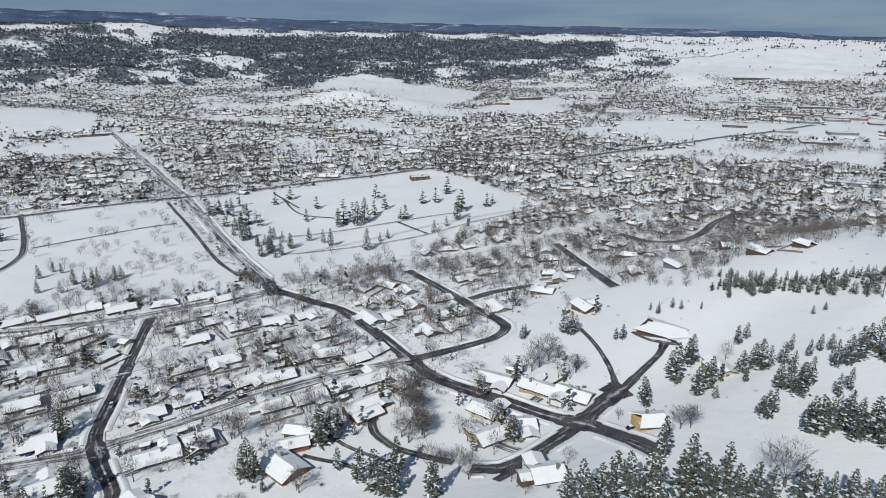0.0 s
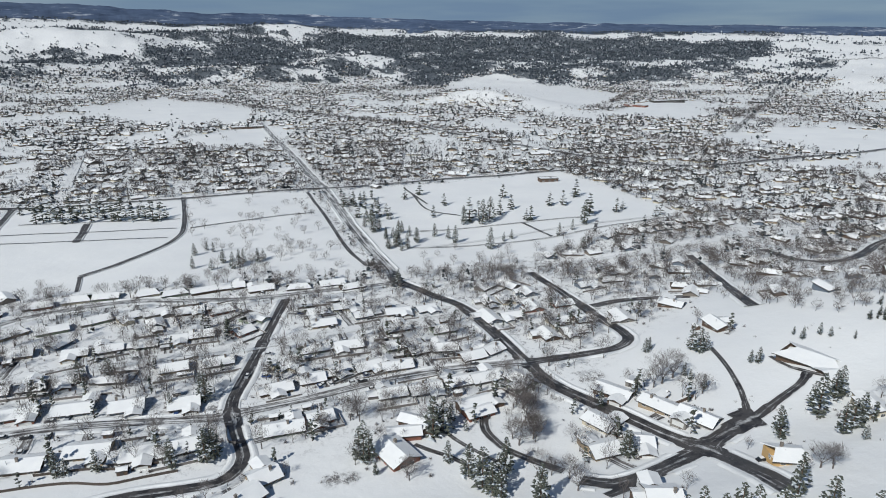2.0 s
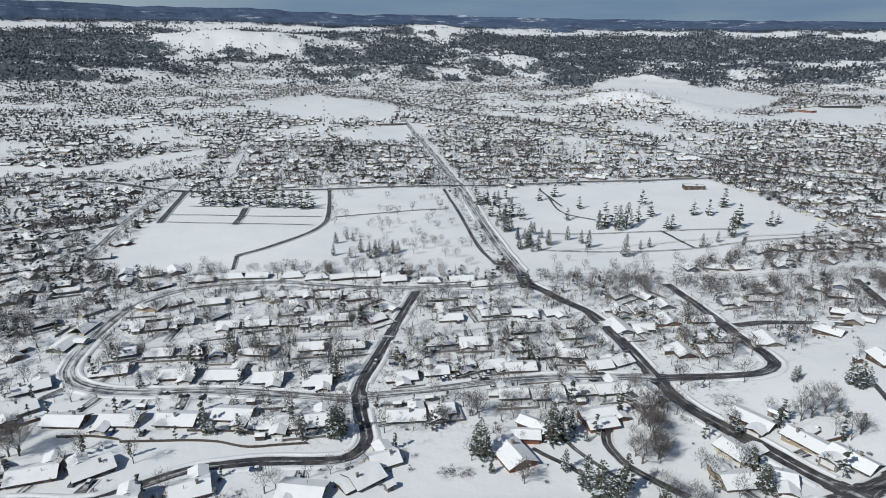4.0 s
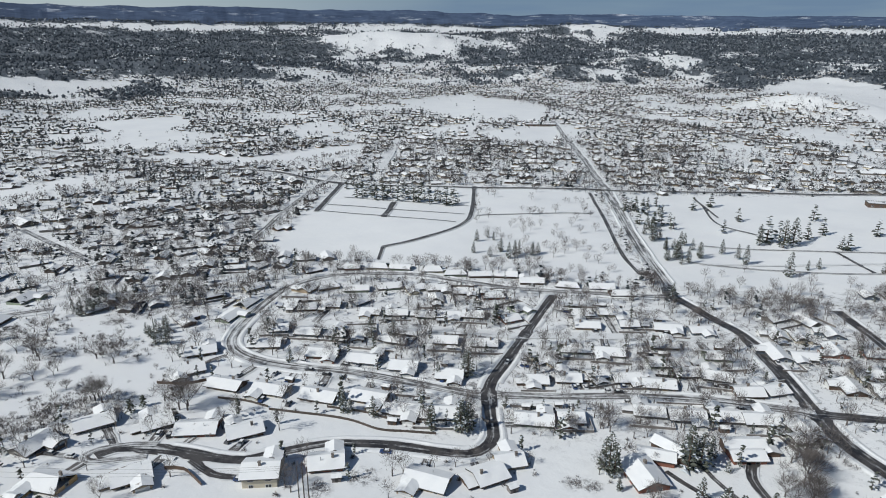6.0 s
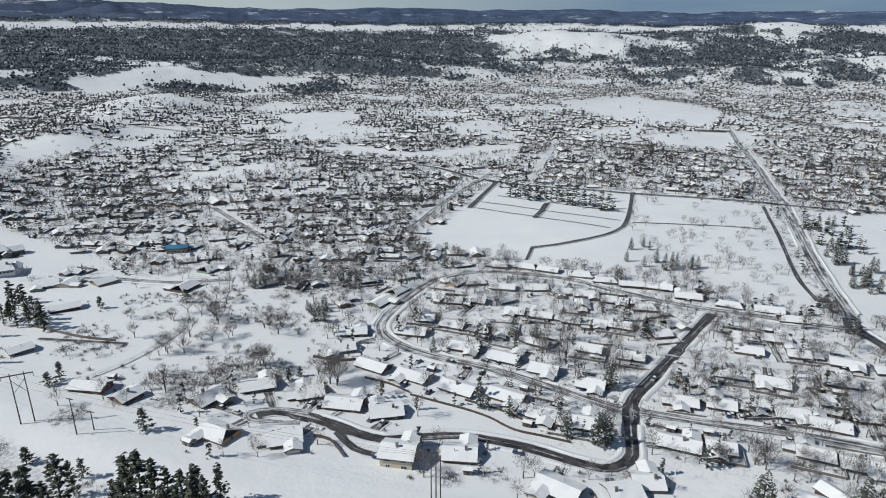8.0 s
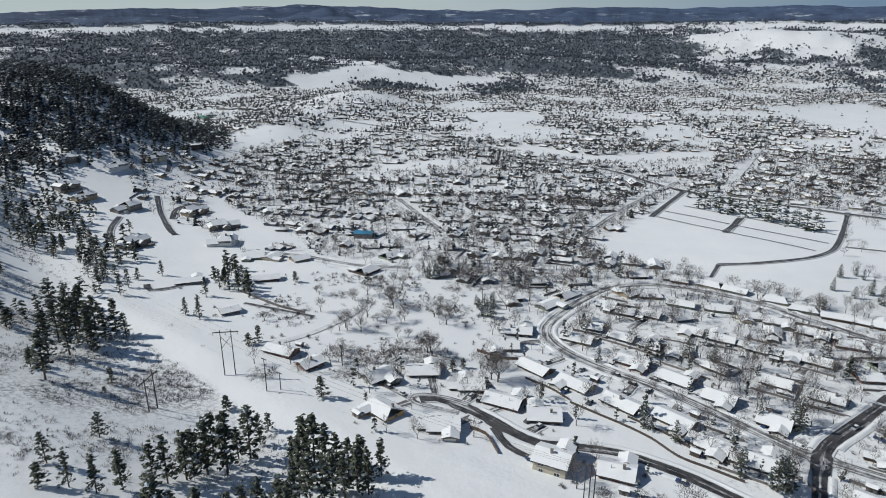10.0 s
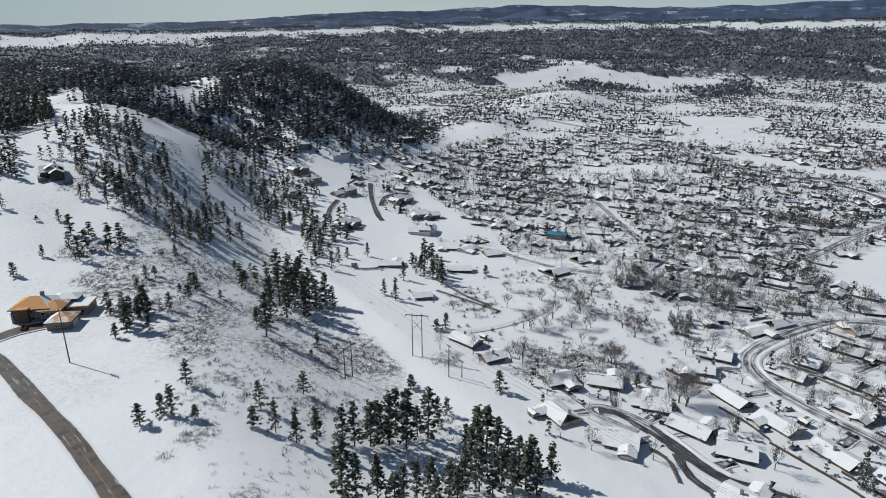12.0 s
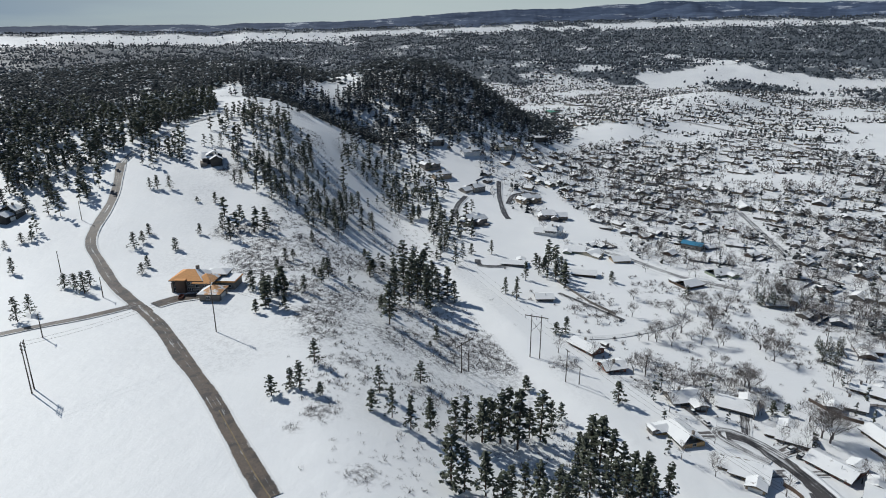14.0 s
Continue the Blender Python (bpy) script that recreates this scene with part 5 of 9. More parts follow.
def woods(x, y):
    """Share of the ground that the pine woods cover, 0 to 1."""
    d, az = np.hypot(x, y), np.degrees(np.arctan2(-x, y))
    n = waves(x, y, 700, 21) + 0.6 * waves(x, y, 190, 22)
    mean = np.interp(az, [-60, -28, -16, -4, 12, 24, 34, 38, 50, 54, 70, 100, 112, 180], [0.06, 0.08, 0.3, 0.7, 0.82, 0.74, 0.68, 0.5, 0.55, 0.84, 0.86, 0.86, 0.95, 0.95])
    far = np.clip(mean + 0.34 * waves(x, y, 620, 21) + 0.34 * waves(x, y, 230, 22) + 0.25 * waves(x, y, 80, 26), 0.03, 0.98)
    # bare plateaus and bluffs
    shelf = smooth(4080, 4180, d) * smooth(4330, 4280, d) * smooth(-0.35, 0.1, waves(x, y, 1300, 23) + np.interp(az, [-60, 0, 60, 80, 104, 112], [0.5, -0.1, 0.1, 0.25, 0.3, 1.2]))
    shelf = np.maximum(shelf, smooth(106, 113, az) * smooth(3880, 4020, d) * smooth(4330, 4230, d))
    bluff = np.zeros(np.shape(d))
    for h, dist, rad in ((46, 3690, 200), (43, 3690, 190), (40, 3600, 160), (36, 3650, 150), (25, 4100, 190), (20, 3150, 80)):
        bluff = np.maximum(bluff, smooth(1.2, 0.7, np.hypot(x + math.sin(radians(h)) * dist, y - math.cos(radians(h)) * dist) / rad))
    jx, jy = x + 40 * waves(x, y, 130, 27), y + 40 * waves(x, y, 130, 28)
    dense, bare = np.zeros(np.shape(d)), np.zeros(np.shape(d))
    for poly in WOODED:
        dense = np.where(inside(poly, jx, jy), 1.0, dense)
    for poly in OPEN.values():
        bare = np.where(inside(poly, jx, jy), 1.0, bare)
    # the far bluffs are dotted with pines along their gullies
    bare = bare * (1 - 0.7 * smooth(2700, 2900, d) * smooth(12, 18, az) * smooth(-0.05, -0.3, waves(x, y, 120, 29)))
    far = far * (1 - dense) + dense * np.clip(0.84 + 0.26 * waves(x, y, 230, 22) + 0.2 * waves(x, y, 80, 26), 0.3, 1)
    far = far * (1 - 0.95 * shelf) * (1 - 0.88 * bluff * smooth(-0.3, 0.15, waves(x, y, 150, 24))) * np.maximum(dense, smooth(2450 - 250 * smooth(48, 60, az), 2950 - 350 * smooth(48, 60, az), d + 250 * n)) * (1 - 0.97 * bare)
    a = radians(RIDGE_AZ)
    q, s = -np.sin(a) * x + np.cos(a) * y, -np.sin(a - np.pi / 2) * x + np.cos(a - np.pi / 2) * y
    hx, hy = -math.sin(radians(104)) * 1120, math.cos(radians(104)) * 1120
    hill = smooth(1.25, 0.95, np.hypot((x - hx) / 390, (y - hy) / 265)) * smooth(-0.9, -0.5, n)
    plateau = smooth(3750, 3450, q) * smooth(560, 760, q) * smooth(-20, -70, s) * smooth(-0.65, -0.2, n) + smooth(3750, 3450, q) * smooth(480, 760, q) * smooth(-90, -170, s) * 0.9
    back = smooth(3750, 3450, q) * smooth(900, 1300, q) * smooth(210, 60, s) * smooth(-0.6, -0.1, n)
    return np.clip(np.maximum.reduce([far, hill, np.clip(plateau, 0, 1), back]), 0, 1)


def town(x, y):
    """Where the built-up valley lies, 0 to 1."""
    d, az = np.hypot(x, y), np.degrees(np.arctan2(-x, y))
    a = radians(RIDGE_AZ)
    s = -np.sin(a - np.pi / 2) * x + np.cos(a - np.pi / 2) * y
    edge = np.interp(az, [-90, -45, -20, 0, 40, 60, 75, 88, 96, 104], [900, 800, 480, 230, 210, 330, 420, 480, 640, 1400])
    reach = np.interp(az, [-60, -30, -10, 10, 40, 70, 90, 110], [2700, 2900, 3300, 3200, 3100, 2900, 2700, 2200])
    fields = smooth(850, 1100, d) * smooth(-0.22, -0.34, waves(x, y, 430, 61))
    w = (1 - fields) * smooth(edge - 30, edge + 40, d) * smooth(reach + 200, reach - 200, d) * smooth(100, 150, s)
    return np.where(open_ground(x, y), 0, w) * (1 - woods(x, y))


def leafy(x, y):
    """The older eastern streets have more trees and hedges than the western ones."""
    return np.interp(np.degrees(np.arctan2(-x, y)), [25, 70], [1.0, 0.66])


def build_ground():
    az = np.concatenate([np.arange(-48, 148, 0.5), np.arange(148, 312, 4.0)])
    rr = np.concatenate([[0.0, 30, 60], np.geomspace(80, 4880, 300)])
    A, Rr = np.meshgrid(np.radians(az), rr)
    x, y = -np.sin(A) * Rr, np.cos(A) * Rr
    z = land(x, y)
    n, k = len(az), len(rr)
    co = np.stack([x, y, z], -1).reshape(-1, 3)
    idx = np.arange(n * k).reshape(k, n)
    nxt = np.roll(idx, -1, axis=1)
    quads = np.stack([idx[:-1], idx[1:], nxt[1:], nxt[:-1]], -1).reshape(-1, 4)
    me = bpy.data.meshes.new("ground")
    me.vertices.add(len(co))
    me.vertices.foreach_set("co", co.ravel())
    me.loops.add(quads.size)
    me.loops.foreach_set("vertex_index", quads.ravel())
    me.polygons.add(len(quads))
    me.polygons.foreach_set("loop_start", np.arange(0, quads.size, 4))
    me.polygons.foreach_set("use_smooth", np.ones(len(quads), bool))
    me.update(calc_edges=True)
    X, Y = co[:, 0], co[:, 1]
    a = radians(RIDGE_AZ)
    q, s = -np.sin(a) * X + np.cos(a) * Y, -np.sin(a - np.pi / 2) * X + np.cos(a - np.pi / 2) * Y
    d = np.hypot(X, Y)
    slope = (0.45 * smooth(-70, -10, s) + 0.55 * smooth(5, 40, s)) * smooth(150, 95, s) * smooth(150, 260, q) * smooth(900, 600, q)
    spots = np.zeros(len(X))
    for bx, by, br in THICKETS:
        spots = np.maximum(spots, smooth(1.25, 0.5, np.hypot(X - bx, Y - by) / br))
    brush = np.clip(0.9 * spots + slope * (0.3 + 0.6 * waves(X, Y, 110, 31)), 0, 0.95) * np.clip((line_distance(CLEARED, X, Y) - 4) / 5, 0, 1) + 0.22 * smooth(1300, 2300, d)
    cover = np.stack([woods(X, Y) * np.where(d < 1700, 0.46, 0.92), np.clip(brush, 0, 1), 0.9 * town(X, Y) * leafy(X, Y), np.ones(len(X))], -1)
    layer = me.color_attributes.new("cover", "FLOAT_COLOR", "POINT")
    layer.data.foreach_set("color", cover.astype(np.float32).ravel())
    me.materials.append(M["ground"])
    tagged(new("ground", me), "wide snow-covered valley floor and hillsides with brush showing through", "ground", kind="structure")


def build_street(name, width, kind, line):
    d = np.hypot(*line.T)
    tang = np.gradient(line, axis=0)
    tang /= np.linalg.norm(tang, axis=1)[:, None] + 1e-9
    side = np.stack([-tang[:, 1], tang[:, 0]], 1)
    run = np.concatenate([[0], np.cumsum(np.linalg.norm(np.diff(line, axis=0), axis=1))])
    across = np.array([-0.5, -0.25, 0.0, 0.25, 0.5])
    wob = 1 + 0.10 * np.sin(run / 9.0) * np.sin(run / 23.0 + 1)
    verts, uvs, faces = [], [], []
    lift = 0.12 + 0.0006 * d
    grid = line[:, None] + side[:, None] * (across[None, :, None] * width * wob[:, None, None])
    height = land(grid[..., 0], grid[..., 1]) + lift[:, None]
    verts = np.concatenate([grid, height[..., None]], -1).reshape(-1, 3)
    # no slush rim where another street joins
    met = np.zeros(grid.shape[:2], bool)
    for other, (ow, ok_, ol) in COURSES.items():
        if other != name and d.min() < 900:
            met |= line_distance(ol, grid[..., 0], grid[..., 1]) < ow / 2 + 0.5
    uvs = [((0.5 + 0.3 * a if met[i, j] else a + 0.5), r) for i, r in enumerate(run) for j, a in enumerate(across)]
    n = len(across)
    for i in range(len(line) - 1):
        for j in range(n - 1):
            faces.append((i * n + j + 1, i * n + j, (i + 1) * n + j, (i + 1) * n + j + 1))
    me = mesh_of(name, verts, faces, [M[kind]])
    uv = me.uv_layers.new(name="UVMap")
    for lp in me.loops:
        uv.data[lp.index].uv = uvs[lp.vertex_index]
    words = {"wet": "dark wet asphalt street ploughed clear between snow banks", "slushy": "street with slush and dark wheel tracks", "snowy": "street still packed with snow and faint wheel tracks", "muddy": "brown muddy road ploughed through deep snow"}
    tagged(new("road_" + name, me), words[kind], "road", kind="structure")
    if kind in ("wet", "slushy", "muddy") and kind != "muddy" and d.min() < 420 and width > 5 and name not in ("turnaround", "building_yard", "cul_de_sac_end"):
        for sgn in (-1, 1):
            bf = []
            h = 0.34 + 0.22 * np.sin(run / 3.1 + sgn) * np.sin(run / 7.7)
            off = width * wob[:, None] / 2 + np.array([-0.3, 0.5, 1.2, 2.2])
            up = np.stack([0 * h + 0.05, h, h * 0.8, 0 * h - 0.1], 1)
            grid = line[:, None] + side[:, None] * sgn * off[..., None]
            bv = np.concatenate([grid, (land(grid[..., 0], grid[..., 1]) + lift[:, None] + up)[..., None]], -1).reshape(-1, 3)
            free = np.ones(len(line), bool)
            for other, (ow, ok_, ol) in COURSES.items():
                if other != name:
                    free &= line_distance(ol, *(line + side * sgn * width / 2).T) > ow / 2 + 2.5
            for i in range(len(line) - 1):
                if not (free[i] and free[i + 1]):
                    continue
                for j in range(3):
                    f = (i * 4 + j, i * 4 + j + 1, (i + 1) * 4 + j + 1, (i + 1) * 4 + j)
                    bf.append(f if sgn < 0 else f[::-1])
            tagged(new("snow_bank_" + name, mesh_of("snow_bank", bv, bf, [M["bank"]])), "low ridge of ploughed snow along the street", "snow bank", kind="structure")


def build_range():
    """Three wooded ranges, one behind the other, that close the valley under the sky."""
    az = np.arange(-48, 148, 0.12)
    A = np.radians(az)
    v, f, base = [], [], 0
    line = 155 + (np.interp(az, SKY_AZ, SKY_H) - 155)
    for dist, share, rough, seed in ((4540, 0.62, 0.24, 3), (4700, 0.80, 0.2, 5), (4870, 0.99, 0.05, 8)):
        u, w = 4600 * A, 0 * A
        crest = 155 + (line - 155) * dist / 4700 * (share + rough * waves(u, w, 1100, seed) + 0.03 * waves(u, w, 420, seed + 20, 2)) + 1.2 * waves(u, w, 60, seed + 40, 2)
        ground_z = land(-np.sin(A) * dist, np.cos(A) * dist) - 30
        for k, s in enumerate((0.0, 0.2, 0.4, 0.6, 0.8, 1.0, 0.5)):
            back = 40.0 if k == 6 else 0.0
            r = dist - 240 * (1 - s) * (k < 6) + back + 34 * waves(u, 0 * A + 160 * s, 900, seed + 60, 2) * (1 - abs(2 * s - 1))
            z = ground_z + (crest - ground_z) * (s ** 0.9 if k < 6 else 0.5)
            v.append(np.stack([-np.sin(A) * r, np.cos(A) * r, z], -1))
        n = len(az)
        for k in range(6):
            o = base + k * n
            i = np.arange(n - 1)
            f.append(np.stack([o + i + 1, o + i, o + n + i, o + n + i + 1], -1))
        base += 7 * n
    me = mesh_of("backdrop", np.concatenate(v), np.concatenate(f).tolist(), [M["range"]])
    tagged(new("backdrop", me), "wooded mountain ranges under the horizon, painted haze-blue, patched with snow", "mountains", kind="structure")


build_ground()
build_range()
for street_name, (street_width, street_kind, street_line) in COURSES.items():
    build_street(street_name, street_width, street_kind, street_line)

# worn yellow centre line on the cleared stretch of the ridge road
M["line"] = plain("worn_yellow_paint", (0.19, 0.14, 0.07), 0.8, 0.3, 0.8)
mark = COURSES["ridge_road"][2][:9]
along = np.gradient(mark, axis=0)
along /= np.linalg.norm(along, axis=1)[:, None]
across = np.stack([-along[:, 1], along[:, 0]], 1)
mark = np.stack([mark - across * 0.16, mark + across * 0.16], 1)
mark_z = land(mark[..., 0], mark[..., 1]) + 0.14 + 0.0006 * np.hypot(mark[..., 0], mark[..., 1])
tagged(new("road_line", mesh_of("road_line", np.concatenate([mark, mark_z[..., None]], -1).reshape(-1, 3), [(2 * i, 2 * i + 1, 2 * i + 3, 2 * i + 2)[::-1] for i in range(len(mark) - 1)], [M["line"]])), "worn yellow line along the middle of the muddy road", "road marking", kind="structure")

# ---- houses ----
rng = random.Random(11)
WALLS = ["cream", "tan", "greige", "umber", "slate", "sage", "brick", "greige", "umber", "tan", "brick", "umber"]
WORDS = {"cream": "cream", "tan": "tan", "greige": "grey-beige", "white": "white", "umber": "dark brown", "slate": "slate blue", "sage": "sage green", "brick": "red brick", "eave": "near-black", "ochre": "ochre yellow", "stone": "grey-brown stone"}


def gable_roof(L, D, eave, rise, over=0.62, thick=0.36, hip=0.0, seed=0):
    """Two snow-laden slopes with a dark underside; hip pulls the ridge ends in."""
    r = random.Random(seed)
    hl, hd = L / 2 + over, D / 2 + over
    drop = rise * over / (D / 2)
    n, v, f, idx = 5, [], [], []
    for j, (yy, zz) in enumerate(((-hd, eave - drop), (-hd * 0.5, eave - drop + (rise + drop) * 0.5), (0, eave + rise), (hd * 0.5, eave - drop + (rise + drop) * 0.5), (hd, eave - drop))):
        for i in range(n):
            s = 2 * i / (n - 1) - 1
            pull = hip * (1 - abs(yy) / hd)
            v.append((s * (hl - pull), yy + r.uniform(-0.06, 0.06), zz + thick + r.uniform(-0.07, 0.07)))
    for j in range(4):
        for i in range(n - 1):
            f.append((j * n + i, j * n + i + 1, (j + 1) * n + i + 1, (j + 1) * n + i))
            idx.append(0)
    k = len(v)
    v += [(-hl, -hd, eave - drop), (hl, -hd, eave - drop), (hl - hip, 0, eave + rise), (hl, hd, eave - drop), (-hl, hd, eave - drop), (-hl + hip, 0, eave + rise)]
    f += [(k, k + 5, k + 2, k + 1), (k + 5, k + 4, k + 3, k + 2), (0, n, k), (k, k + 1, n - 1, 0)]
    f[-2:] = [(0, k, k + 1, n - 1)]
    idx += [1, 1, 1]
    f.append((4 * n, 5 * n - 1, k + 3, k + 4)); idx.append(1)
    for (c0, c1, c2) in ((k, k + 5, k + 4), (k + 1, k + 2, k + 3)):
        col = [j * n for j in range(5)] if c0 == k else [j * n + n - 1 for j in range(5)]
        f.append((col[0], col[1], col[2], c1, c0)); idx.append(0 if hip else 1)
        f.append((col[2], col[3], col[4], c2, c1)); idx.append(0 if hip else 1)
    return v, f, idx


def walls(L, D, eave, rise, hip=0.0, foot=-2.0):
    a, b = L / 2, D / 2
    v = [(-a, -b, foot), (a, -b, foot), (a, b, foot), (-a, b, foot), (-a, -b, eave), (a, -b, eave), (a, b, eave), (-a, b, eave)]
    f = [(0, 1, 5, 4), (2, 3, 7, 6)]
    if hip:
        f += [(1, 2, 6, 5), (3, 0, 4, 7)]
    else:
        v += [(-a, 0, eave + rise), (a, 0, eave + rise)]
        f += [(1, 2, 6, 9, 5), (3, 0, 4, 8, 7)]
    return v, f


WINDOW, PANE, GARAGE, DOOR = {}, {}, {}, {}


def opening(kind, w, h):
    """Shared meshes of window frame, pane, garage door and house door, facing -y."""
    key = (kind, w, h)
    if key not in WINDOW:
        if kind == "window":
            bars = join(box(-w / 2 - .1, w / 2 + .1, -.09, .02, h, h + .12), box(-w / 2 - .15, w / 2 + .15, -.14, .02, -.14, 0), box(-w / 2 - .1, -w / 2, -.09, .02, 0, h), box(w / 2, w / 2 + .1, -.09, .02, 0, h), box(-.04, .04, -.07, .02, 0, h))
            WINDOW[key] = (mesh_of("window_frame", *bars, [M["frame"]]), mesh_of("pane", *box(-w / 2, w / 2, -.04, .0, 0, h), [M["pane"]]))
        elif kind == "garage_door":
            WINDOW[key] = (mesh_of(kind, *join(*[box(-w / 2, w / 2, -.06 - .02 * (i % 2), .02, i * h / 4, (i + 1) * h / 4 - .03) for i in range(4)]), [M["frame"]]), None)
        else:
            WINDOW[key] = (mesh_of(kind, *join(box(-w / 2, w / 2, -.06, .02, 0, h), box(-w / 2 - .1, w / 2 + .1, -.04, .02, h, h + .1)), [M["eave"]]), None)
    return WINDOW[key]


def fix(kind, w, h, x, y, z, turn, home):
    """Set an opening into a wall of a house."""
    a, b = opening(kind, w, h)
    ob = part(kind if kind != "window" else "window", a, None, home)
    ob.matrix_basis = pose(x, y, z, 0, 0, turn)
    if b:
        part("pane", b, None, ob)
    return ob


def house_pose(x, y, heading, L, D):
    """On the slope a house sits level with its upper side."""
    c, s = math.cos(radians(heading)), math.sin(radians(heading))
    zs = [float(land(x + c * a - s * b, y + s * a + c * b)) for a, b in ((0, 0), (L / 2, D / 2), (-L / 2, D / 2), (L / 2, -D / 2), (-L / 2, -D / 2))]
    return pose(x, y, 0.75 * sum(zs) / 5 + 0.25 * max(zs) - 0.65, 0, 0, heading)


def gabled(ob, L, D, eave, rise, wall, roof, x, y, turn, seed, hip=0.0, over=0.6):
    """One more gabled block of a house, turned and set beside the main one."""
    c, s = math.cos(radians(turn)), math.sin(radians(turn))
    v, f = walls(L, D, eave, rise, hip, foot=-3.5)
    part("wall", ([(x + c * p[0] - s * p[1], y + s * p[0] + c * p[1], p[2]) for p in v], f), M[wall], ob)
    v, f, idx = gable_roof(L, D, eave, rise, over=over, hip=hip, seed=seed)
    part("roof", mesh_of("roof", [(x + c * p[0] - s * p[1], y + s * p[0] + c * p[1], p[2]) for p in v], f, [M[roof], M["eave"]], idx), None, ob)


def villa(x, y, heading, L, D, wall, seed):
    """A large hillside house of several gables at different heights."""
    r = random.Random(seed * 5 + 1)
    ob = thing("villa", house_pose(x, y, heading, L, D), f"large {WORDS.get(wall, wall)} hillside house with several snow-covered gables", "house", "villas of the western slope")
    a = L * r.uniform(0.42, 0.52)
    gabled(ob, a, D, 5.0, D * 0.24, wall, "roof_c", -L * 0.1, 0, 0, seed, hip=D * 0.2)
    gabled(ob, L * 0.4, D * 0.75, 3.0, D * 0.2, wall, "roof_a", L * 0.3, r.uniform(-2, 2), 0, seed + 1)
    gabled(ob, D * 0.95, 6.4, 4.0, 2.0, wall, "roof_c", -L * 0.3, -D * 0.28, 90, seed + 2)
    gabled(ob, D * 0.9, 5.6, 3.2, 1.5, wall, "roof_a", L * 0.08, -D * 0.34, 90, seed + 3)
    part("terrace", box(-L * 0.4, L * 0.4, -D * 0.95, -D * 0.5, -3.5, 0.2), M["stone"], ob)
    part("chimney", box(-L * 0.15, -L * 0.15 + 1.1, 0.6, 1.6, 4, 5.0 + D * 0.24 + 1.4), M["stone"], ob)
    for i in range(4):
        fix("window", 1.9, 1.2, -L * 0.1 + (i - 1.5) * a / 4.5, D / 2 + 0.01, 3.2, 180, ob)
        fix("window", 1.9, 1.2, -L * 0.1 + (i - 1.5) * a / 4.5, -D / 2 - 0.01, 3.2, 0, ob)
    fix("garage_door", 4.6, 2.2, L * 0.32, D * 0.375 + 2.02, 0.2, 180, ob)
    return ob


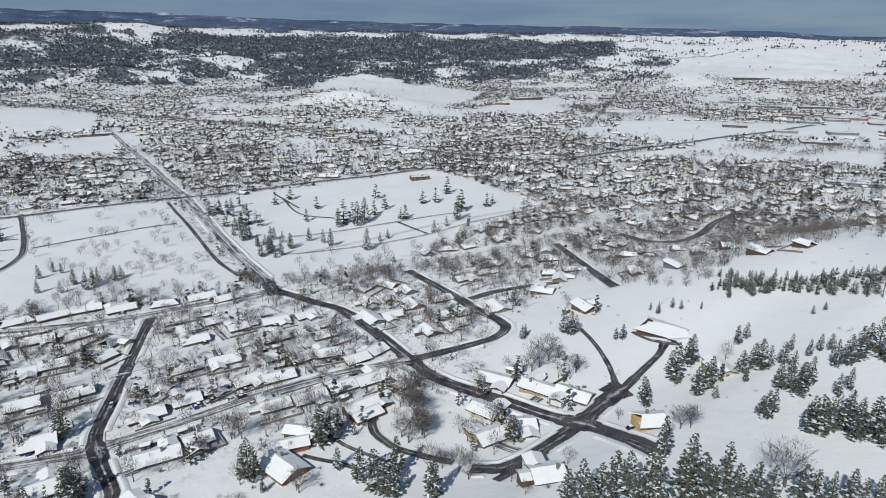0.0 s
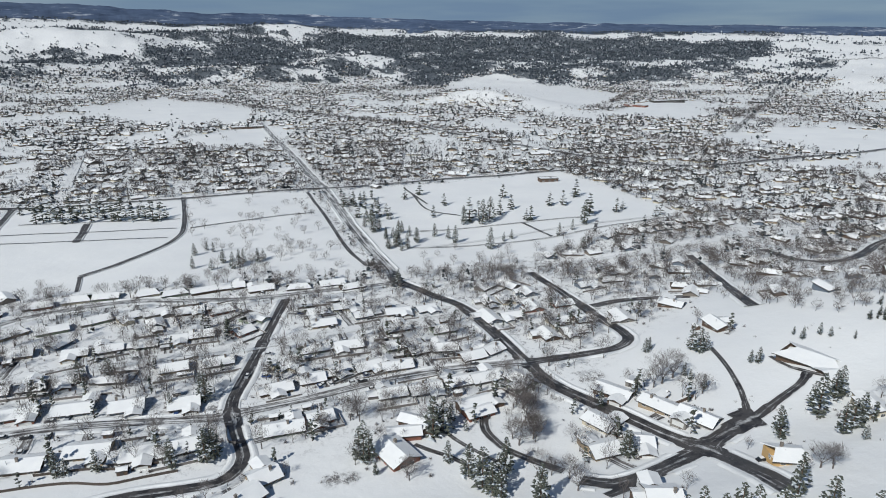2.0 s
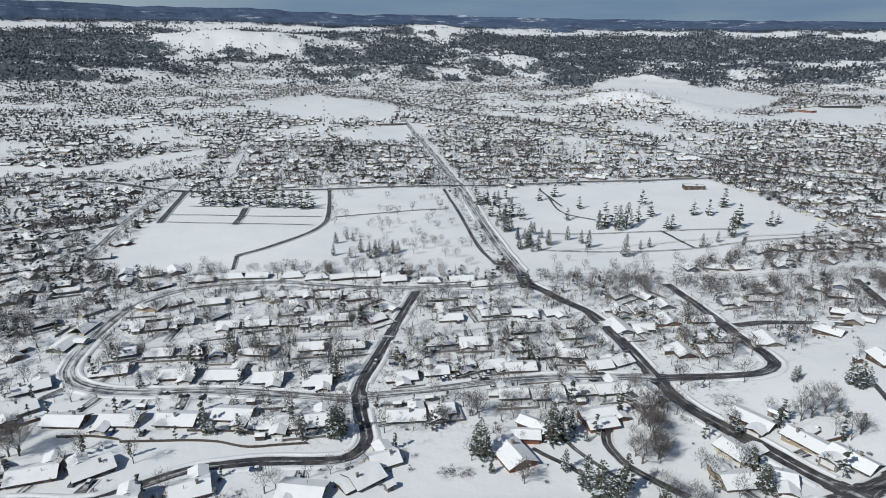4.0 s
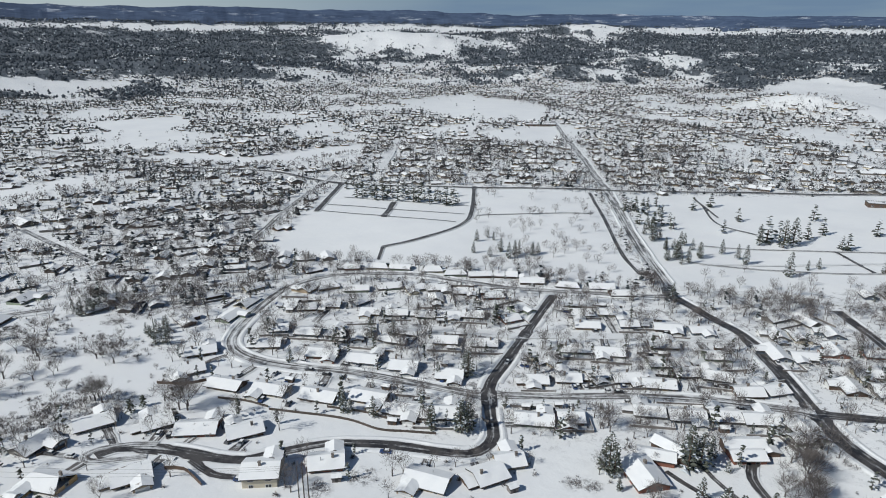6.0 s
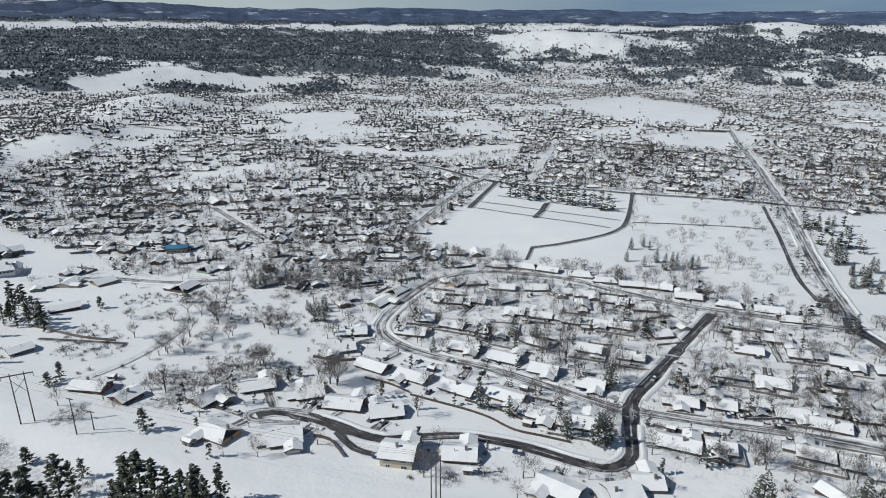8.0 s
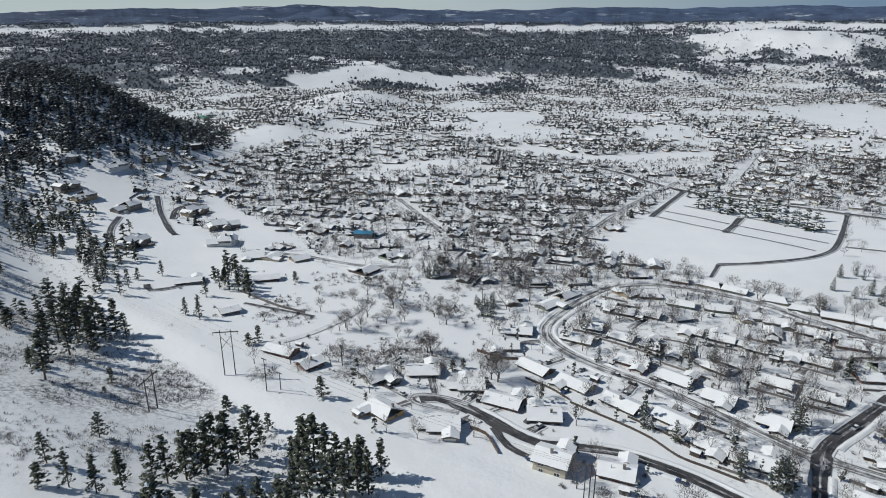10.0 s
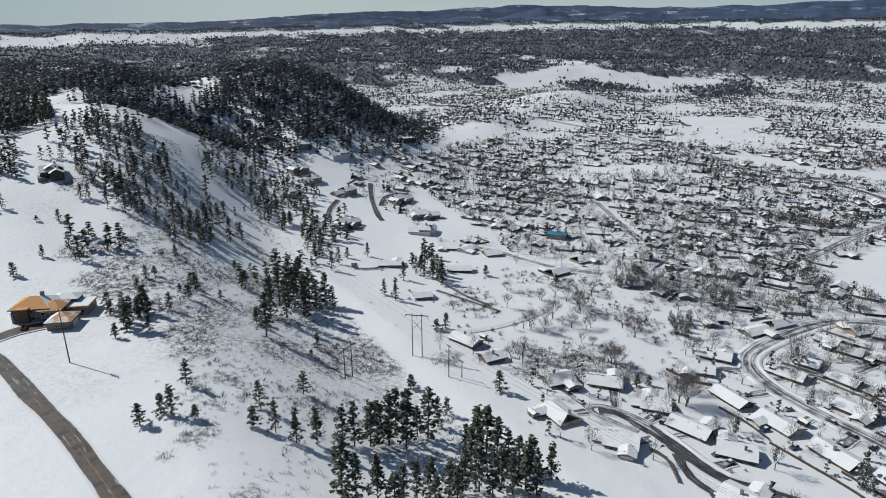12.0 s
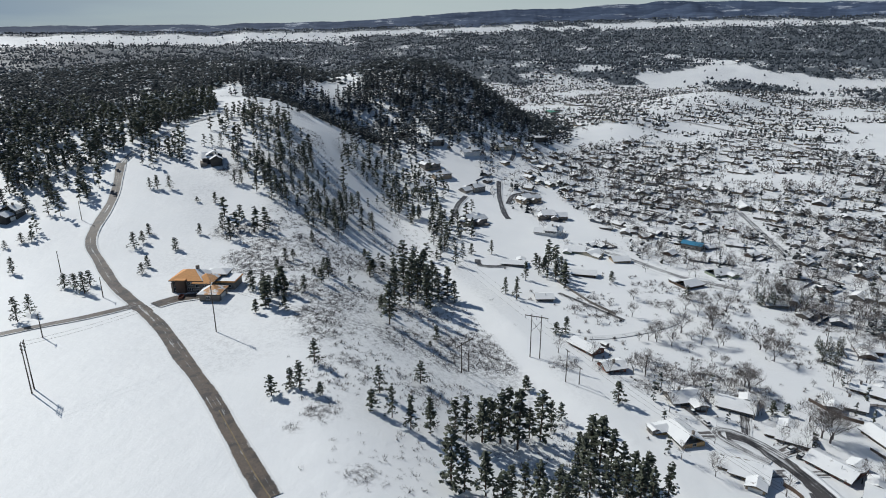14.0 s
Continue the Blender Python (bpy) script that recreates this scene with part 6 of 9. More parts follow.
def house(x, y, heading, L, D, wall="", storeys=1, detail=2, roof="", seed=0, label=""):
    r = random.Random(seed * 7 + 3)
    wall = wall or r.choice(WALLS)
    roof = roof or r.choice(["roof_a", "roof_b", "roof_c", "roof_c", "roof_c"])
    eave, rise = 2.7 * storeys - 0.4, D * r.uniform(0.15, 0.23)
    hip = r.choice([0, 0, 0, 0, 0, 0, D * 0.3])
    what = "two-storey house" if storeys > 1 else "single-storey house"
    ob = thing("house", house_pose(x, y, heading, L, D), label or f"{what} with {WORDS.get(wall, wall)} walls under a snow-covered roof", "house", "houses of the valley streets")
    part("wall", walls(L, D, eave, rise, hip), M[wall], ob)
    v, f, idx = gable_roof(L, D, eave, rise, over=0.85, thick=0.42, hip=hip, seed=seed)
    part("roof", mesh_of("roof", v, f, [M[roof], M["eave"]], idx), None, ob)
    wing = r.random() < (0.7 if detail > 1 else 0.35)
    if wing:
        side, w = r.choice((-1, 1)), 6.2
        wx, depth = side * (L / 2 - w / 2), 5.0
        v, f = walls(depth, w, eave, w * 0.16)
        tv = [(-p[1] + wx, p[0] - D / 2 - depth / 2 + 0.15, p[2]) for p in v]
        part("wall", (tv, f), M[wall], ob)
        v, f, idx = gable_roof(depth + 1, w, eave + 0.12, w * 0.16, over=0.5, seed=seed + 1)
        tv = [(-p[1] + wx, p[0] - D / 2 - depth / 2 + 0.5, p[2]) for p in v]
        part("roof", mesh_of("roof", tv, f, [M[roof], M["eave"]], idx), None, ob)
        if detail > 1:
            fix("garage_door", 4.6, 2.2, wx, -D / 2 - depth + 0.12, 0.1, 0, ob)
    if r.random() < 0.35 and storeys == 1 and L < 13:
        # a lower block at one end: carport, den or sun room
        e, w = r.choice((-1, 1)), r.uniform(4.0, 6.0)
        gabled(ob, w, D * r.uniform(0.55, 0.8), 2.0, 0.7, r.choice((wall, "fence", "umber")), roof, e * (L / 2 + w / 2 - 0.1), r.uniform(-1.2, 1.2), 0, seed + 9, over=0.45)
    if detail > 1:
        n = max(2, int(L // 4.5))
        for sgn in (-1, 1):
            for i in range(n):
                px = (i + 0.5) / n * L - L / 2
                if wing and sgn < 0 and abs(px - wx) < 4:
                    continue
                for st in range(storeys):
                    if sgn < 0 and i == n // 2 and st == 0:
                        fix("door", 1.0, 2.05, px, -D / 2 - 0.01, 0.1, 0, ob)
                    else:
                        fix("window", r.choice((1.4, 1.9)), 1.2, px, sgn * (D / 2 + 0.01), 1.0 + 2.7 * st, 0 if sgn < 0 else 180, ob)
        for sgn in (-1, 1):
            fix("window", 1.4, 1.2, sgn * (L / 2 + 0.01), r.uniform(-1.5, 1.5), 1.0, 90 * sgn, ob)
        if r.random() < 0.6:
            cx = r.uniform(-L / 3, L / 3)
            part("chimney", join(box(cx - .45, cx + .45, -.35 + D * .12, .35 + D * .12, eave, eave + rise + 1.3), box(cx - .55, cx + .55, -.45 + D * .12, .45 + D * .12, eave + rise + 1.3, eave + rise + 1.5)), M["stone"], ob)
        if r.random() < 0.7:
            vx = r.uniform(-L / 3, L / 3)
            part("vent_pipe", tube((vx, D * .2, eave), (vx, D * .2, eave + rise + 0.9), .12, .12, 6), M["steel"], ob)
    return ob


SPECIAL = [(76, 194, "ochre"), (42, 237, "tan"), (-164, 105, "cream"), (-108, 199, "sage"), (-174, 284, "brick"), (-219, 56, "ochre"), (-125, 230, "tan"), (34, 169, "white"), (18, 204, "tan"), (-249, 62, "greige")]  # x, y, walls


def clear_of_streets(x, y, half):
    """Move a plot sideways until the house stands beside the street, not on it."""
    for width, kind, line in COURSES.values():
        if width < 7:
            continue
        d = np.hypot(line[:, 0] - x, line[:, 1] - y)
        i = int(np.argmin(d))
        need = width / 2 + half + 2.0
        if d[i] < need:
            away = np.array([x, y]) - line[i]
            x, y = line[i] + away / (np.linalg.norm(away) + 1e-6) * need
    return float(x), float(y)


PLOTS = []  # centre and radius of every plot taken
for house_no, (hx, hy, hh, hl, hd) in enumerate(HOUSES):
    hd2 = hd if hd < 12 else 11
    face = 180 if rng.random() < 0.5 else 0
    hx0, hy0 = hx, hy
    hx, hy = clear_of_streets(hx, hy, hd2 / 2)
    own = [w for sx, sy, w in SPECIAL if math.hypot(sx - hx0, sy - hy0) < 5]
    if hd == 11 and hx < -480:
        villa(hx, hy, hh + face, max(hl, 20) + 3, 13, ("cream", "greige", "tan", "stone", "white")[house_no % 5], house_no)
        PLOTS.append((hx, hy, 18))
        continue
    house(hx, hy, hh + face, min(15.5, max(hl, hd2 + 1)), hd2, storeys=2 if hd == 12 else 1, detail=2 if math.hypot(hx, hy) < 380 else 1, seed=house_no, wall=own[0] if own else "")
    PLOTS.append((hx, hy, max(hl, hd) * 0.62 + 3))
# the block between the two bends
for house_no, (hx, hy) in enumerate([(-46, 356), (-30, 335), (-18, 352), (-3, 331), (-7, 309), (6, 316), (-23, 378), (0, 361), (-36, 362), (16, 340)]):
    hx, hy = clear_of_streets(float(hx), float(hy), 4.5)
    if min(math.hypot(hx - p[0], hy - p[1]) for p in PLOTS) < 11:
        continue
    house(hx, hy, (-60, 28)[house_no % 2], 11 + house_no % 3, 8.5, seed=900 + house_no, wall=("greige", "slate", "brick", "cream", "umber")[house_no % 5])
    PLOTS.append((hx, hy, 10))
for vx, vy, vh in ((-435, -252, 30), (-319, -326, 10), (-402, -401, 20)):
    villa(vx, vy, vh, 21, 11, "eave", int(-vx))
    PLOTS.append((vx, vy, 18))


def estate_house():
    """A long low brick house: gabled blocks stepping back one behind the other."""
    ob = thing("estate_house", house_pose(-58, 190, -41, 16, 12), "long low brown brick house of stepped gables under deep snow", "house")
    gabled(ob, 15.5, 11.5, 2.9, 2.2, "brick", "roof_c", 0, 0, 0, 41, over=0.8)
    gabled(ob, 13, 7.0, 2.6, 1.5, "brick", "roof_c", -9.5, 10.0, 62, 42, over=0.7)
    gabled(ob, 11, 6.5, 2.9, 1.5, "umber", "roof_c", -13.5, 17.5, 30, 43, over=0.7)
    gabled(ob, 8.5, 6.5, 2.5, 1.2, "umber", "roof_a", -8.0, 20.0, -30, 44, over=0.6)
    for i in range(3):
        fix("window", 1.9, 1.2, -4.5 + 4.2 * i, -5.78, 1.0, 0, ob)
    for i in range(2):
        fix("window", 1.4, 1.2, 7.78, -2.2 + 4.4 * i, 1.0, 90, ob)
    part("chimney", box(-3.2, -2.1, 1.0, 2.0, 3.6, 6.3), M["stone"], ob)
    PLOTS.append((-58, 190, 14))
    PLOTS.append((-62, 209, 12))


def hillside_house():
    """A dark brown house of two offset gables above a wet forecourt."""
    ob = thing("brown_house", house_pose(-32, 229, 38, 16, 10), "dark brown house with two offset snow-covered gables and a wet court", "house")
    gabled(ob, 15, 6.5, 3.3, 1.3, "umber", "roof_c", -1.0, 3.2, 0, 51, over=0.8)
    gabled(ob, 12, 7.5, 2.8, 1.3, "brick", "roof_c", -2.5, -3.2, 0, 52, over=0.8)
    gabled(ob, 6, 6.5, 2.4, 0.9, "umber", "roof_a", 7.5, 0.5, 90, 53, over=0.6)
    for i in range(3):
        fix("window", 1.4, 1.2, -6.6 + 3.4 * i, -6.98, 1.0, 0, ob)
    part("deck", box(-9.5, -8.6, -6.5, 2.0, -1.5, 0.3), M["fence"], ob)
    PLOTS.append((-32, 229, 13))


estate_house()
hillside_house()
NEAR_PLOTS = len(PLOTS)


EDGE = [(93, 486), (243, 552), (321, 534), (401, 542), (241, 323), (197, 334), (162, 332), (136, 305), (103, 357), (90, 413)]  # houses at the foot of the eastern hill


def street_rows(limit):
    """Plots in rows along streets of their own, over the rest of the built-up valley."""
    out = []
    for heading, az0, az1, seed in ((28, -45, 46, 1), (62, 46, 110, 2)):
        g = np.random.default_rng(seed)
        u, v = np.meshgrid(np.arange(-3000, 3000, 17.0), np.arange(-160, 3200, 25.0))
        row = np.round(v / 25.0).astype(int)
        v = v + np.where(row % 2 == 0, 5.0, -5.0) + 5.0 * np.sin(u / 130.0) * np.sin(v / 210.0 + 1)
        wild = smooth(500, 1200, np.hypot(u, v))
        u, v = u + g.uniform(-3, 3, u.shape) * (1 + 3 * wild) + 60 * np.sin(v / 300.0), v + g.uniform(-2.2, 2.2, v.shape) * (1 + 4 * wild)
        a = radians(heading)
        x, y = u * np.cos(a) - v * np.sin(a), u * np.sin(a) + v * np.cos(a)
        d, az = np.hypot(x, y), np.degrees(np.arctan2(-x, y))
        keep = (az >= az0) & (az < az1) & (d > 200) & (d < limit) & (g.uniform(0, 1, x.shape) < np.maximum(town(x, y), 0.4 * inside(EDGE, x, y)) * np.where(d > 1500, 0.42, 0.74))
        x, y, d = x[keep], y[keep], d[keep]
        turn = heading + g.normal(0, 20, x.shape) + 30 * waves(x, y, 500, 62) + np.where(g.uniform(0, 1, x.shape) < 0.42, 90, 0)
        ok = np.ones(x.shape, bool)
        for width, kind, line in COURSES.values():
            ok &= line_distance(line[::3] if len(line) > 8 else line, x, y) > width / 2 + 8.5
        for px, py, pr in PLOTS[:NEAR_PLOTS]:
            ok &= np.hypot(x - px, y - py) > pr + 6
        out += list(zip(x[ok], y[ok], turn[ok], g.uniform(8.5, 13.5, ok.sum()), g.uniform(6.5, 8.8, ok.sum())))
    return sorted(out, key=lambda p: math.hypot(p[0], p[1]))


ROWS_OF_PLOTS = street_rows(3100)
AUTO_HOUSES = 165
for house_no, (hx, hy, hh, hl, hd) in enumerate(ROWS_OF_PLOTS[:AUTO_HOUSES]):
    house(hx, hy, hh, hl, hd, detail=1, seed=500 + house_no, wall=("greige", "umber", "slate", "stone", "umber", "slate", "greige", "umber", "stone")[house_no % 9])
    PLOTS.append((hx, hy, 10))


def far_houses(plots):
    """The rest of the town in one mesh: walls and snow-covered gables."""
    by_wall = [M[k] for k in ("greige", "umber", "stone", "tan", "cream")] + [M["roof_c"], M["eave"]]
    v, f, idx = [], [], []
    g = random.Random(8)
    zs = land(np.array([p[0] for p in plots]), np.array([p[1] for p in plots]))
    for (x, y, turn, L, D), z in zip(plots, zs):
        if g.random() < 0.06:
            L, D = L * 2.2, D * 1.7
        c, s, h, rise = math.cos(radians(turn)), math.sin(radians(turn)), 1.8, D * 0.2
        wv, wf = walls(L, D, h, rise, foot=-1)
        k = len(v)
        v += [(x + c * a - s * b, y + s * a + c * b, z + t) for a, b, t in wv]
        f += [tuple(i + k for i in q) for q in wf]
        idx += [g.randrange(5)] * len(wf)
        k, a, b = len(v), L / 2 + 0.6, D / 2 + 0.6
        rv = [(-a, -b, h - .1), (a, -b, h - .1), (a, 0, h + rise + .4), (-a, 0, h + rise + .4), (a, b, h - .1), (-a, b, h - .1), (-a, -b, h + .3), (a, -b, h + .3), (a, b, h + .3), (-a, b, h + .3)]
        v += [(x + c * p - s * q, y + s * p + c * q, z + t) for p, q, t in rv]
        f += [(k + 6, k + 7, k + 2, k + 3), (k + 3, k + 2, k + 8, k + 9), (k, k + 1, k + 7, k + 6), (k + 4, k + 5, k + 9, k + 8), (k + 7, k + 1, k + 4, k + 8, k + 2), (k + 6, k + 3, k + 9, k + 5, k)]
        idx += [5, 5, 6, 6, 6, 6]
    tagged(new("distant_houses", mesh_of("distant_houses", v, f, by_wall, idx)), "many far houses with snow-covered roofs across the valley town", "houses", kind="stuff")


far_houses(ROWS_OF_PLOTS[AUTO_HOUSES:])


def fence_lines(plots):
    """Board fences behind the gardens: dark boards with a cap of snow."""
    v, f, idx = [], [], []
    g = random.Random(9)
    for x, y, turn, L, D in plots:
        if g.random() < (0.25 if math.hypot(x, y) < 420 else 0.68):
            continue
        c, s = math.cos(radians(turn)), math.sin(radians(turn))
        back, wide = g.choice((-1, 1)) * (D / 2 + g.uniform(5, 8)), L / 2 + 3
        runs = [((-wide, back), (wide, back))] + ([((wide, back), (wide, 0))] if g.random() < 0.5 else [])
        for (a0, b0), (a1, b1) in runs:
            n = 3
            ts = [i / n for i in range(n + 1)]
            pts = [(x + c * (a0 + (a1 - a0) * t) - s * (b0 + (b1 - b0) * t), y + s * (a0 + (a1 - a0) * t) + c * (b0 + (b1 - b0) * t)) for t in ts]
            zs = land(np.array([p[0] for p in pts]), np.array([p[1] for p in pts]))
            dx, dy = pts[1][0] - pts[0][0], pts[1][1] - pts[0][1]
            q = math.hypot(dx, dy)
            nx, ny = -dy / q * 0.08, dx / q * 0.08
            k = len(v)
            for (px, py), z in zip(pts, zs):
                v += [(px - nx, py - ny, z - .2), (px + nx, py + ny, z - .2), (px - nx, py - ny, z + 1.2), (px + nx, py + ny, z + 1.2), (px, py, z + 1.32)]
            for i in range(n):
                o, e = k + 5 * i, k + 5 * i + 5
                f += [(o, e, e + 2, o + 2), (e + 1, o + 1, o + 3, e + 3), (o + 2, e + 2, e + 4, o + 4), (e + 3, o + 3, o + 4, e + 4)]
                idx += [0, 0, 1, 1]
    tagged(new("garden_fences", mesh_of("garden_fences", v, f, [M["fence"], M["bank"]], idx)), "weathered board fences round the gardens, capped with snow", "fence", kind="stuff")


fence_lines([p for p in ROWS_OF_PLOTS if math.hypot(p[0], p[1]) < 900] + [p for p in HOUSES if math.hypot(p[0], p[1]) < 380 and float(town(np.array(float(p[0])), np.array(float(p[1])))) > 0.5 and p[1] > 130])



def garden_fence(line, h, kind):
    """Panels of boards between posts along a garden's edge, a little snow on the rail."""
    c = course(line, 2.6)
    mid = c[len(c) // 2]
    ob = thing("garden_fence", ground_pose(*mid), "dark board fence along a garden, its foot in the snow", "fence", "fences of the near gardens")
    base = float(land(*mid))
    zs = land(c[:, 0], c[:, 1]) - base
    for (ax, ay), (bx, by), za, zb in zip(c[:-1] - mid, c[1:] - mid, zs[:-1], zs[1:]):
        q = math.hypot(bx - ax, by - ay) + 1e-6
        nx, ny = -(by - ay) / q * .06, (bx - ax) / q * .06
        v = [(ax - nx, ay - ny, za - .3), (bx - nx, by - ny, zb - .3), (bx + nx, by + ny, zb - .3), (ax + nx, ay + ny, za - .3), (ax - nx, ay - ny, za + h), (bx - nx, by - ny, zb + h), (bx + nx, by + ny, zb + h), (ax + nx, ay + ny, za + h)]
        part("panel", (v, [(3, 2, 1, 0), (4, 5, 6, 7), (0, 1, 5, 4), (1, 2, 6, 5), (2, 3, 7, 6), (3, 0, 4, 7)]), M[kind], ob)
        part("post", box(ax - .09, ax + .09, ay - .09, ay + .09, za - .4, za + h + .12), M["pole"], ob)


FENCES = [[(-202, 136), (-190, 142), (-178, 148), (-167, 152), (-154, 154), (-144, 160), (-134, 166)], [(-133, 197), (-125, 186), (-119, 188)], [(-196, 86), (-190, 90), (-177, 89)], [(-107, 252), (-100, 256), (-90, 265)], [(-192, 239), (-181, 252)], [(-138, 244), (-138, 254)], [(-184, 153), (-168, 160), (-155, 163), (-144, 169)], [(25, 243), (31, 248), (36, 263)], [(48, 239), (56, 245)], [(-255, 72), (-240, 70), (-241, 60)], [(-383, 9), (-353, 27), (-336, 42)], [(-262, 118), (-251, 126), (-247, 134)], [(-228, 128), (-216, 134), (-204, 137)]]
for fence_no, fence_line in enumerate(FENCES):
    garden_fence(fence_line, 1.5 if fence_no % 3 else 1.1, ("pole", "fence", "umber")[fence_no % 3])

# ---- driveways, sheds ----
DRIVES = []  # street end and house end of every driveway
for hx, hy, hh, hl, hd in HOUSES:
    if math.hypot(hx, hy) > 400:
        continue
    best, gap = None, 34.0
    for width, kind, line in COURSES.values():
        if width < 6 or kind == "muddy":
            continue
        i = int(np.argmin(np.hypot(line[:, 0] - hx, line[:, 1] - hy)))
        away = float(np.hypot(line[i, 0] - hx, line[i, 1] - hy))
        if away < gap:
            best, gap = (line[i], width), away
    if best is None:
        continue
    to = np.array([hx, hy]) - best[0]
    to /= np.linalg.norm(to) + 1e-6
    along = np.array([-to[1], to[0]]) * rng.uniform(-4.5, 4.5)
    a, b = best[0] + to * (best[1] / 2 - 0.6) + along, np.array([hx, hy]) - to * 4.5 + along
    if float((b - a) @ to) < 3.5:
        continue
    DRIVES.append((a, b))
    n = max(3, int(np.linalg.norm(b - a) / 2.5))
    line = np.linspace(a, b, n)
    w = rng.uniform(2.0, 3.0)
    side = np.array([-to[1], to[0]])
    grid = line[:, None] + side * (np.array([-w, -w / 3, w / 3, w])[None, :, None]) * (1 + 0.12 * np.sin(np.arange(n) * 1.9 + hx))[:, None, None]
    z = land(grid[..., 0], grid[..., 1]) + 0.10 + 0.0004 * math.hypot(hx, hy)
    faces = [(i * 4 + j, i * 4 + j + 1, i * 4 + j + 5, i * 4 + j + 4) for i in range(n - 1) for j in range(3)]
    me = mesh_of("driveway", np.concatenate([grid, z[..., None]], -1).reshape(-1, 3), [q[::-1] for q in faces], [M["drive"]])
    uv = me.uv_layers.new(name="UVMap")
    for lp in me.loops:
        uv.data[lp.index].uv = ((0.02, 0.33, 0.67, 0.98)[lp.vertex_index % 4], lp.vertex_index // 4 * 2.5 + hx)
    tagged(new("driveway", me), "driveway shovelled down to wet concrete between snow", "driveway", kind="structure")


def shed(x, y, turn, k):
    ob = thing("garden_shed", ground_pose(x, y, turn, 0.1), "small board shed with snow on its roof in a garden", "shed", "garden sheds")
    gabled(ob, 3.2 + 0.4 * k, 2.6, 2.0, 0.6, ("fence", "umber", "greige")[k], "roof_c", 0, 0, 0, k, over=0.3)
    fix("door", 1.0, 1.8, 0, -1.32, 0.1, 0, ob)
    return ob


made_sheds = {}
for hx, hy, hh, hl, hd in HOUSES[:118]:
    if rng.random() < 0.5 or math.hypot(hx, hy) > 380:
        continue
    a = radians(hh + rng.choice((70, 110, 250, 290)))
    sx, sy = hx + math.cos(a) * (hd / 2 + 6), hy + math.sin(a) * (hd / 2 + 6)
    if min(math.hypot(sx - p[0], sy - p[1]) - p[2] + 3 for p in PLOTS if (p[0], p[1]) != (hx, hy)) < 2 or min(float(line_distance(c[2], np.array(sx), np.array(sy))) - c[0] / 2 for c in COURSES.values()) < 3:
        continue
    k = rng.randrange(3)
    if k in made_sheds:
        copy_thing(made_sheds[k], ground_pose(sx, sy, hh, 0.1))
    else:
        made_sheds[k] = shed(sx, sy, hh, k)

# ---- trees ----
def clump(r, centre, size, flat=0.7):
    """A ragged tuft of needles: a spiky six-pointed lump."""
    v = []
    for ax in ((1, 0, 0), (-0.5, 0.87, 0), (-0.5, -0.87, 0)):
        v.append([centre[i] + size * (ax[i] * r.uniform(0.65, 1.3) + r.uniform(-.25, .25)) * (1, 1, flat)[i] for i in range(3)])
    v.append([centre[0] + r.uniform(-.3, .3) * size, centre[1] + r.uniform(-.3, .3) * size, centre[2] + size * flat * r.uniform(0.5, 1.0)])
    v.append([centre[0] + r.uniform(-.3, .3) * size, centre[1] + r.uniform(-.3, .3) * size, centre[2] - size * flat * r.uniform(0.3, 0.7)])
    return v, [(0, 1, 3), (1, 2, 3), (2, 0, 3), (1, 0, 4), (2, 1, 4), (0, 2, 4)]


def conifer(seed, tufts, radius, bare, shape, size, droop=0.0):
    """Trunk and crown of a conifer one metre tall (scaled up where it stands)."""
    r = random.Random(seed)
    lean = (r.uniform(-.02, .02), r.uniform(-.02, .02))
    shapes = []
    for i in range(tufts):
        t = bare + (1 - bare) * ((i + r.random()) / tufts)
        u = (t - bare) / (1 - bare)
        rad = radius * (max(0.02, 1 - u) ** shape) * (0.55 + 0.45 * min(1, u * 4 + .35)) * r.uniform(0.35, 1.08)
        a = i * 2.39996 + r.uniform(-.5, .5)
        s = size * (1.15 - 0.65 * u) * r.uniform(0.7, 1.25)
        shapes.append(clump(r, (rad * math.cos(a) + lean[0] * t, rad * math.sin(a) + lean[1] * t, t - droop * rad - s * 0.2), s))
    trunk = [tube((0, 0, -0.05), (lean[0] * .5, lean[1] * .5, 0.5), .017, .012, 6), tube((lean[0] * .5, lean[1] * .5, 0.5), (lean[0], lean[1], 0.95), .012, .003, 5)]
    for i in range(7):
        t, a = r.uniform(max(.12, bare - .15), 0.75), r.uniform(0, 6.28)
        q = radius * 0.75 * (1 - t)
        trunk.append(tube((lean[0] * t, lean[1] * t, t), (q * math.cos(a), q * math.sin(a), t + .03), .005, .002, 3))
    return join(*trunk), join(*shapes)


def twig_haze(r, n, spread, low, high, width, reach):
    """Fine twigs filling a rounded, uneven crown, all pointing outwards and up."""
    out, lobes = [], [(r.uniform(-.35, .35) * spread, r.uniform(-.35, .35) * spread, r.uniform(.35, .7), r.uniform(.5, .8)) for _ in range(6)]
    for i in range(n):
        lx, ly, lz, lr = lobes[i % 6]
        a, e, q = r.uniform(0, 6.283), r.uniform(-.5, 1.5), r.random() ** .45
        d = Vector((math.cos(a) * math.cos(e), math.sin(a) * math.cos(e), math.sin(e)))
        p = Vector((lx, ly, low + (high - low) * lz)) + Vector((d.x * spread, d.y * spread, d.z * (high - low) * .6)) * q * lr
        p.z = max(p.z, low * .8)
        w = (d + Vector((r.uniform(-.6, .6), r.uniform(-.6, .6), r.uniform(.1, .9)))).normalized() * reach * r.uniform(.6, 1.2)
        s = Vector((-w.y, w.x, 0)).normalized() * width * r.uniform(.7, 1.3)
        out.append(([p - s, p + s, p + w], [(0, 1, 2)]))
    return out


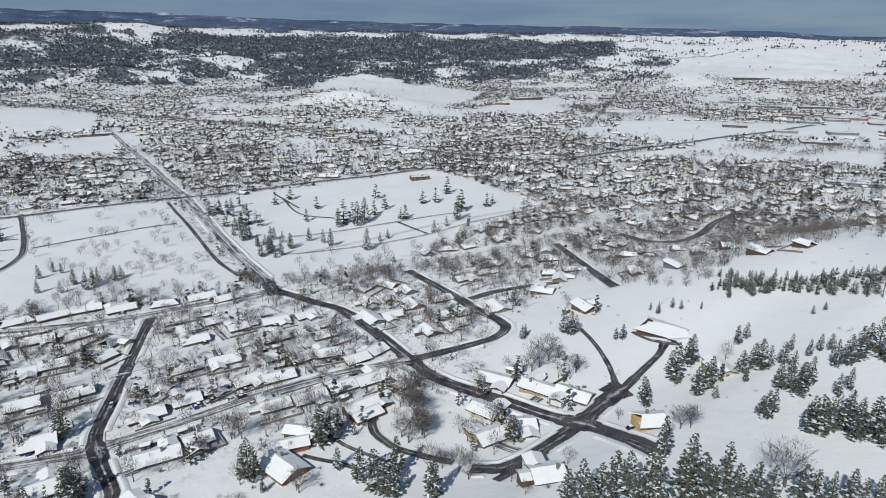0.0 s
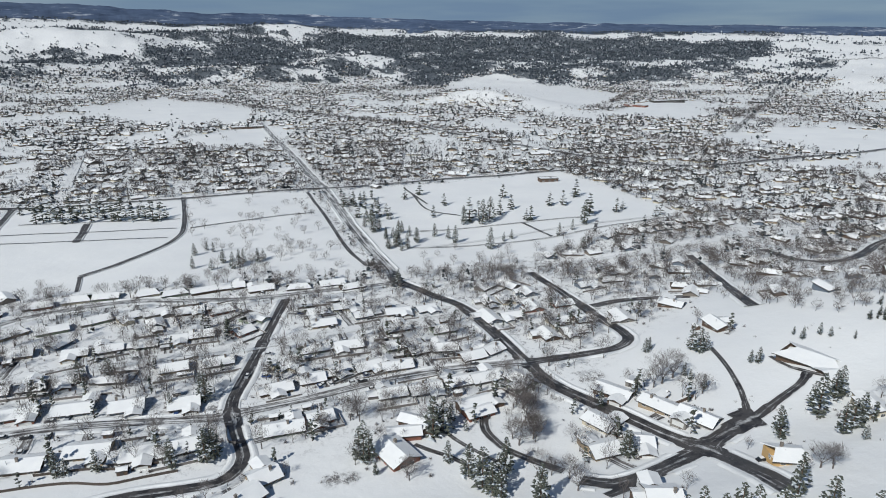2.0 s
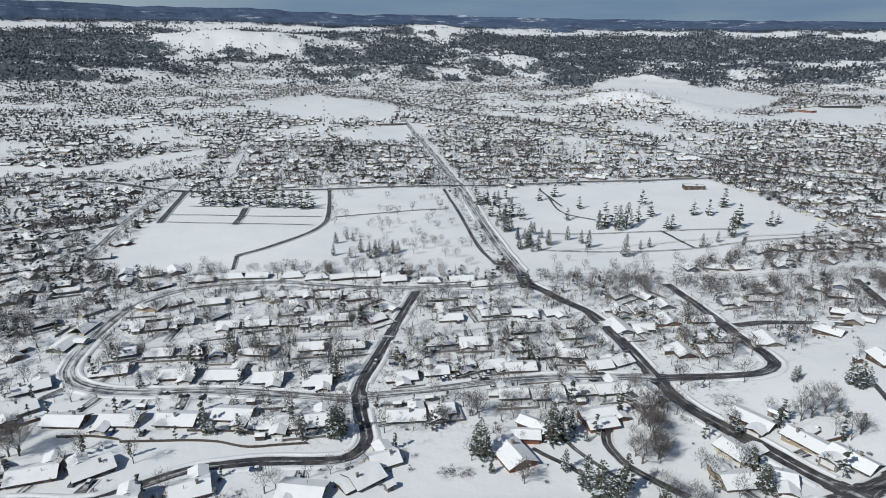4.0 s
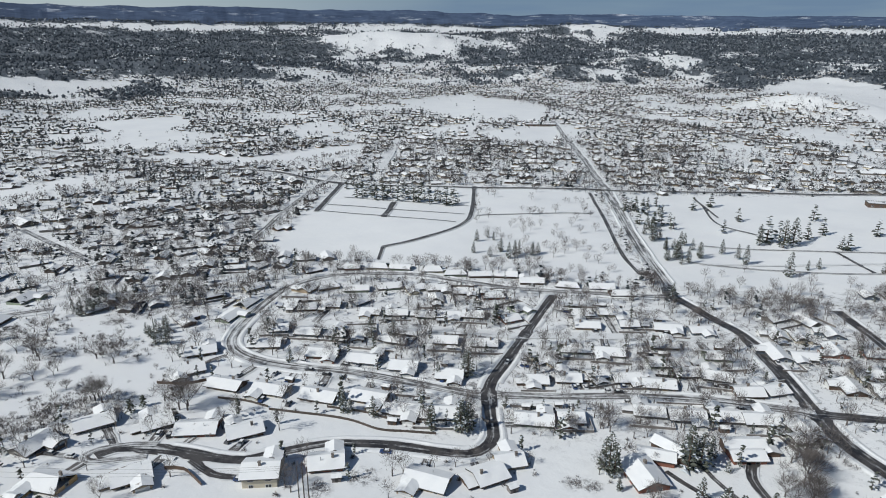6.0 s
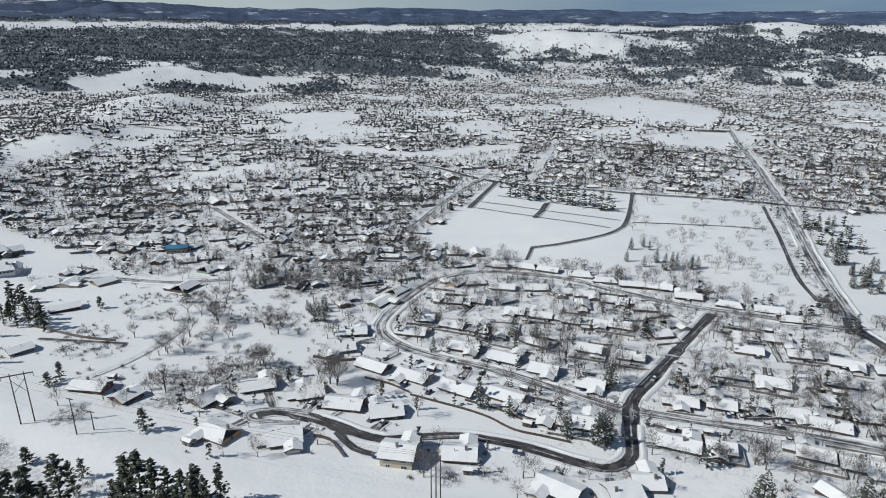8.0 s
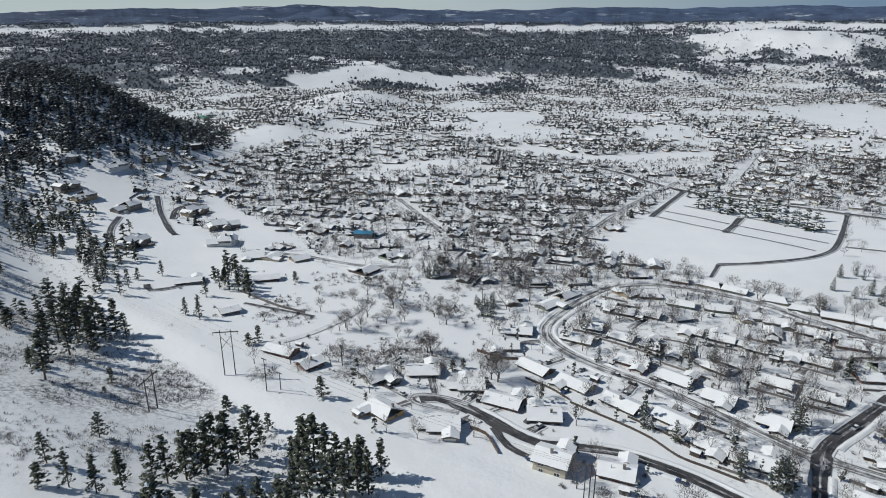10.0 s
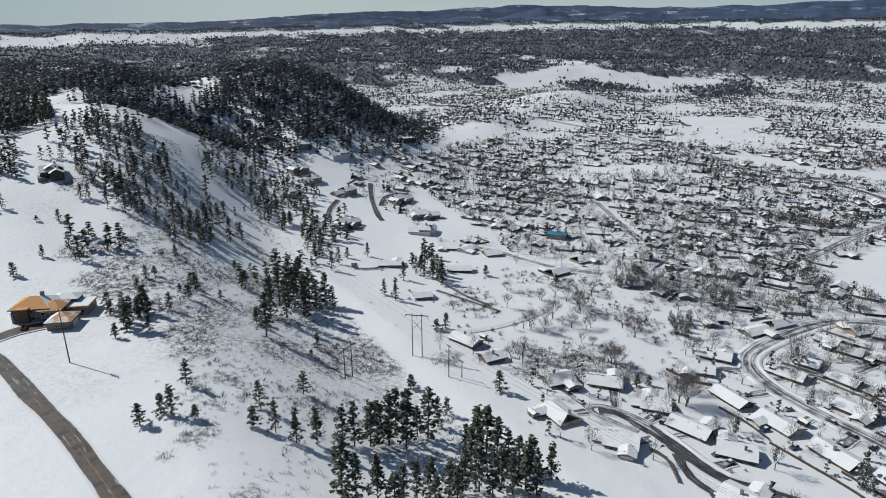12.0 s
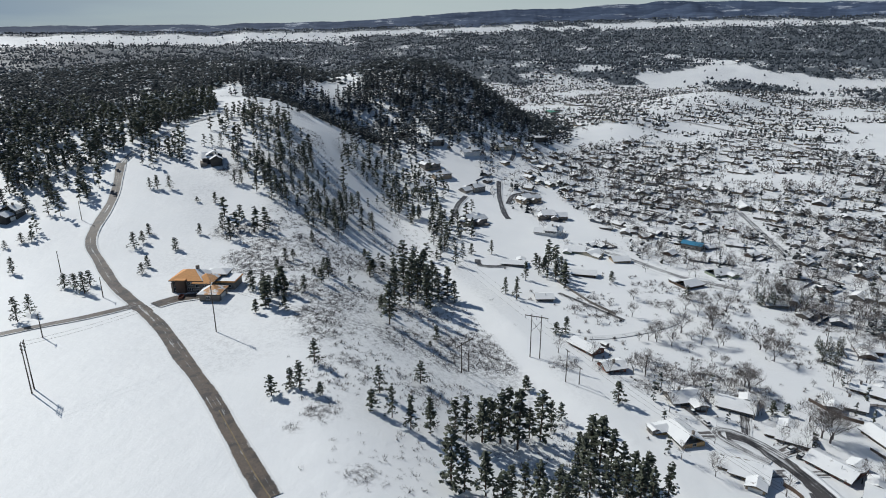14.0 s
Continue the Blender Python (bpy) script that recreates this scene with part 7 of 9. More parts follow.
def bare_crown(seed, spread, forks, twig):
    """Trunk with rising limbs, and a haze of fine twigs, of a leafless tree one metre tall."""
    r = random.Random(seed)
    wood, fine = [], []
    wood.append(tube((0, 0, -.04), (0, 0, .24), .024, .018, 6))
    for i in range(forks):
        a, t = i * 6.283 / forks + r.uniform(-.4, .4), r.uniform(.16, .24)
        q, h = spread * r.uniform(.3, .62), r.uniform(.52, .8)
        p1 = Vector((q * math.cos(a), q * math.sin(a), h))
        mid = Vector((q * .45 * math.cos(a), q * .45 * math.sin(a), t + (h - t) * .4))
        wood += [tube((0, 0, t), mid, .008, .005, 3), tube(mid, p1, .005, .002, 3)]
        for j in range(6):
            b = a + r.uniform(-1.5, 1.5)
            p0 = mid.lerp(p1, r.uniform(.0, 1.0))
            p2 = p0 + Vector((spread * .42 * math.cos(b), spread * .42 * math.sin(b), r.uniform(.10, .28))) * r.uniform(.6, 1.0)
            wood.append(tube(p0, p2, .003, .0014, 3))
            for k in range(10):
                e = p0.lerp(p2, r.uniform(.15, 1.0))
                c, el = b + r.uniform(-1.3, 1.3), r.uniform(.2, 1.5)
                tip = e + Vector((math.cos(c), math.sin(c), el)).normalized() * r.uniform(.06, .14)
                s = Vector((-math.sin(c), math.cos(c), 0.0)) * twig
                fine.append(([e - s, e + s, tip], [(0, 1, 2)]))
    fine += twig_haze(r, 620, spread * .82, .3, .92, twig * .85, .13)
    return join(*wood), join(*fine)


def ponderosa(seed, clusters, tufts, radius, bare, size):
    """An open, uneven pine one metre tall: foliage in separate plates on a bare lower trunk."""
    r = random.Random(seed)
    lean = (r.uniform(-.03, .03), r.uniform(-.03, .03))
    trunk = [tube((0, 0, -0.05), (lean[0] * .5, lean[1] * .5, 0.5), .016, .011, 6), tube((lean[0] * .5, lean[1] * .5, 0.5), (lean[0], lean[1], 0.96), .011, .003, 5)]
    shapes = []
    for c in range(clusters):
        u = (c + r.uniform(.2, .9)) / clusters
        t = bare + (.96 - bare) * u
        full = (1.22 - 1.08 * u) * (.74 + .26 * min(1, u * 4))
        a, rad = c * 2.39996 + r.uniform(-.7, .7), radius * full * r.uniform(.35, 1.0)
        p = (rad * math.cos(a) + lean[0] * t, rad * math.sin(a) + lean[1] * t, t)
        trunk.append(tube((lean[0] * t, lean[1] * t, t - .02), p, .005, .002, 3))
        for _ in range(tufts):
            k = r.uniform(-.75, .15)
            q = (p[0] * k + r.gauss(0, .026), p[1] * k + r.gauss(0, .026), r.gauss(0, .020) - .05 * k)
            shapes.append(clump(r, (p[0] + q[0], p[1] + q[1], p[2] + q[2]), size * r.uniform(.7, 1.25), .62))
    return join(*trunk), join(*shapes)


PINE_KINDS = [ponderosa(100 + i, 22 + i % 4, 8, .205 + .03 * (i % 3), .05 + .04 * (i % 4), .041) for i in range(7)]
SPRUCE_KINDS = [conifer(200 + i, 165, .165 + .025 * (i % 3), .09, .52, .044, .18) for i in range(5)]
BARE_KINDS = [bare_crown(300 + i, .44 + .05 * (i % 3), 5 + i % 2, .0028) for i in range(5)]


def stand(name, kinds, wood, leaf, leaf_name, places, label, category, group):
    """Trees that stand apart: one built of each kind, then copied."""
    first = {}
    r = random.Random(len(places))
    zs = land(np.array([p[0] for p in places], float), np.array([p[1] for p in places], float))
    for (x, y, h), z in zip(places, zs):
        k = r.randrange(len(kinds))
        fat = r.uniform(0.95, 1.3) * (0.98 if leaf == "pine" and h > 12 else 1.12) * (1.0 + 0.6 * min(1.0, max(0.0, (11 - h) / 5)) * (leaf == "pine"))
        m = pose(x, y, float(z) - 0.1, 0, 0, r.uniform(0, 360))
        if k not in first:
            ob = thing(name, Matrix.Identity(4), label, category, group)
            part("trunk", kinds[k][0], M[wood], ob)
            part(leaf_name, kinds[k][1], M[leaf], ob)
            first[k] = ob
        else:
            ob = copy_thing(first[k], Matrix.Identity(4))
        ob.matrix_basis = m @ Matrix.Diagonal((h * fat, h * fat, h, 1))


def scatter(name, kinds, mats, places, label, category, r_seed=1):
    """Uncounted plants in one mesh. kinds: (verts, faces, material indices) one metre tall; places: x, y, height, girth."""
    g = np.random.default_rng(r_seed)
    px = np.asarray(places, float)
    if not len(px):
        return
    z = land(px[:, 0], px[:, 1])
    which, turn = g.integers(0, len(kinds), len(px)), g.uniform(0, 6.283, len(px))
    all_v, all_f, all_i, base = [], [], [], 0
    for k, (v, f, mi) in enumerate(kinds):
        sel = which == k
        n = int(sel.sum())
        if not n:
            continue
        v, f = np.asarray(v, float), np.asarray(f, np.int64)
        c, s = np.cos(turn[sel])[:, None], np.sin(turn[sel])[:, None]
        h, w = px[sel, 2][:, None], (px[sel, 2] * px[sel, 3])[:, None]
        X = px[sel, 0][:, None] + w * (c * v[:, 0] - s * v[:, 1])
        Y = px[sel, 1][:, None] + w * (s * v[:, 0] + c * v[:, 1])
        Z = z[sel][:, None] + h * v[:, 2] - 0.1
        all_v.append(np.stack([X, Y, Z], -1).reshape(-1, 3))
        all_f.append((f[None] + (np.arange(n) * len(v))[:, None, None] + base).reshape(-1, 3))
        all_i.append(np.tile(np.asarray(mi, np.int32), n))
        base += n * len(v)
    v, f, mi = np.concatenate(all_v), np.concatenate(all_f), np.concatenate(all_i)
    me = bpy.data.meshes.new(name)
    me.vertices.add(len(v))
    me.vertices.foreach_set("co", v.ravel())
    me.loops.add(f.size)
    me.loops.foreach_set("vertex_index", f.ravel())
    me.polygons.add(len(f))
    me.polygons.foreach_set("loop_start", np.arange(0, f.size, 3))
    for m in mats:
        me.materials.append(M[m])
    me.polygons.foreach_set("material_index", mi)
    me.update(calc_edges=True)
    tagged(new(name, me), label, category, kind="stuff")


def tris(shape, mat):
    v, f = shape
    out = []
    for q in f:
        out += [(q[0], q[i], q[i + 1]) for i in range(1, len(q) - 1)]
    return [tuple(p) for p in v], out, [mat] * len(out)


def merge(*shapes):
    v, f, mi = [], [], []
    for a, b, c in shapes:
        k = len(v)
        v, f, mi = v + a, f + [tuple(i + k for i in q) for q in b], mi + c
    return v, f, mi


def cleared(x, y):
    hit = np.zeros(np.shape(x), bool)
    for poly in CLEARINGS:
        hit |= inside(poly, x, y)
    return hit


def near_first(places, n):
    places = sorted(places, key=lambda p: math.hypot(p[0], p[1]))
    return places[:n], places[n:]


def apart(places, gap):
    """Leave out trees that would grow into their neighbours."""
    kept = []
    for p in places:
        if all(math.hypot(p[0] - q[0], p[1] - q[1]) > gap for q in kept):
            kept.append(p)
    return kept


pines_near, pines_rest = near_first(apart([p for p in PINES if not cleared(np.array(float(p[0])), np.array(float(p[1])))], 4.1), 290)
# the young pines of the eastern belt stand lower than their neighbours
spruces_near, spruces_rest = near_first([(x, y, h * (0.62 if 140 < x < 206 and 243 < y < 315 else 1.0)) for x, y, h in SPRUCES], 290)
bare_near, bare_rest = near_first(BARE_TREES, 150)
stand("pine_tree", PINE_KINDS, "bark", "pine", "crown", pines_near, "dark green ponderosa pine with a ragged crown standing in snow", "tree", "pines of the ridge")
stand("spruce_tree", SPRUCE_KINDS, "bark", "spruce", "crown", spruces_near, "grey-green conifer dusted with fresh snow", "tree", "conifers of the valley")
stand("bare_tree", BARE_KINDS, "twig", "twig", "crown", bare_near, "leafless grey-brown tree with a spreading crown", "tree", "bare trees of the valley")

MID_PINES = [merge(tris(conifer(400 + i, 9, .13, .12, .7, .165)[1], 0), tris(tube((0, 0, 0), (0, 0, .5), .018, .012, 3), 1)) for i in range(5)]
FAR_PINES = [tris(conifer(420 + i, 2, .10, .1, .7, .36)[1], 0) for i in range(5)]
BACK_PINES = [tris(conifer(480 + i, 3, .11, .1, .7, .30)[1], 0) for i in range(5)]
BLOCK_PINES = [tris(conifer(470 + i, 5, .14, .08, .7, .21)[1], 0) for i in range(5)]
CONE_TREES = [merge(tris(conifer(460 + i, 18, .15, .05, .75, .105, .15)[1], 0), tris(tube((0, 0, 0), (0, 0, .5), .018, .012, 3), 1)) for i in range(5)]
SPECK_PINES = [tris(clump(random.Random(430 + i), (0, 0, .45), .26, 1.9), 0) for i in range(6)]
RIDGE_PINES = [merge(tris(ponderosa(440 + i, 10, 4, .165 + .02 * (i % 3), .06 + .05 * (i % 3), .085)[1], 0), tris(tube((0, 0, 0), (0, 0, .8), .016, .006, 4), 1)) for i in range(5)]


def light_crown(seed):
    """A leafless tree of fewer limbs, for trees past the nearest."""
    r = random.Random(seed)
    wood, fine = [tube((0, 0, -.04), (0, 0, .24), .024, .018, 4)], []
    for i in range(4):
        a = i * 1.57 + r.uniform(-.5, .5)
        q, h = r.uniform(.12, .26), r.uniform(.52, .8)
        p0, p1 = Vector((0, 0, .2)), Vector((q * math.cos(a), q * math.sin(a), h))
        wood.append(tube(p0, p1, .006, .002, 3))
        for k in range(14):
            e = p0.lerp(p1, r.uniform(.3, 1.0))
            c, el, n = a + r.uniform(-1.9, 1.9), r.uniform(.1, 1.5), r.uniform(.12, .28)
            w = Vector((math.cos(c), math.sin(c), el)).normalized()
            e = e + w * n * r.uniform(0, .6)
            s = Vector((-math.sin(c), math.cos(c), 0)) * r.uniform(.0035, .008)
            fine.append(([e - s, e + s, e + w * n], [(0, 1, 2)]))
    fine += twig_haze(r, 150, .40, .28, .92, .0062, .16)
    return join(*wood), join(*fine)


def mid_crown(seed):
    """Limbs and twigs of a leafless tree some way off, as slivers in a rounded crown."""
    r = random.Random(seed)
    v, f = [], []
    for i in range(112):
        a, h = r.uniform(0, 6.28), r.uniform(.28, .86)
        q = r.uniform(.05, .40) * math.sqrt(max(0.12, 1 - ((h - .62) / .42) ** 2))
        p0 = (q * math.cos(a), q * math.sin(a), h)
        b, n = r.uniform(0, 6.28), r.uniform(.14, .26)
        s = r.uniform(.008, .016)
        k = len(v)
        c = a + r.uniform(-.8, .8)
        v += [(p0[0] - s * math.sin(b), p0[1] + s * math.cos(b), p0[2]), (p0[0] + s * math.sin(b), p0[1] - s * math.cos(b), p0[2]), (p0[0] + n * .55 * math.cos(c), p0[1] + n * .55 * math.sin(c), h + n * .75)]
        f.append((k, k + 1, k + 2))
    return None, (v, f)


MID_BARE = [merge(tris(mid_crown(500 + i)[1], 0), tris(tube((0, 0, 0), (0, 0, .45), .02, .012, 3), 0)) for i in range(5)]


def thin_bare(seed, slivers=15):
    """A far leafless tree: a few broad slivers."""
    r = random.Random(seed)
    v, f = [], []
    for i in range(slivers):
        a, e, q = r.uniform(0, 6.28), r.uniform(-.6, 1.5), r.random() ** .5
        p = Vector((math.cos(a) * math.cos(e) * .40 * q, math.sin(a) * math.cos(e) * .40 * q, .58 + .38 * math.sin(e) * q))
        b, t, n = r.uniform(0, 6.28), r.uniform(-.4, 1.2), r.uniform(.18, .32)
        w = Vector((math.cos(b) * math.cos(t), math.sin(b) * math.cos(t), math.sin(t))) * n
        g = Vector((-math.sin(b), math.cos(b), r.uniform(-.4, .4))) * r.uniform(.7, 1.25) / slivers
        k = len(v)
        v += [tuple(p - g - w * .5), tuple(p + g - w * .5), tuple(p + w * .5)]
        f.append((k, k + 1, k + 2))
    k = len(v)
    v += [(-.022, 0, 0), (.022, 0, 0), (0, 0, .6)]
    f.append((k, k + 1, k + 2))
    return v, f, [0] * len(f)


FAR_BARE = [thin_bare(540 + i) for i in range(6)]
SPECK_BARE = [thin_bare(550 + i, 12) for i in range(6)]


def shrub(seed):
    """A low thicket: fine stems leaning outwards."""
    r = random.Random(seed)
    v, f = [], []
    for i in range(17):
        a, q, h, s = r.uniform(0, 6.28), r.uniform(.05, .8), r.uniform(.5, 1), r.uniform(.035, .065)
        x, y, b, k = q * math.cos(a), q * math.sin(a), r.uniform(0, 6.28), len(v)
        v += [(x - s * math.sin(b), y + s * math.cos(b), 0), (x + s * math.sin(b), y - s * math.cos(b), 0), (x + .3 * math.cos(a) + r.uniform(-.15, .15), y + .3 * math.sin(a), h * (1.1 - .5 * q))]
        f.append((k, k + 1, k + 2))
    return v, f, [0] * len(f)


SHRUBS = [shrub(560 + i) for i in range(6)]


def bush(seed):
    """A rounded leafless bush: a dome of fine stems."""
    r = random.Random(seed)
    v, f = [], []
    for i in range(70):
        a, e, n = r.uniform(0, 6.28), math.asin(r.uniform(0.05, 1)), r.uniform(.6, 1.0)
        tip = Vector((math.cos(a) * math.cos(e) * .62, math.sin(a) * math.cos(e) * .62, math.sin(e))) * n
        b, s, k = r.uniform(0, 6.28), r.uniform(.012, .03), len(v)
        p = tip * r.uniform(.05, .55)
        v += [(p[0] - s * math.sin(b), p[1] + s * math.cos(b), p[2]), (p[0] + s * math.sin(b), p[1] - s * math.cos(b), p[2]), tuple(tip)]
        f.append((k, k + 1, k + 2))
    return v, f, [0] * len(f)


BUSHES = [bush(580 + i) for i in range(5)]

scatter("pine_grove", RIDGE_PINES, ["pine", "bark"], [(x, y, h, 1.25) for x, y, h in pines_rest], "dark pines on the upper slope of the ridge", "trees")
scatter("spruce_grove", CONE_TREES, ["spruce", "bark"], [(x, y, h * 1.1, 1.7) for x, y, h in spruces_rest], "snow-dusted conifers farther off", "trees")
scatter("bare_grove", MID_BARE, ["twig"], [(x, y, h, 1.0) for x, y, h in bare_rest], "small leafless trees in rows across the park", "trees")


HEDGE = [(148, 305), (159, 293), (176, 283), (191, 274), (202, 265)]  # belt of young pines


def sow(n, r0, r1, seed, chance, az0=-42, az1=142):
    """n tries over the valley between two distances, even over the ground; kept where chance says so."""
    g = np.random.default_rng(seed)
    az, d = np.radians(g.uniform(az0, az1, n)), np.sqrt(g.uniform(r0 ** 2, r1 ** 2, n))
    x, y = -np.sin(az) * d, np.cos(az) * d
    keep = g.uniform(0, 1, n) < chance(x, y, d)
    return x[keep], y[keep], d[keep], g


def off_roads(x, y, extra=2.0):
    ok = np.ones(x.shape, bool)
    for width, kind, line in COURSES.values():
        ok &= line_distance(line[::4] if len(line) > 12 else line, x, y) > width / 2 + extra
    for px, py, pr in PLOTS[:NEAR_PLOTS]:
        ok &= np.hypot(x - px, y - py) > pr - 5
    return ok


# leafless street and garden trees, and the evergreens among them
LIGHT_BARE = [merge(tris(w, 0), tris(f, 0)) for w, f in [light_crown(600 + i) for i in range(5)]]
sx, sy, sd, g = sow(7600, 195, 430, 70, lambda x, y, d: town(x, y) * 0.44)
ok = off_roads(sx, sy)
scatter("street_trees", LIGHT_BARE, ["twig"], np.stack([sx, sy, g.uniform(6.0, 12.5, len(sx)), g.uniform(.8, 1.1, len(sx))], 1)[ok], "leafless street and garden trees close to the houses", "trees")
sx, sy, sd, g = sow(14000, 400, 650, 71, lambda x, y, d: town(x, y) * leafy(x, y) * 0.55 * (0.6 + 0.6 * (waves(x, y, 260, 41) > -0.1)))
ok = off_roads(sx, sy)
scatter("garden_trees", MID_BARE, ["twig"], np.stack([sx, sy, g.uniform(4.5, 9.5, len(sx)), g.uniform(.85, 1.25, len(sx))], 1)[ok], "leafless garden and street trees between the houses", "trees")
sx, sy, sd, g = sow(44000, 620, 1050, 69, lambda x, y, d: town(x, y) * leafy(x, y) * 0.42 * (0.5 + 0.7 * (waves(x, y, 260, 41) > -0.1)))
ok = off_roads(sx, sy)
scatter("block_trees", FAR_BARE, ["far_twig"], np.stack([sx, sy, g.uniform(5, 10, len(sx)), g.uniform(.9, 1.3, len(sx))], 1)[ok], "leafless trees between the farther houses", "trees")
sx, sy, sd, g = sow(9000, 215, 900, 72, lambda x, y, d: town(x, y) * 0.15 * (1 + (waves(x, y, 300, 42) > 0.1)))
ok = off_roads(sx, sy)
scatter("garden_conifers", CONE_TREES, ["spruce", "bark"], np.stack([sx, sy, g.uniform(4, 10, len(sx)), g.uniform(.9, 1.3, len(sx))], 1)[ok], "snow-dusted garden conifers between the houses", "trees")
sx, sy, sd, g = sow(30000, 380, 1250, 103, lambda x, y, d: town(x, y) * (0.15 + 0.09 * smooth(42, 60, np.degrees(np.arctan2(-x, y)))) * (0.5 + 1.2 * (waves(x, y, 240, 47) > 0.0)))
ok = off_roads(sx, sy)
scatter("block_conifers", BLOCK_PINES, ["hazed_far_pine"], np.stack([sx, sy, g.uniform(5, 12, len(sx)), g.uniform(.9, 1.3, len(sx))], 1)[ok], "dark conifers between the farther houses", "trees")
sx, sy, sd, g = sow(70000, 1000, 3000, 73, lambda x, y, d: np.clip(town(x, y) * leafy(x, y) * (0.5 + 0.4 * (waves(x, y, 330, 43) > 0)), 0, 1))
clear = np.minimum(line_distance(COURSES["highway"][2], sx, sy), line_distance(COURSES["river_road"][2], sx, sy)) > 14
sx, sy = sx[clear], sy[clear]
scatter("town_trees", SPECK_BARE, ["far_twig"], np.stack([sx, sy, g.uniform(6, 12, len(sx)), g.uniform(.9, 1.3, len(sx))], 1), "leafless trees of the far town", "trees")
sx, sy, sd, g = sow(62000, 1150, 3200, 74, lambda x, y, d: np.clip(town(x, y) * (0.40 + 0.4 * smooth(42, 58, np.degrees(np.arctan2(-x, y)))), 0, 1))
scatter("town_conifers", SPECK_PINES, ["hazed_far_pine"], np.stack([sx, sy, g.uniform(6, 11, len(sx)), g.uniform(.9, 1.2, len(sx))], 1), "dark conifers of the far town", "trees")
sx, sy, sd, g = sow(9000, 300, 900, 97, lambda x, y, d: inside(EDGE, x, y) * 0.8, -42, 5)
ok = off_roads(sx, sy)
scatter("edge_trees", MID_BARE, ["twig"], np.stack([sx, sy, g.uniform(4.5, 9, len(sx)), g.uniform(.85, 1.2, len(sx))], 1)[ok & (g.uniform(0, 1, len(sx)) < 0.7)], "leafless trees at the foot of the eastern hill", "trees")
hedge = course(HEDGE, 3.0)
g = np.random.default_rng(98)
k = g.integers(0, len(hedge), 190)
scatter("pine_hedge", CONE_TREES, ["spruce", "bark"], np.stack([hedge[k, 0] + g.normal(0, 4.5, 190), hedge[k, 1] + g.normal(0, 4.5, 190), g.uniform(2.5, 5.5, 190), g.uniform(1.3, 1.9, 190)], 1), "low belt of young pines across the eastern hill", "trees")
# hummocks of brush on the eastern hillside
sx, sy, sd, g = sow(9000, 220, 700, 99, lambda x, y, d: smooth(0.25, 0.6, waves(x, y, 60, 37)) * inside(OPEN["hill_meadow"], x, y) * 0.5, -42, 10)
scatter("eastern_brush", SHRUBS, ["brush"], np.stack([sx, sy, g.uniform(.5, 1.6, len(sx)), g.uniform(.8, 1.5, len(sx))], 1), "faint winter brush on the eastern hillside", "brush")
# a tree or two in every garden of the near streets
g = np.random.default_rng(101)
leaf_spots, needle_spots = [], []
for hx, hy, hr in PLOTS[:NEAR_PLOTS]:
    if math.hypot(hx, hy) < 340:
        for _ in range(int(g.integers(3, 7))):
            a, q = g.uniform(0, 6.28), hr * g.uniform(0.72, 1.35)
            (leaf_spots if g.uniform() < 0.7 else needle_spots).append((hx + math.cos(a) * q, hy + math.sin(a) * q, g.uniform(5.0, 12.0), g.uniform(.8, 1.15)))
leaf_spots, needle_spots = np.array(leaf_spots), np.array(needle_spots)
scatter("yard_trees", LIGHT_BARE, ["twig"], leaf_spots[off_roads(leaf_spots[:, 0], leaf_spots[:, 1], 1.5)], "leafless garden trees beside the near houses", "trees")
scatter("yard_conifers", RIDGE_PINES, ["spruce", "bark"], needle_spots[off_roads(needle_spots[:, 0], needle_spots[:, 1], 1.5)], "snow-dusted garden conifers beside the near houses", "trees")
# the woods
WOOD_HILL = (-math.sin(radians(104)) * 1050, math.cos(radians(104)) * 1050)
sx, sy, sd, g = sow(46000, 400, 1700, 75, lambda x, y, d: woods(x, y) * ~cleared(x, y) * (0.33 + 0.26 * waves(x, y, 90, 36) + 0.30 * smooth(1.2, 0.8, np.hypot((x - WOOD_HILL[0]) / 360, (y - WOOD_HILL[1]) / 270))), 84, 142)
scatter("pine_wood", MID_PINES, ["hazed_far_pine", "bark"], np.stack([sx, sy, g.uniform(11, 19, len(sx)), g.uniform(.85, 1.15, len(sx))], 1)[sd < 960], "dense dark pine wood on the hill and plateau", "wood")
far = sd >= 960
scatter("back_wood", BACK_PINES, ["hazed_far_pine"], np.stack([sx, sy, g.uniform(10, 18, len(sx)), g.uniform(.9, 1.2, len(sx))], 1)[far], "dark pine woods behind the hill", "wood")
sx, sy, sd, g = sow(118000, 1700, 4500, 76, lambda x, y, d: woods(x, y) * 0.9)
scatter("distant_woods", SPECK_PINES, ["hazed_distant_pine"], np.stack([sx, sy, g.uniform(10, 18, len(sx)), g.uniform(1.0, 1.6, len(sx))], 1), "dark pine woods over the far hills", "wood")

# the tall pines that crowd the ridge road on its upper side
GROVE_W = [(-588, -585), (-636, -521), (-611, -425), (-480, -351), (-418, -328), (-385, -308), (-316, -285), (-297, -291), (-292, -309), (-350, -420)]
GROVE_M = [(-638, -447), (-678, -369), (-573, -320), (-489, -322), (-434, -303), (-436, -319), (-428, -333), (-486, -365)]
sx, sy, sd, g = sow(9000, 380, 900, 88, lambda x, y, d: np.where(inside(GROVE_W, x, y), 0.2 * smooth(-0.35, 0.35, waves(x, y, 70, 35)), np.where(inside(GROVE_M, x, y), 0.45, 0.0)), 112, 142)
ok = off_roads(sx, sy, 4.0) & ~cleared(sx, sy)
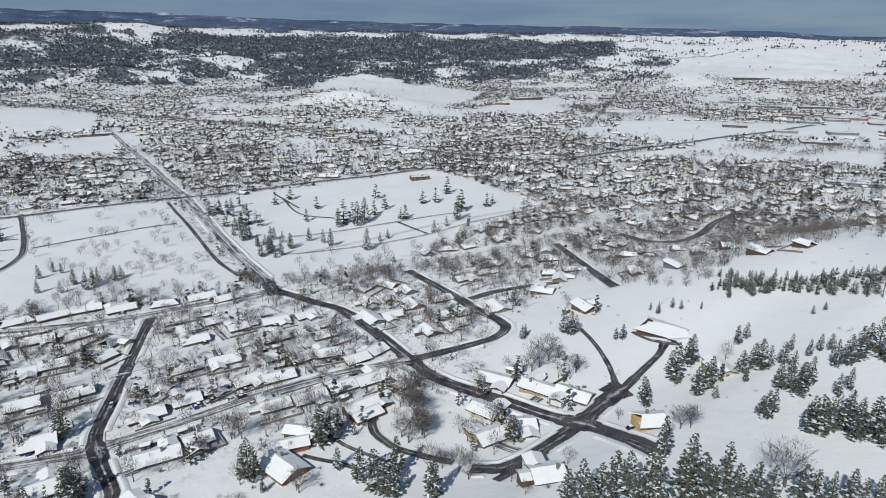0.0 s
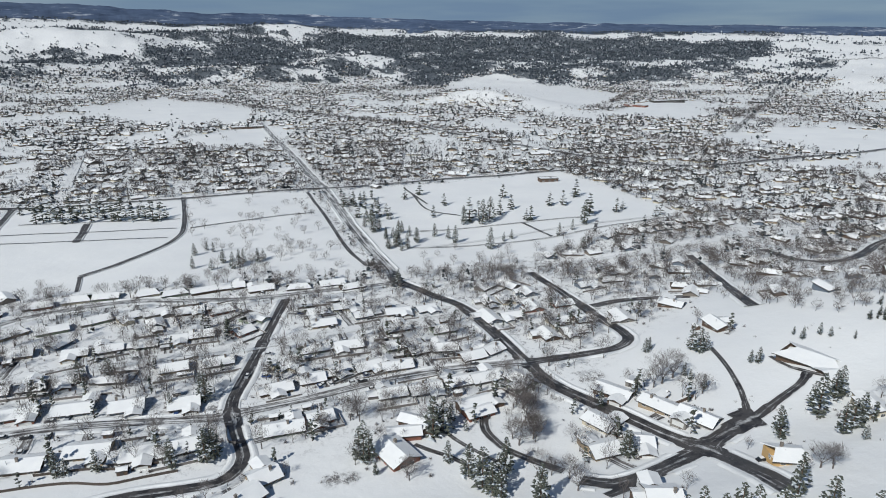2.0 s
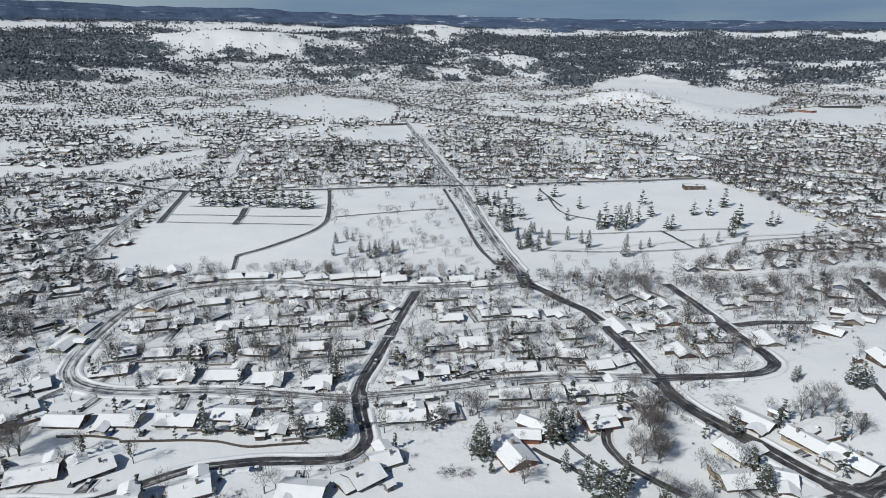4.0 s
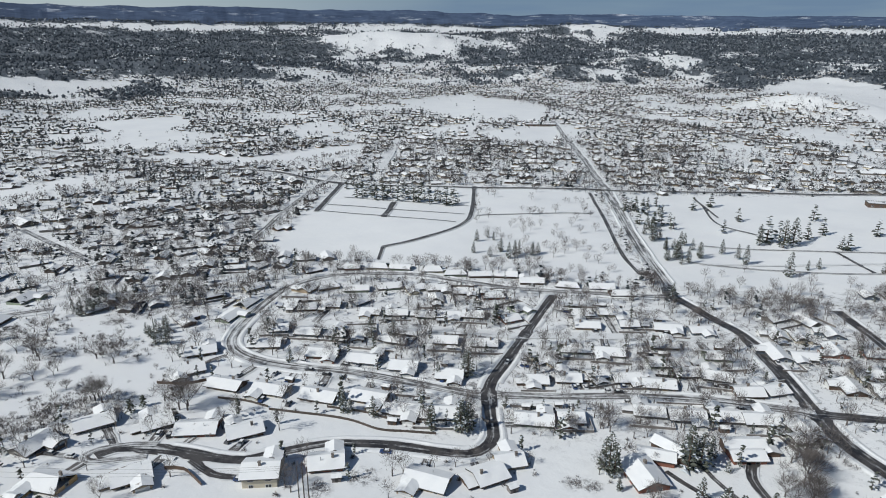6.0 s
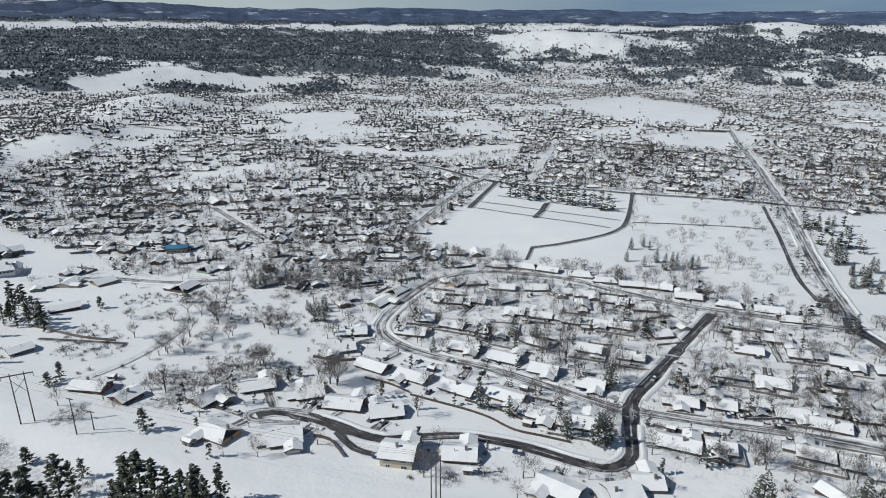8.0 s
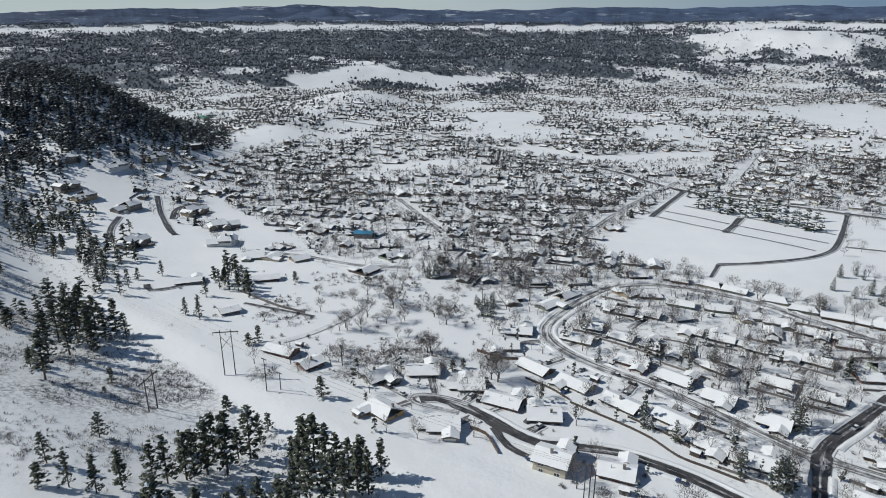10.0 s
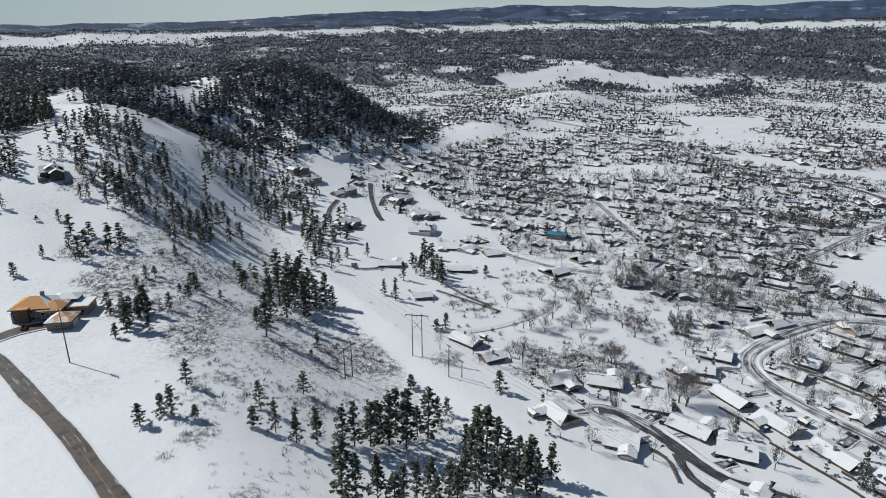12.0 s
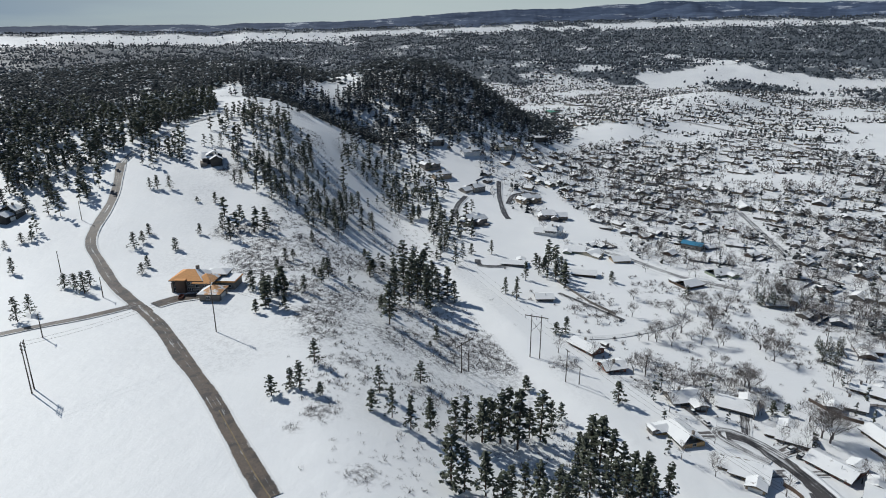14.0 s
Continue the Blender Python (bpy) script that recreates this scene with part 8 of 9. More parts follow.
scatter("ridge_pines", RIDGE_PINES, ["pine", "bark"], np.stack([sx, sy, g.uniform(9, 20, len(sx)), g.uniform(.85, 1.2, len(sx))], 1)[ok], "tall dark pines crowding the ridge beside the road", "trees")


# pines that come down between the hillside villas: outline and number
VILLA_PINES = []
VILLA_PINES.append(([(-576, -203), (-650, -205), (-683, -188), (-654, -136), (-547, -115), (-492, -122), (-468, -147), (-462, -169)], 46))
VILLA_PINES.append(([(-608, -140), (-630, -111), (-546, -60), (-461, -48), (-438, -70), (-481, -105)], 30))
VILLA_PINES.append(([(-437, -14), (-449, 14), (-415, 28), (-369, 18), (-362, -4)], 14))
VILLA_PINES.append(([(-786, -87), (-864, -46), (-914, 10), (-780, -6), (-741, -67)], 12))
# groves down the ridge's slope and beside its road
VILLA_PINES.append(([(-482, -483), (-600, -560), (-577, -474), (-439, -371), (-342, -301), (-322, -301), (-384, -393)], 80))
VILLA_PINES.append(([(-545, -302), (-582, -301), (-581, -248), (-526, -205), (-528, -221), (-502, -251)], 46))
VILLA_PINES.append(([(-435, -207), (-552, -226), (-467, -165), (-456, -139), (-375, -135), (-400, -167)], 8))
VILLA_PINES.append(([(-776, -277), (-681, -198), (-654, -134), (-580, -91), (-483, -95), (-480, -122), (-552, -172)], 24))
VILLA_PINES.append(([(-416, -229), (-464, -210), (-398, -178), (-397, -198)], 12))
VILLA_PINES.append(([(-341, -201), (-361, -206), (-360, -174), (-336, -165), (-333, -180)], 9))
VILLA_PINES.append(([(-329, -105), (-421, -108), (-425, -75), (-343, -47), (-302, -57), (-266, -72)], 14))
VILLA_PINES.append(([(-418, -307), (-478, -331), (-484, -304), (-426, -270), (-408, -278)], 16))
VILLA_PINES.append(([(-262, -136), (-275, -130), (-249, -114), (-236, -122)], 10))
g = np.random.default_rng(104)
villa_spots = []
for poly, count in VILLA_PINES:
    lo, hi = np.min(poly, axis=0), np.max(poly, axis=0)
    got = 0
    while got < count:
        p = g.uniform(lo, hi)
        if inside(poly, np.array(p[0]), np.array(p[1])) and off_roads(np.array([p[0]]), np.array([p[1]]), 3.0)[0]:
            villa_spots.append((p[0], p[1], g.uniform(7, 15), g.uniform(1.1, 1.5)))
            got += 1
scatter("villa_pines", RIDGE_PINES, ["pine", "bark"], villa_spots, "dark pines on the ridge slope and between the hillside villas", "trees")


def slope_brush(x, y, d):
    a = radians(RIDGE_AZ)
    q, s = -np.sin(a) * x + np.cos(a) * y, -np.sin(a - np.pi / 2) * x + np.cos(a - np.pi / 2) * y
    spots = np.zeros(np.shape(x))
    for bx, by, br in THICKETS:
        spots = np.maximum(spots, smooth(1.2, 0.4, np.hypot(x - bx, y - by) / br))
    return (line_distance(CLEARED, x, y) > 7) * np.clip(spots * 1.0 + 0.6 * smooth(5, 30, s) * smooth(135, 100, s) * smooth(80, 200, q) * smooth(900, 600, q) * np.clip(0.52 + 1.0 * waves(x, y, 90, 31), 0.05, 1), 0, 1)


sx, sy, sd, g = sow(160000, 120, 620, 77, slope_brush, -10, 130)
scatter("hillside_brush", SHRUBS, ["brush"], np.stack([sx, sy, g.uniform(.5, 1.5, len(sx)), g.uniform(.9, 1.7, len(sx))], 1), "brown winter brush poking through the snow of the slope", "brush")

# rounded bushes against the houses and along the garden edges
g = np.random.default_rng(95)
spots = []
for hx, hy, hr in PLOTS[:NEAR_PLOTS]:
    if math.hypot(hx, hy) < 420:
        for _ in range(int(g.integers(4, 10))):
            a, q = g.uniform(0, 6.28), hr * g.uniform(0.7, 1.5)
            spots.append((hx + math.cos(a) * q, hy + math.sin(a) * q, g.uniform(1.0, 2.6), g.uniform(.9, 1.4)))
spots = np.array(spots)
ok = np.ones(len(spots), bool)
for width, kind, line in COURSES.values():
    ok &= line_distance(line, spots[:, 0], spots[:, 1]) > width / 2 + 1.5
scatter("garden_bushes", BUSHES, ["twig"], spots[ok], "rounded leafless bushes beside the houses", "brush")
sx, sy, sd, g = sow(2600, 190, 520, 96, lambda x, y, d: smooth(0.0, 0.45, waves(x, y, 75, 33)) * inside(OPEN["meadow_west"], x, y), 40, 100)
scatter("meadow_bushes", BUSHES, ["twig"], np.stack([sx, sy, g.uniform(1.2, 3.4, len(sx)), g.uniform(.9, 1.4, len(sx))], 1), "rounded leafless bushes in the snowy creek meadow", "brush")

# thickets of the creek meadow and of the garden edges
sx, sy, sd, g = sow(16000, 190, 520, 78, lambda x, y, d: np.clip(smooth(0.15, 0.5, waves(x, y, 75, 33)) * 0.8 + 0.05, 0, 1) * inside(OPEN["meadow_west"], x, y), 40, 100)
scatter("meadow_brush", SHRUBS, ["brush"], np.stack([sx, sy, g.uniform(.6, 2.2, len(sx)), g.uniform(.8, 1.5, len(sx))], 1), "brown leafless thickets in the snowy creek meadow", "brush")
sx, sy, sd, g = sow(9000, 200, 620, 79, lambda x, y, d: town(x, y) * 0.35)
ok = off_roads(sx, sy, 1.5)
scatter("garden_shrubs", SHRUBS, ["brush"], np.stack([sx, sy, g.uniform(.7, 2.0, len(sx)), g.uniform(.7, 1.2, len(sx))], 1)[ok], "leafless shrubs and hedges of the gardens", "brush")
# stray trees over the open fields of the far valley
sx, sy, sd, g = sow(30000, 900, 2600, 80, lambda x, y, d: (1 - town(x, y)) * (1 - woods(x, y)) * (1 - 0.94 * open_ground(x, y)) * smooth(-0.1, 0.5, waves(x, y, 160, 45)) * 0.5, -40, 92)
ok = ~inside(OPEN["plain_east"], sx, sy) | (g.uniform(0, 1, len(sx)) < 0.5)
scatter("field_trees", FAR_BARE, ["twig"], np.stack([sx, sy, g.uniform(5, 10, len(sx)), g.uniform(.9, 1.2, len(sx))], 1)[ok], "leafless trees scattered over the far fields", "trees")
sx, sy, sd, g = sow(14000, 1000, 2600, 81, lambda x, y, d: (1 - town(x, y)) * (1 - woods(x, y)) * (1 - 0.94 * open_ground(x, y)) * smooth(0.0, 0.5, waves(x, y, 200, 46)) * 0.5, 20, 100)
scatter("field_conifers", FAR_PINES, ["hazed_far_pine"], np.stack([sx, sy, g.uniform(6, 11, len(sx)), g.uniform(.9, 1.2, len(sx))], 1), "dark conifers scattered over the far fields", "trees")


def belt(n, seed, reach):
    """Places along the tree belts, nearer than reach or beyond it."""
    g = np.random.default_rng(seed)
    out = []
    for line, wide in BELTS:
        c = course(line, 4.0)
        far = math.hypot(*c[len(c) // 2]) > 700
        if far != reach:
            continue
        k = int(len(c) * n * wide / 14)
        p = c[g.integers(0, len(c), k)] + g.normal(0, wide * 0.55, (k, 2))
        out.append(np.stack([p[:, 0], p[:, 1], g.uniform(5, 10, k), g.uniform(.9, 1.2, k)], 1))
    return np.concatenate(out)


scatter("creek_trees", MID_BARE, ["twig"], belt(0.8, 91, False), "leafless trees in a belt along the creek and hedgerow", "trees")
scatter("river_trees", FAR_BARE, ["twig"], belt(1.6, 92, True), "grey belts of leafless trees along the far river and roads", "trees")

# ---- poles and lines ----
def utility_pole(x, y, h, arms=1, label="weathered wooden utility pole with a crossarm standing in snow"):
    ob = thing("utility_pole", ground_pose(x, y, 35), label, "utility pole", "poles of the power lines")
    part("shaft", tube((0, 0, -.6), (0, 0, h), .24, .15, 8), M["pole"], ob)
    for i in range(arms):
        z = h - 0.5 - 1.3 * i
        arm = part("crossarm", join(box(-1.5, 1.5, -.12, .12, z, z + .2)), M["pole"], ob)
        for px in (-1.3, -.5, .5, 1.3):
            part("insulator", tube((px, 0, z + .2), (px, 0, z + .5), .07, .05, 6), M["steel"], arm)
    return ob


def h_frame(x0, y0, x1, y1, h):
    cx, cy = (x0 + x1) / 2, (y0 + y1) / 2
    turn, half = math.degrees(math.atan2(y1 - y0, x1 - x0)), math.hypot(x1 - x0, y1 - y0) / 2
    ob = thing("transmission_tower", ground_pose(cx, cy, turn), "tall wooden two-pole transmission tower with a cross-braced top", "power tower")
    for px in (-half, half):
        part("pole", tube((px, 0, -1.5), (px, 0, h), .26, .17, 8), M["pole"], ob)
    bar = part("crossbar", box(-half - 3.2, half + 3.2, -.16, .16, h - 1.2, h - .85), M["pole"], ob)
    for px in (-half - 3, 0, half + 3):
        part("insulator", tube((px, 0, h - 2.6), (px, 0, h - 1.2), .12, .12, 6), M["steel"], bar)
    for a, b in (((-half, h - 9), (half, h - 3)), ((half, h - 9), (-half, h - 3))):
        part("brace", tube((a[0], 0, a[1]), (b[0], 0, b[1]), .1, .1, 5), M["pole"], ob)


h_frame(-270.2, -4.3, -269.2, 0.3, 22.5)
h_frame(-238.4, -33.1, -243.0, -30.5, 15.5)
h_frame(-584, -204, -590, -199, 13)
utility_pole(-130.8, 95.4, 23, 0)
utility_pole(-129.6, 96.4, 23.5, 0)
utility_pole(-128.6, 97.4, 22.5, 0)
utility_pole(-212.6, -131.6, 22, 3, "tall dark double-armed power pole beside the ridge house")
utility_pole(-158.0, -169.0, 19, 3, "tall dark power pole in the open snow field")
utility_pole(-160.6, -170.4, 18.5, 3, "tall dark power pole in the open snow field")
for px, py, ph in ((-249, 12.2, 16), (-237.4, -202.4, 10), (-261.8, -245.1, 11.5), (-196.1, -198.3, 10.5), (-326.6, -283.1, 12), (-377, -311, 11), (-248.7, 18.1, 8.5), (-322, 148, 9.7), (-265.7, 48.8, 7.5), (186, 252, 9.5), (189, 247, 10), (-270.7, 49.6, 6)):
    utility_pole(px, py, ph)


def wire(name, a, b, sag, r=0.035):
    cu = bpy.data.curves.new(name, "CURVE")
    cu.dimensions, cu.bevel_depth, cu.bevel_resolution = "3D", r, 0
    sp = cu.splines.new("POLY")
    sp.points.add(14)
    for i in range(15):
        t = i / 14
        p = Vector(a).lerp(Vector(b), t)
        sp.points[i].co = (p.x, p.y, p.z - sag * 4 * t * (1 - t), 1)
    cu.materials.append(M["pole"])
    tagged(new(name, cu), "thin dark power cable hanging between the poles", "power cable", "cables of the power lines")


for off in (-5.3, 0, 5.3):
    top = float(land(-269.7, -2)) + 20
    wire("power_cable", (-269.7 + off * .22, -2 + off * .97, top), (-587 + off * .6, -201.5 + off * .7, float(land(-587, -201)) + 10.5), 9)
    wire("power_cable", (-269.7 + off * .22, -2 + off * .97, top), (-129.6 + off * .1, 96.4 + off * .3, float(land(-129.6, 96.4)) + 22.5), 4)
for off in (-1.3, 1.3):
    wire("power_cable", (-212.6 + off, -131.6 + off * .7, float(land(-212.6, -131.6)) + 21.6), (-158 + off, -169 + off * .7, float(land(-158, -169)) + 18.6), 2.0)
    wire("power_cable", (-212.6 + off, -131.6 + off * .7, float(land(-212.6, -131.6)) + 21.6), (-241 + off, -31.5, float(land(-241, -31.5)) + 14.4), 3.0)


# ---- the half-built house on the ridge ----
def hip_roof(L, D, eave, rise, over, mat, snow, share):
    """Four slopes; the sheathing shows orange where snow has not yet covered it."""
    a, b, k = L / 2 + over, D / 2 + over, max(0.0, L / 2 - D / 2 * share)
    v = [(-a, -b, eave), (a, -b, eave), (a, b, eave), (-a, b, eave), (-k, 0, eave + rise), (k, 0, eave + rise)]
    v += [(p[0], p[1], p[2] - 0.35) for p in v[:4]]
    f = [(0, 1, 5, 4), (1, 2, 5), (2, 3, 4, 5), (3, 0, 4), (0, 6, 7, 1), (1, 7, 8, 2), (2, 8, 9, 3), (3, 9, 6, 0), (9, 8, 7, 6)]
    return mesh_of("roof", v, f, [mat, snow, M["eave"]], [0, 1, 1, 0, 2, 2, 2, 2, 2])


def ridge_house():
    ob = thing("ridge_house", ground_pose(-257.3, -165.2, 97, 0.2, 1.12), "large unfinished house with orange roof sheathing and grey stone walls", "house")
    part("wall", box(-9, 4, -6, 6, -3, 5.6), M["stone"], ob)
    part("roof", hip_roof(13, 12, 5.6, 2.9, .9, M["orange"], M["roof_c"], .8), None, ob, "orange sheathing roof partly under snow").matrix_basis = pose(-2.5, 0, 0)
    part("wall", box(1, 8.5, -7.2, 3.5, -3, 4.9), M["stone"], ob)
    part("roof", hip_roof(7.5, 10.7, 4.9, 2.3, .7, M["orange"], M["orange_roof"], .9), None, ob, "lower orange hip with snow on its shaded side").matrix_basis = pose(4.75, -1.85, 0)
    part("wall", box(2.0, 11.0, 3.4, 9.4, -3, 5.2), M["greige"], ob)
    part("roof", hip_roof(9, 6, 5.2, 1.6, .7, M["roof_c"], M["roof_c"], .9), None, ob).matrix_basis = pose(6.5, 6.4, 0)
    tower = part("wall", box(-6.6, -2.6, -7.6, -5.9, -3, 5.9), M["umber"], ob, "dark tall entrance bay")
    part("cap", box(-6.9, -2.3, -7.9, -5.7, 5.9, 6.2), M["orange"], tower)
    part("pier", box(-8.9, -8.1, -6.9, -6.0, -3, 4.4), M["stone"], ob)
    part("wing_wall", box(8.5, 16.5, -2.0, 7.0, -3, 3.6), M["greige"], ob)
    part("wing_roof", box(8.1, 16.9, -2.4, 7.4, 3.6, 3.95), M["roof_a"], ob, "flat roof half under snow")
    part("wing_fascia", join(box(8.0, 17.0, -2.55, -2.4, 3.3, 4.05), box(16.9, 17.05, -2.4, 7.4, 3.3, 4.05)), M["orange"], ob)
    for wx in (-8, -1.5, 0.2):
        for st in (0.9, 3.5):
            fix("window", 1.4, 1.2, wx, -6.02, st, 0, ob)
    for wx in (2.6, 5.8):
        for st in (0.6, 3.0):
            fix("window", 1.4, 1.2, wx, -7.22, st, 0, ob)
    for wy in (-3, 2.5):
        fix("window", 1.4, 1.2, -9.02, wy, 3.5, -90, ob)
    for wx in (10.5, 14.0):
        fix("window", 1.9, 1.2, wx, -2.02, 1.0, 0, ob)
    part("chimney", box(-1.0, 0.2, 1.0, 2.2, 6, 9.6), M["stone"], ob)
    gar = thing("garage", ground_pose(-246.8, -151.7, 187, 0.2, 1.1), "small stone garage with an orange and snowy pyramid roof", "garage")
    part("wall", box(-4.6, 4.6, -4.2, 4.2, -3, 3.5), M["stone"], gar)
    part("roof", hip_roof(9.2, 8.4, 3.5, 2.4, .7, M["orange_roof"], M["roof_c"], 1.09), None, gar)
    fix("garage_door", 4.6, 2.2, 0, -4.22, 0.1, 0, gar)
    fix("window", 1.4, 1.2, -4.62, 0.5, 1.2, -90, gar)
    # a builder's skip and stacked boards on the muddy yard
    skip = thing("waste_skip", ground_pose(-243, -166, 20), "rusty open waste skip on the muddy building yard", "skip")
    part("side", join(box(-2, 2, -1, -.9, 0, 1.3), box(-2, 2, .9, 1, 0, 1.3)), M["brick"], skip)
    part("end", join(box(-2, -1.9, -.9, .9, 0, 1.3), box(1.9, 2, -.9, .9, 0, 1.3)), M["brick"], skip)
    part("floor_plate", box(-1.9, 1.9, -.9, .9, .05, .15), M["brick"], skip)


ridge_house()


def big_building(x, y, turn, L, D, h, wall, roof, label, category="building"):
    ob = thing(category.replace(" ", "_"), ground_pose(x, y, turn, .2), label, category)
    part("wall", box(-L / 2, L / 2, -D / 2, D / 2, -2, h), M[wall], ob)
    part("parapet", join(box(-L / 2 - .25, L / 2 + .25, -D / 2 - .25, -D / 2 + .1, h - .1, h + .6), box(-L / 2 - .25, L / 2 + .25, D / 2 - .1, D / 2 + .25, h - .1, h + .6), box(-L / 2 - .25, -L / 2 + .1, -D / 2 + .1, D / 2 - .1, h - .1, h + .6), box(L / 2 - .1, L / 2 + .25, -D / 2 + .1, D / 2 - .1, h - .1, h + .6)), M["eave"], ob)
    part("roof", box(-L / 2 + .1, L / 2 - .1, -D / 2 + .1, D / 2 - .1, h - .2, h + .35), M[roof], ob)
    n = max(2, int(L / 6))
    for i in range(n):
        for sgn in (-1, 1):
            fix("window", 2.2, 1.4, (i + .5) / n * L - L / 2, sgn * (D / 2 + .01), 1.2, 0 if sgn < 0 else 180, ob)
    part("roof_unit", box(L * .1, L * .1 + 2, -1, 1, h + .3, h + 1.5), M["steel"], ob)


def tin_roofed(x, y, turn, L, D, mat, label):
    ob = thing("hall", ground_pose(x, y, turn, .2), label, "hall")
    part("wall", walls(L, D, 4.2, 1.6), M["greige"], ob)
    v, f, idx = gable_roof(L, D, 4.2, 1.6, seed=77)
    half = len([i for i in idx if i == 0]) // 2
    part("roof", mesh_of("roof", v, f, [M[mat], M["eave"]], idx), None, ob)
    for i in range(4):
        fix("window", 1.9, 1.2, (i - 1.5) * L / 5, -D / 2 - .01, 1.2, 0, ob)


tin_roofed(-491, 115, 62, 15, 9, "bluetin", "long hall with a blue metal roof swept clear of snow")
tin_roofed(-1480, 2, 20, 42, 22, "greentin", "large hall with a green metal roof at the wooded hill's foot")
long_house = thing("villa", ground_pose(109, 271, -38, 1.9), "wide low house with a deep snow-covered hip roof and dark eaves", "house")
gabled(long_house, 26, 15, 2.3, 2.2, "umber", "roof_c", 0, 0, 0, 71, hip=7.0, over=1.6)
gabled(long_house, 13, 9, 2.2, 1.2, "umber", "roof_c", 11, -6, 60, 72, over=1.2)
big_building(-29, 747, 20, 22, 12, 4, "umber", "roof_a", "brown memorial park office beside a dark forecourt", "office building")
big_building(-624, 1110, 36, 60, 26, 3.5, "umber", "roof_c", "long low school building with a snow-covered flat roof", "school building")
big_building(155, 1793, -32, 62, 20, 5, "brick", "roof_c", "red brick school building far across the valley", "school building")
big_building(255, 1950, 35, 110, 26, 6, "eave", "roof_c", "long dark school building on the far rise", "school building")
for bx, by, bt, bl, bd, bw in ((684, 1646, -22, 70, 30, "eave"), (771, 1582, -22, 60, 40, "greige"), (861, 1513, -20, 80, 35, "brick"), (870, 1394, -20, 50, 30, "slate"), (592, 1276, -20, 46, 24, "eave"), (663, 1214, -18, 40, 26, "greige"), (643, 1064, -20, 60, 30, "eave"), (487, 714, -24, 70, 16, "slate"), (623, 1919, -22, 80, 40, "greige"), (523, 1994, -20, 70, 40, "eave"), (870, 1725, -20, 90, 30, "slate"), (852, 1858, -20, 80, 36, "greige"), (1005, 1694, -20, 100, 34, "eave"), (1060, 1660, -20, 70, 30, "greige"), (801, 1464, -20, 60, 24, "brick"), (915, 1440, -20, 90, 26, "brick"), (936, 1330, -20, 60, 30, "eave"), (749, 1175, -20, 50, 26, "slate"), (1115, 2326, -20, 120, 40, "eave"), (1224, 2223, -20, 110, 40, "greige"), (717, 1440, -20, 50, 26, "eave"), (776, 1359, -20, 60, 24, "slate"), (-870, -20, 20, 40, 22, "eave"), (-1700, 60, 30, 60, 30, "greige"), (-1640, 110, 30, 70, 26, "eave")):
    big_building(bx, by, bt, bl, bd, 4, bw, "roof_c", "flat-roofed commercial building under snow in the valley", "commercial building")


# ---- cars ----
CAR_PAINT = {k: plain("car_paint_" + k, c, 0.35, 0.05, 2) for k, c in (("black", (0.02, 0.02, 0.022)), ("silver", (0.35, 0.36, 0.38)), ("grey", (0.09, 0.09, 0.095)), ("blue", (0.03, 0.06, 0.16)), ("white", (0.7, 0.7, 0.7)))}


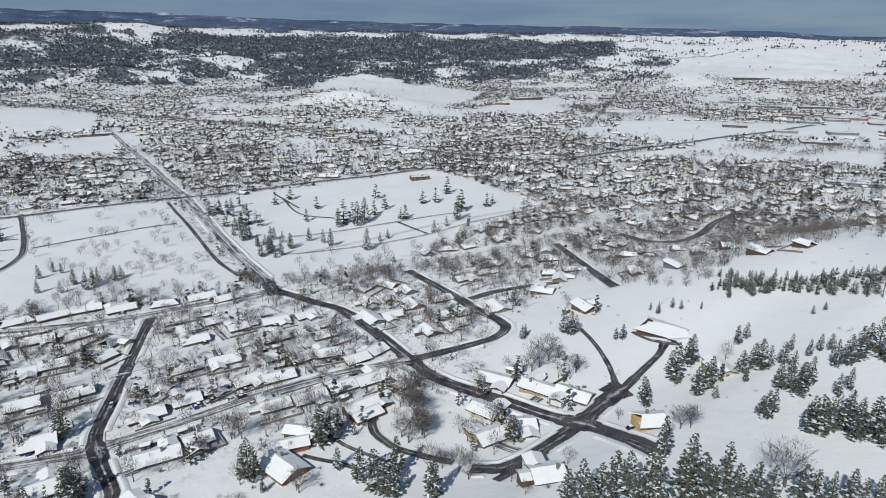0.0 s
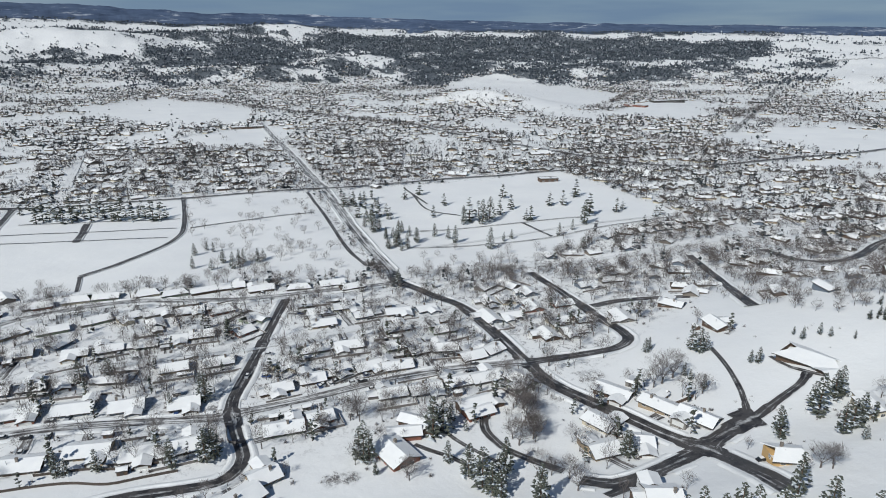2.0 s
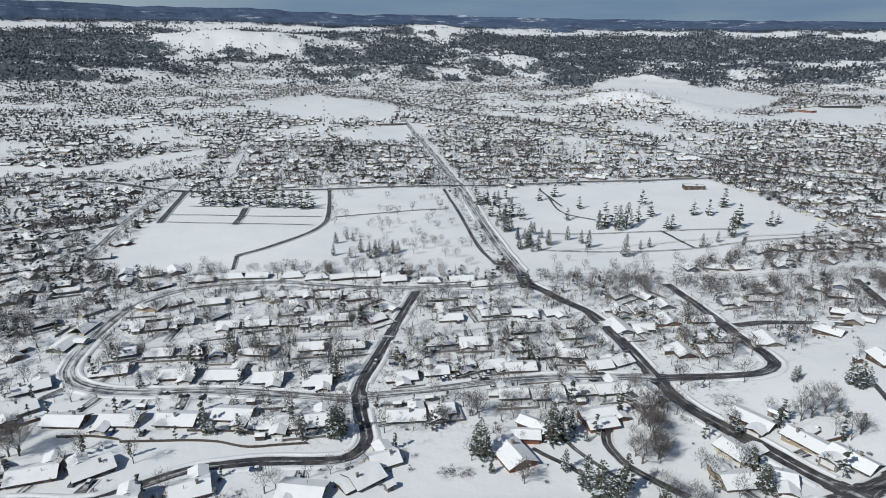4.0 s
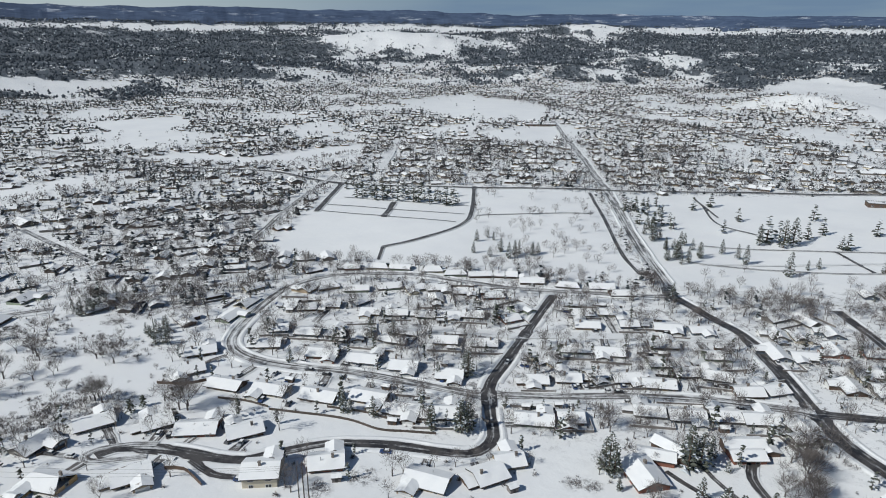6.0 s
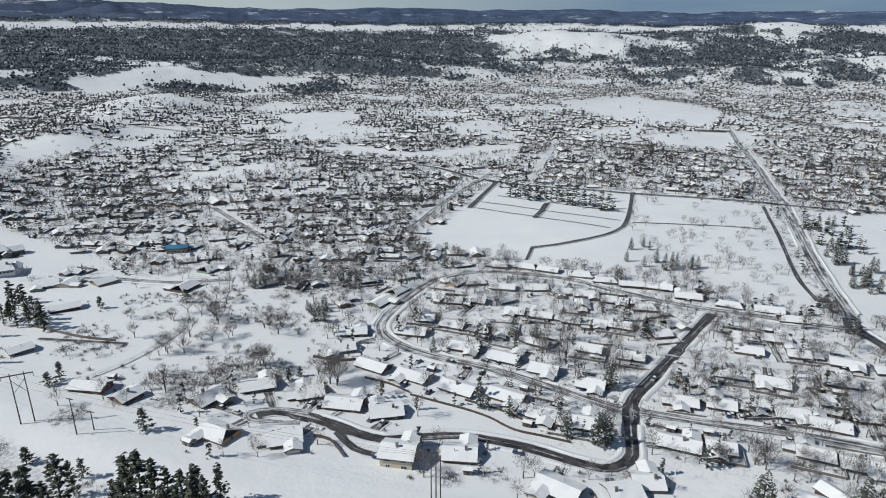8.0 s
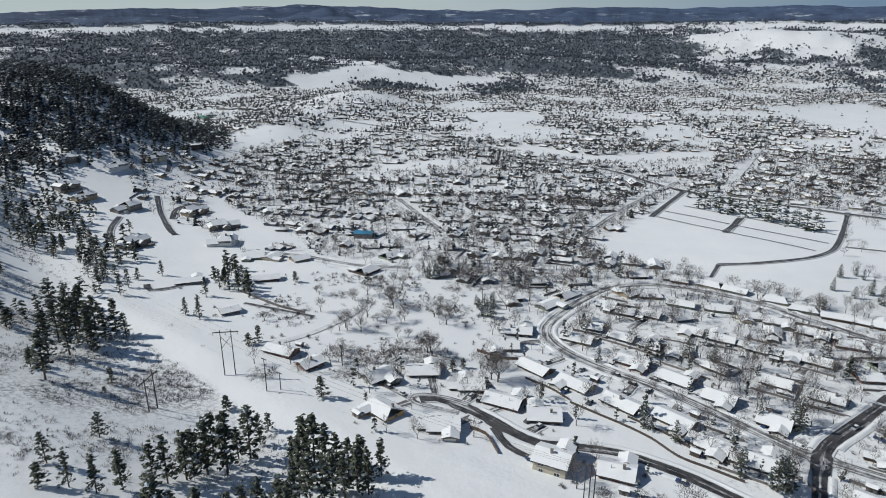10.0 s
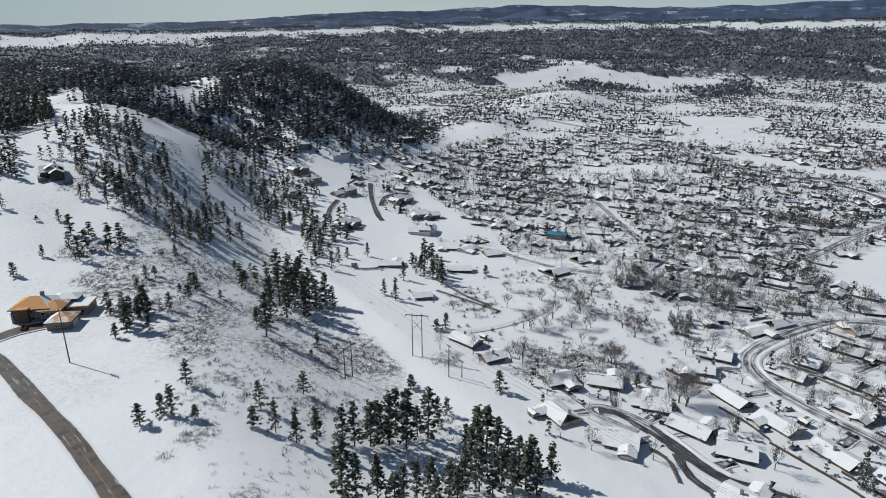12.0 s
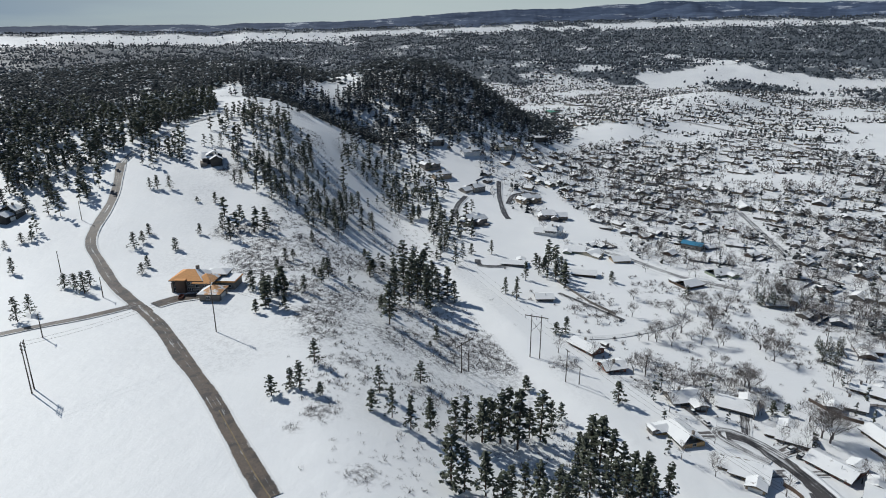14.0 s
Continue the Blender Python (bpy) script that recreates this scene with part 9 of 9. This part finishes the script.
def build_car(paint):
    ob = thing("car", Matrix.Identity(4), f"parked {paint} car with snow on its roof beside the street", "car", "parked cars")
    prof = [(-2.2, .35), (2.2, .35), (2.25, .75), (1.9, .95), (1.0, 1.0), (-1.7, 1.0), (-2.2, .9)]
    v = [(x, s, z) for s in (-.88, .88) for x, z in prof]
    n = len(prof)
    f = [tuple(range(n - 1, -1, -1)), tuple(range(n, 2 * n))] + [(i, (i + 1) % n, n + (i + 1) % n, n + i) for i in range(n)]
    part("body", (v, f), CAR_PAINT[paint], ob)
    cab = [(1.0, 1.0), (-1.75, 1.0), (-1.35, 1.5), (.3, 1.52)]
    v = [(x, s * (1 if z < 1.2 else .82), z) for s in (-.8, .8) for x, z in cab]
    f = [(3, 2, 1, 0), (4, 5, 6, 7)] + [(i, (i + 1) % 4, 4 + (i + 1) % 4, 4 + i) for i in range(4)]
    part("window_band", (v, f), M["pane"], ob)
    part("roof", box(-1.3, .25, -.62, .62, 1.5, 1.62), M["bank"], ob, "snow on the car's roof")
    for x in (-1.35, 1.4):
        for s in (-.86, .86):
            w = part("wheel", tube((x, s - .1, .33), (x, s + .1, .33), .33, .33, 10), M["rubber"], ob)
            part("rim", tube((x, s - .12, .33), (x, s + .12, .33), .18, .18, 8), M["steel"], w)
    return ob


CARS = [(-221, 188), (-207, 185), (-227, 175), (-217, 171), (-104, 239), (-206, 197), (-232, 238), (-211, 244), (-211, 139), (-146, 238), (-137, 240), (-90, 244), (-108, 236), (-216, 99), (-194, 111), (-207, 173), (-41, 270), (-39, 320), (-103, 242), (-94, 242), (-147, 262), (-83, 238), (-78, 243), (-169, 99), (-227, 158), (-141, 144), (-199, 176), (35, 208), (-220, 55), (-42, 261), (-56, 260), (-199, 144), (-102, 159), (-103, 168), (-231, 68), (-225, 107)]
for da, db in DRIVES[::2]:
    CARS.append(tuple(np.round(da + (db - da) * 0.72, 1)))
made_cars = {}
for car_no, (cx, cy) in enumerate(CARS):
    best = min(COURSES.values(), key=lambda c: float(line_distance(c[2], np.array(float(cx)), np.array(float(cy)))))
    line = best[2]
    i = int(np.argmin(np.hypot(*(line - (cx, cy)).T)))
    i = min(i, len(line) - 2)
    turn = math.degrees(math.atan2(*(line[i + 1] - line[i])[::-1]))
    near_road = float(line_distance(line, np.array(float(cx)), np.array(float(cy)))) < best[0] / 2 + 2
    m = ground_pose(cx, cy, turn + (0 if near_road else 90), -0.12 if near_road else 0.0)
    paint = list(CAR_PAINT)[(car_no * 7 + car_no // 3) % 5]
    if paint in made_cars:
        copy_thing(made_cars[paint], m)
    else:
        made_cars[paint] = build_car(paint)
        made_cars[paint].matrix_basis = m
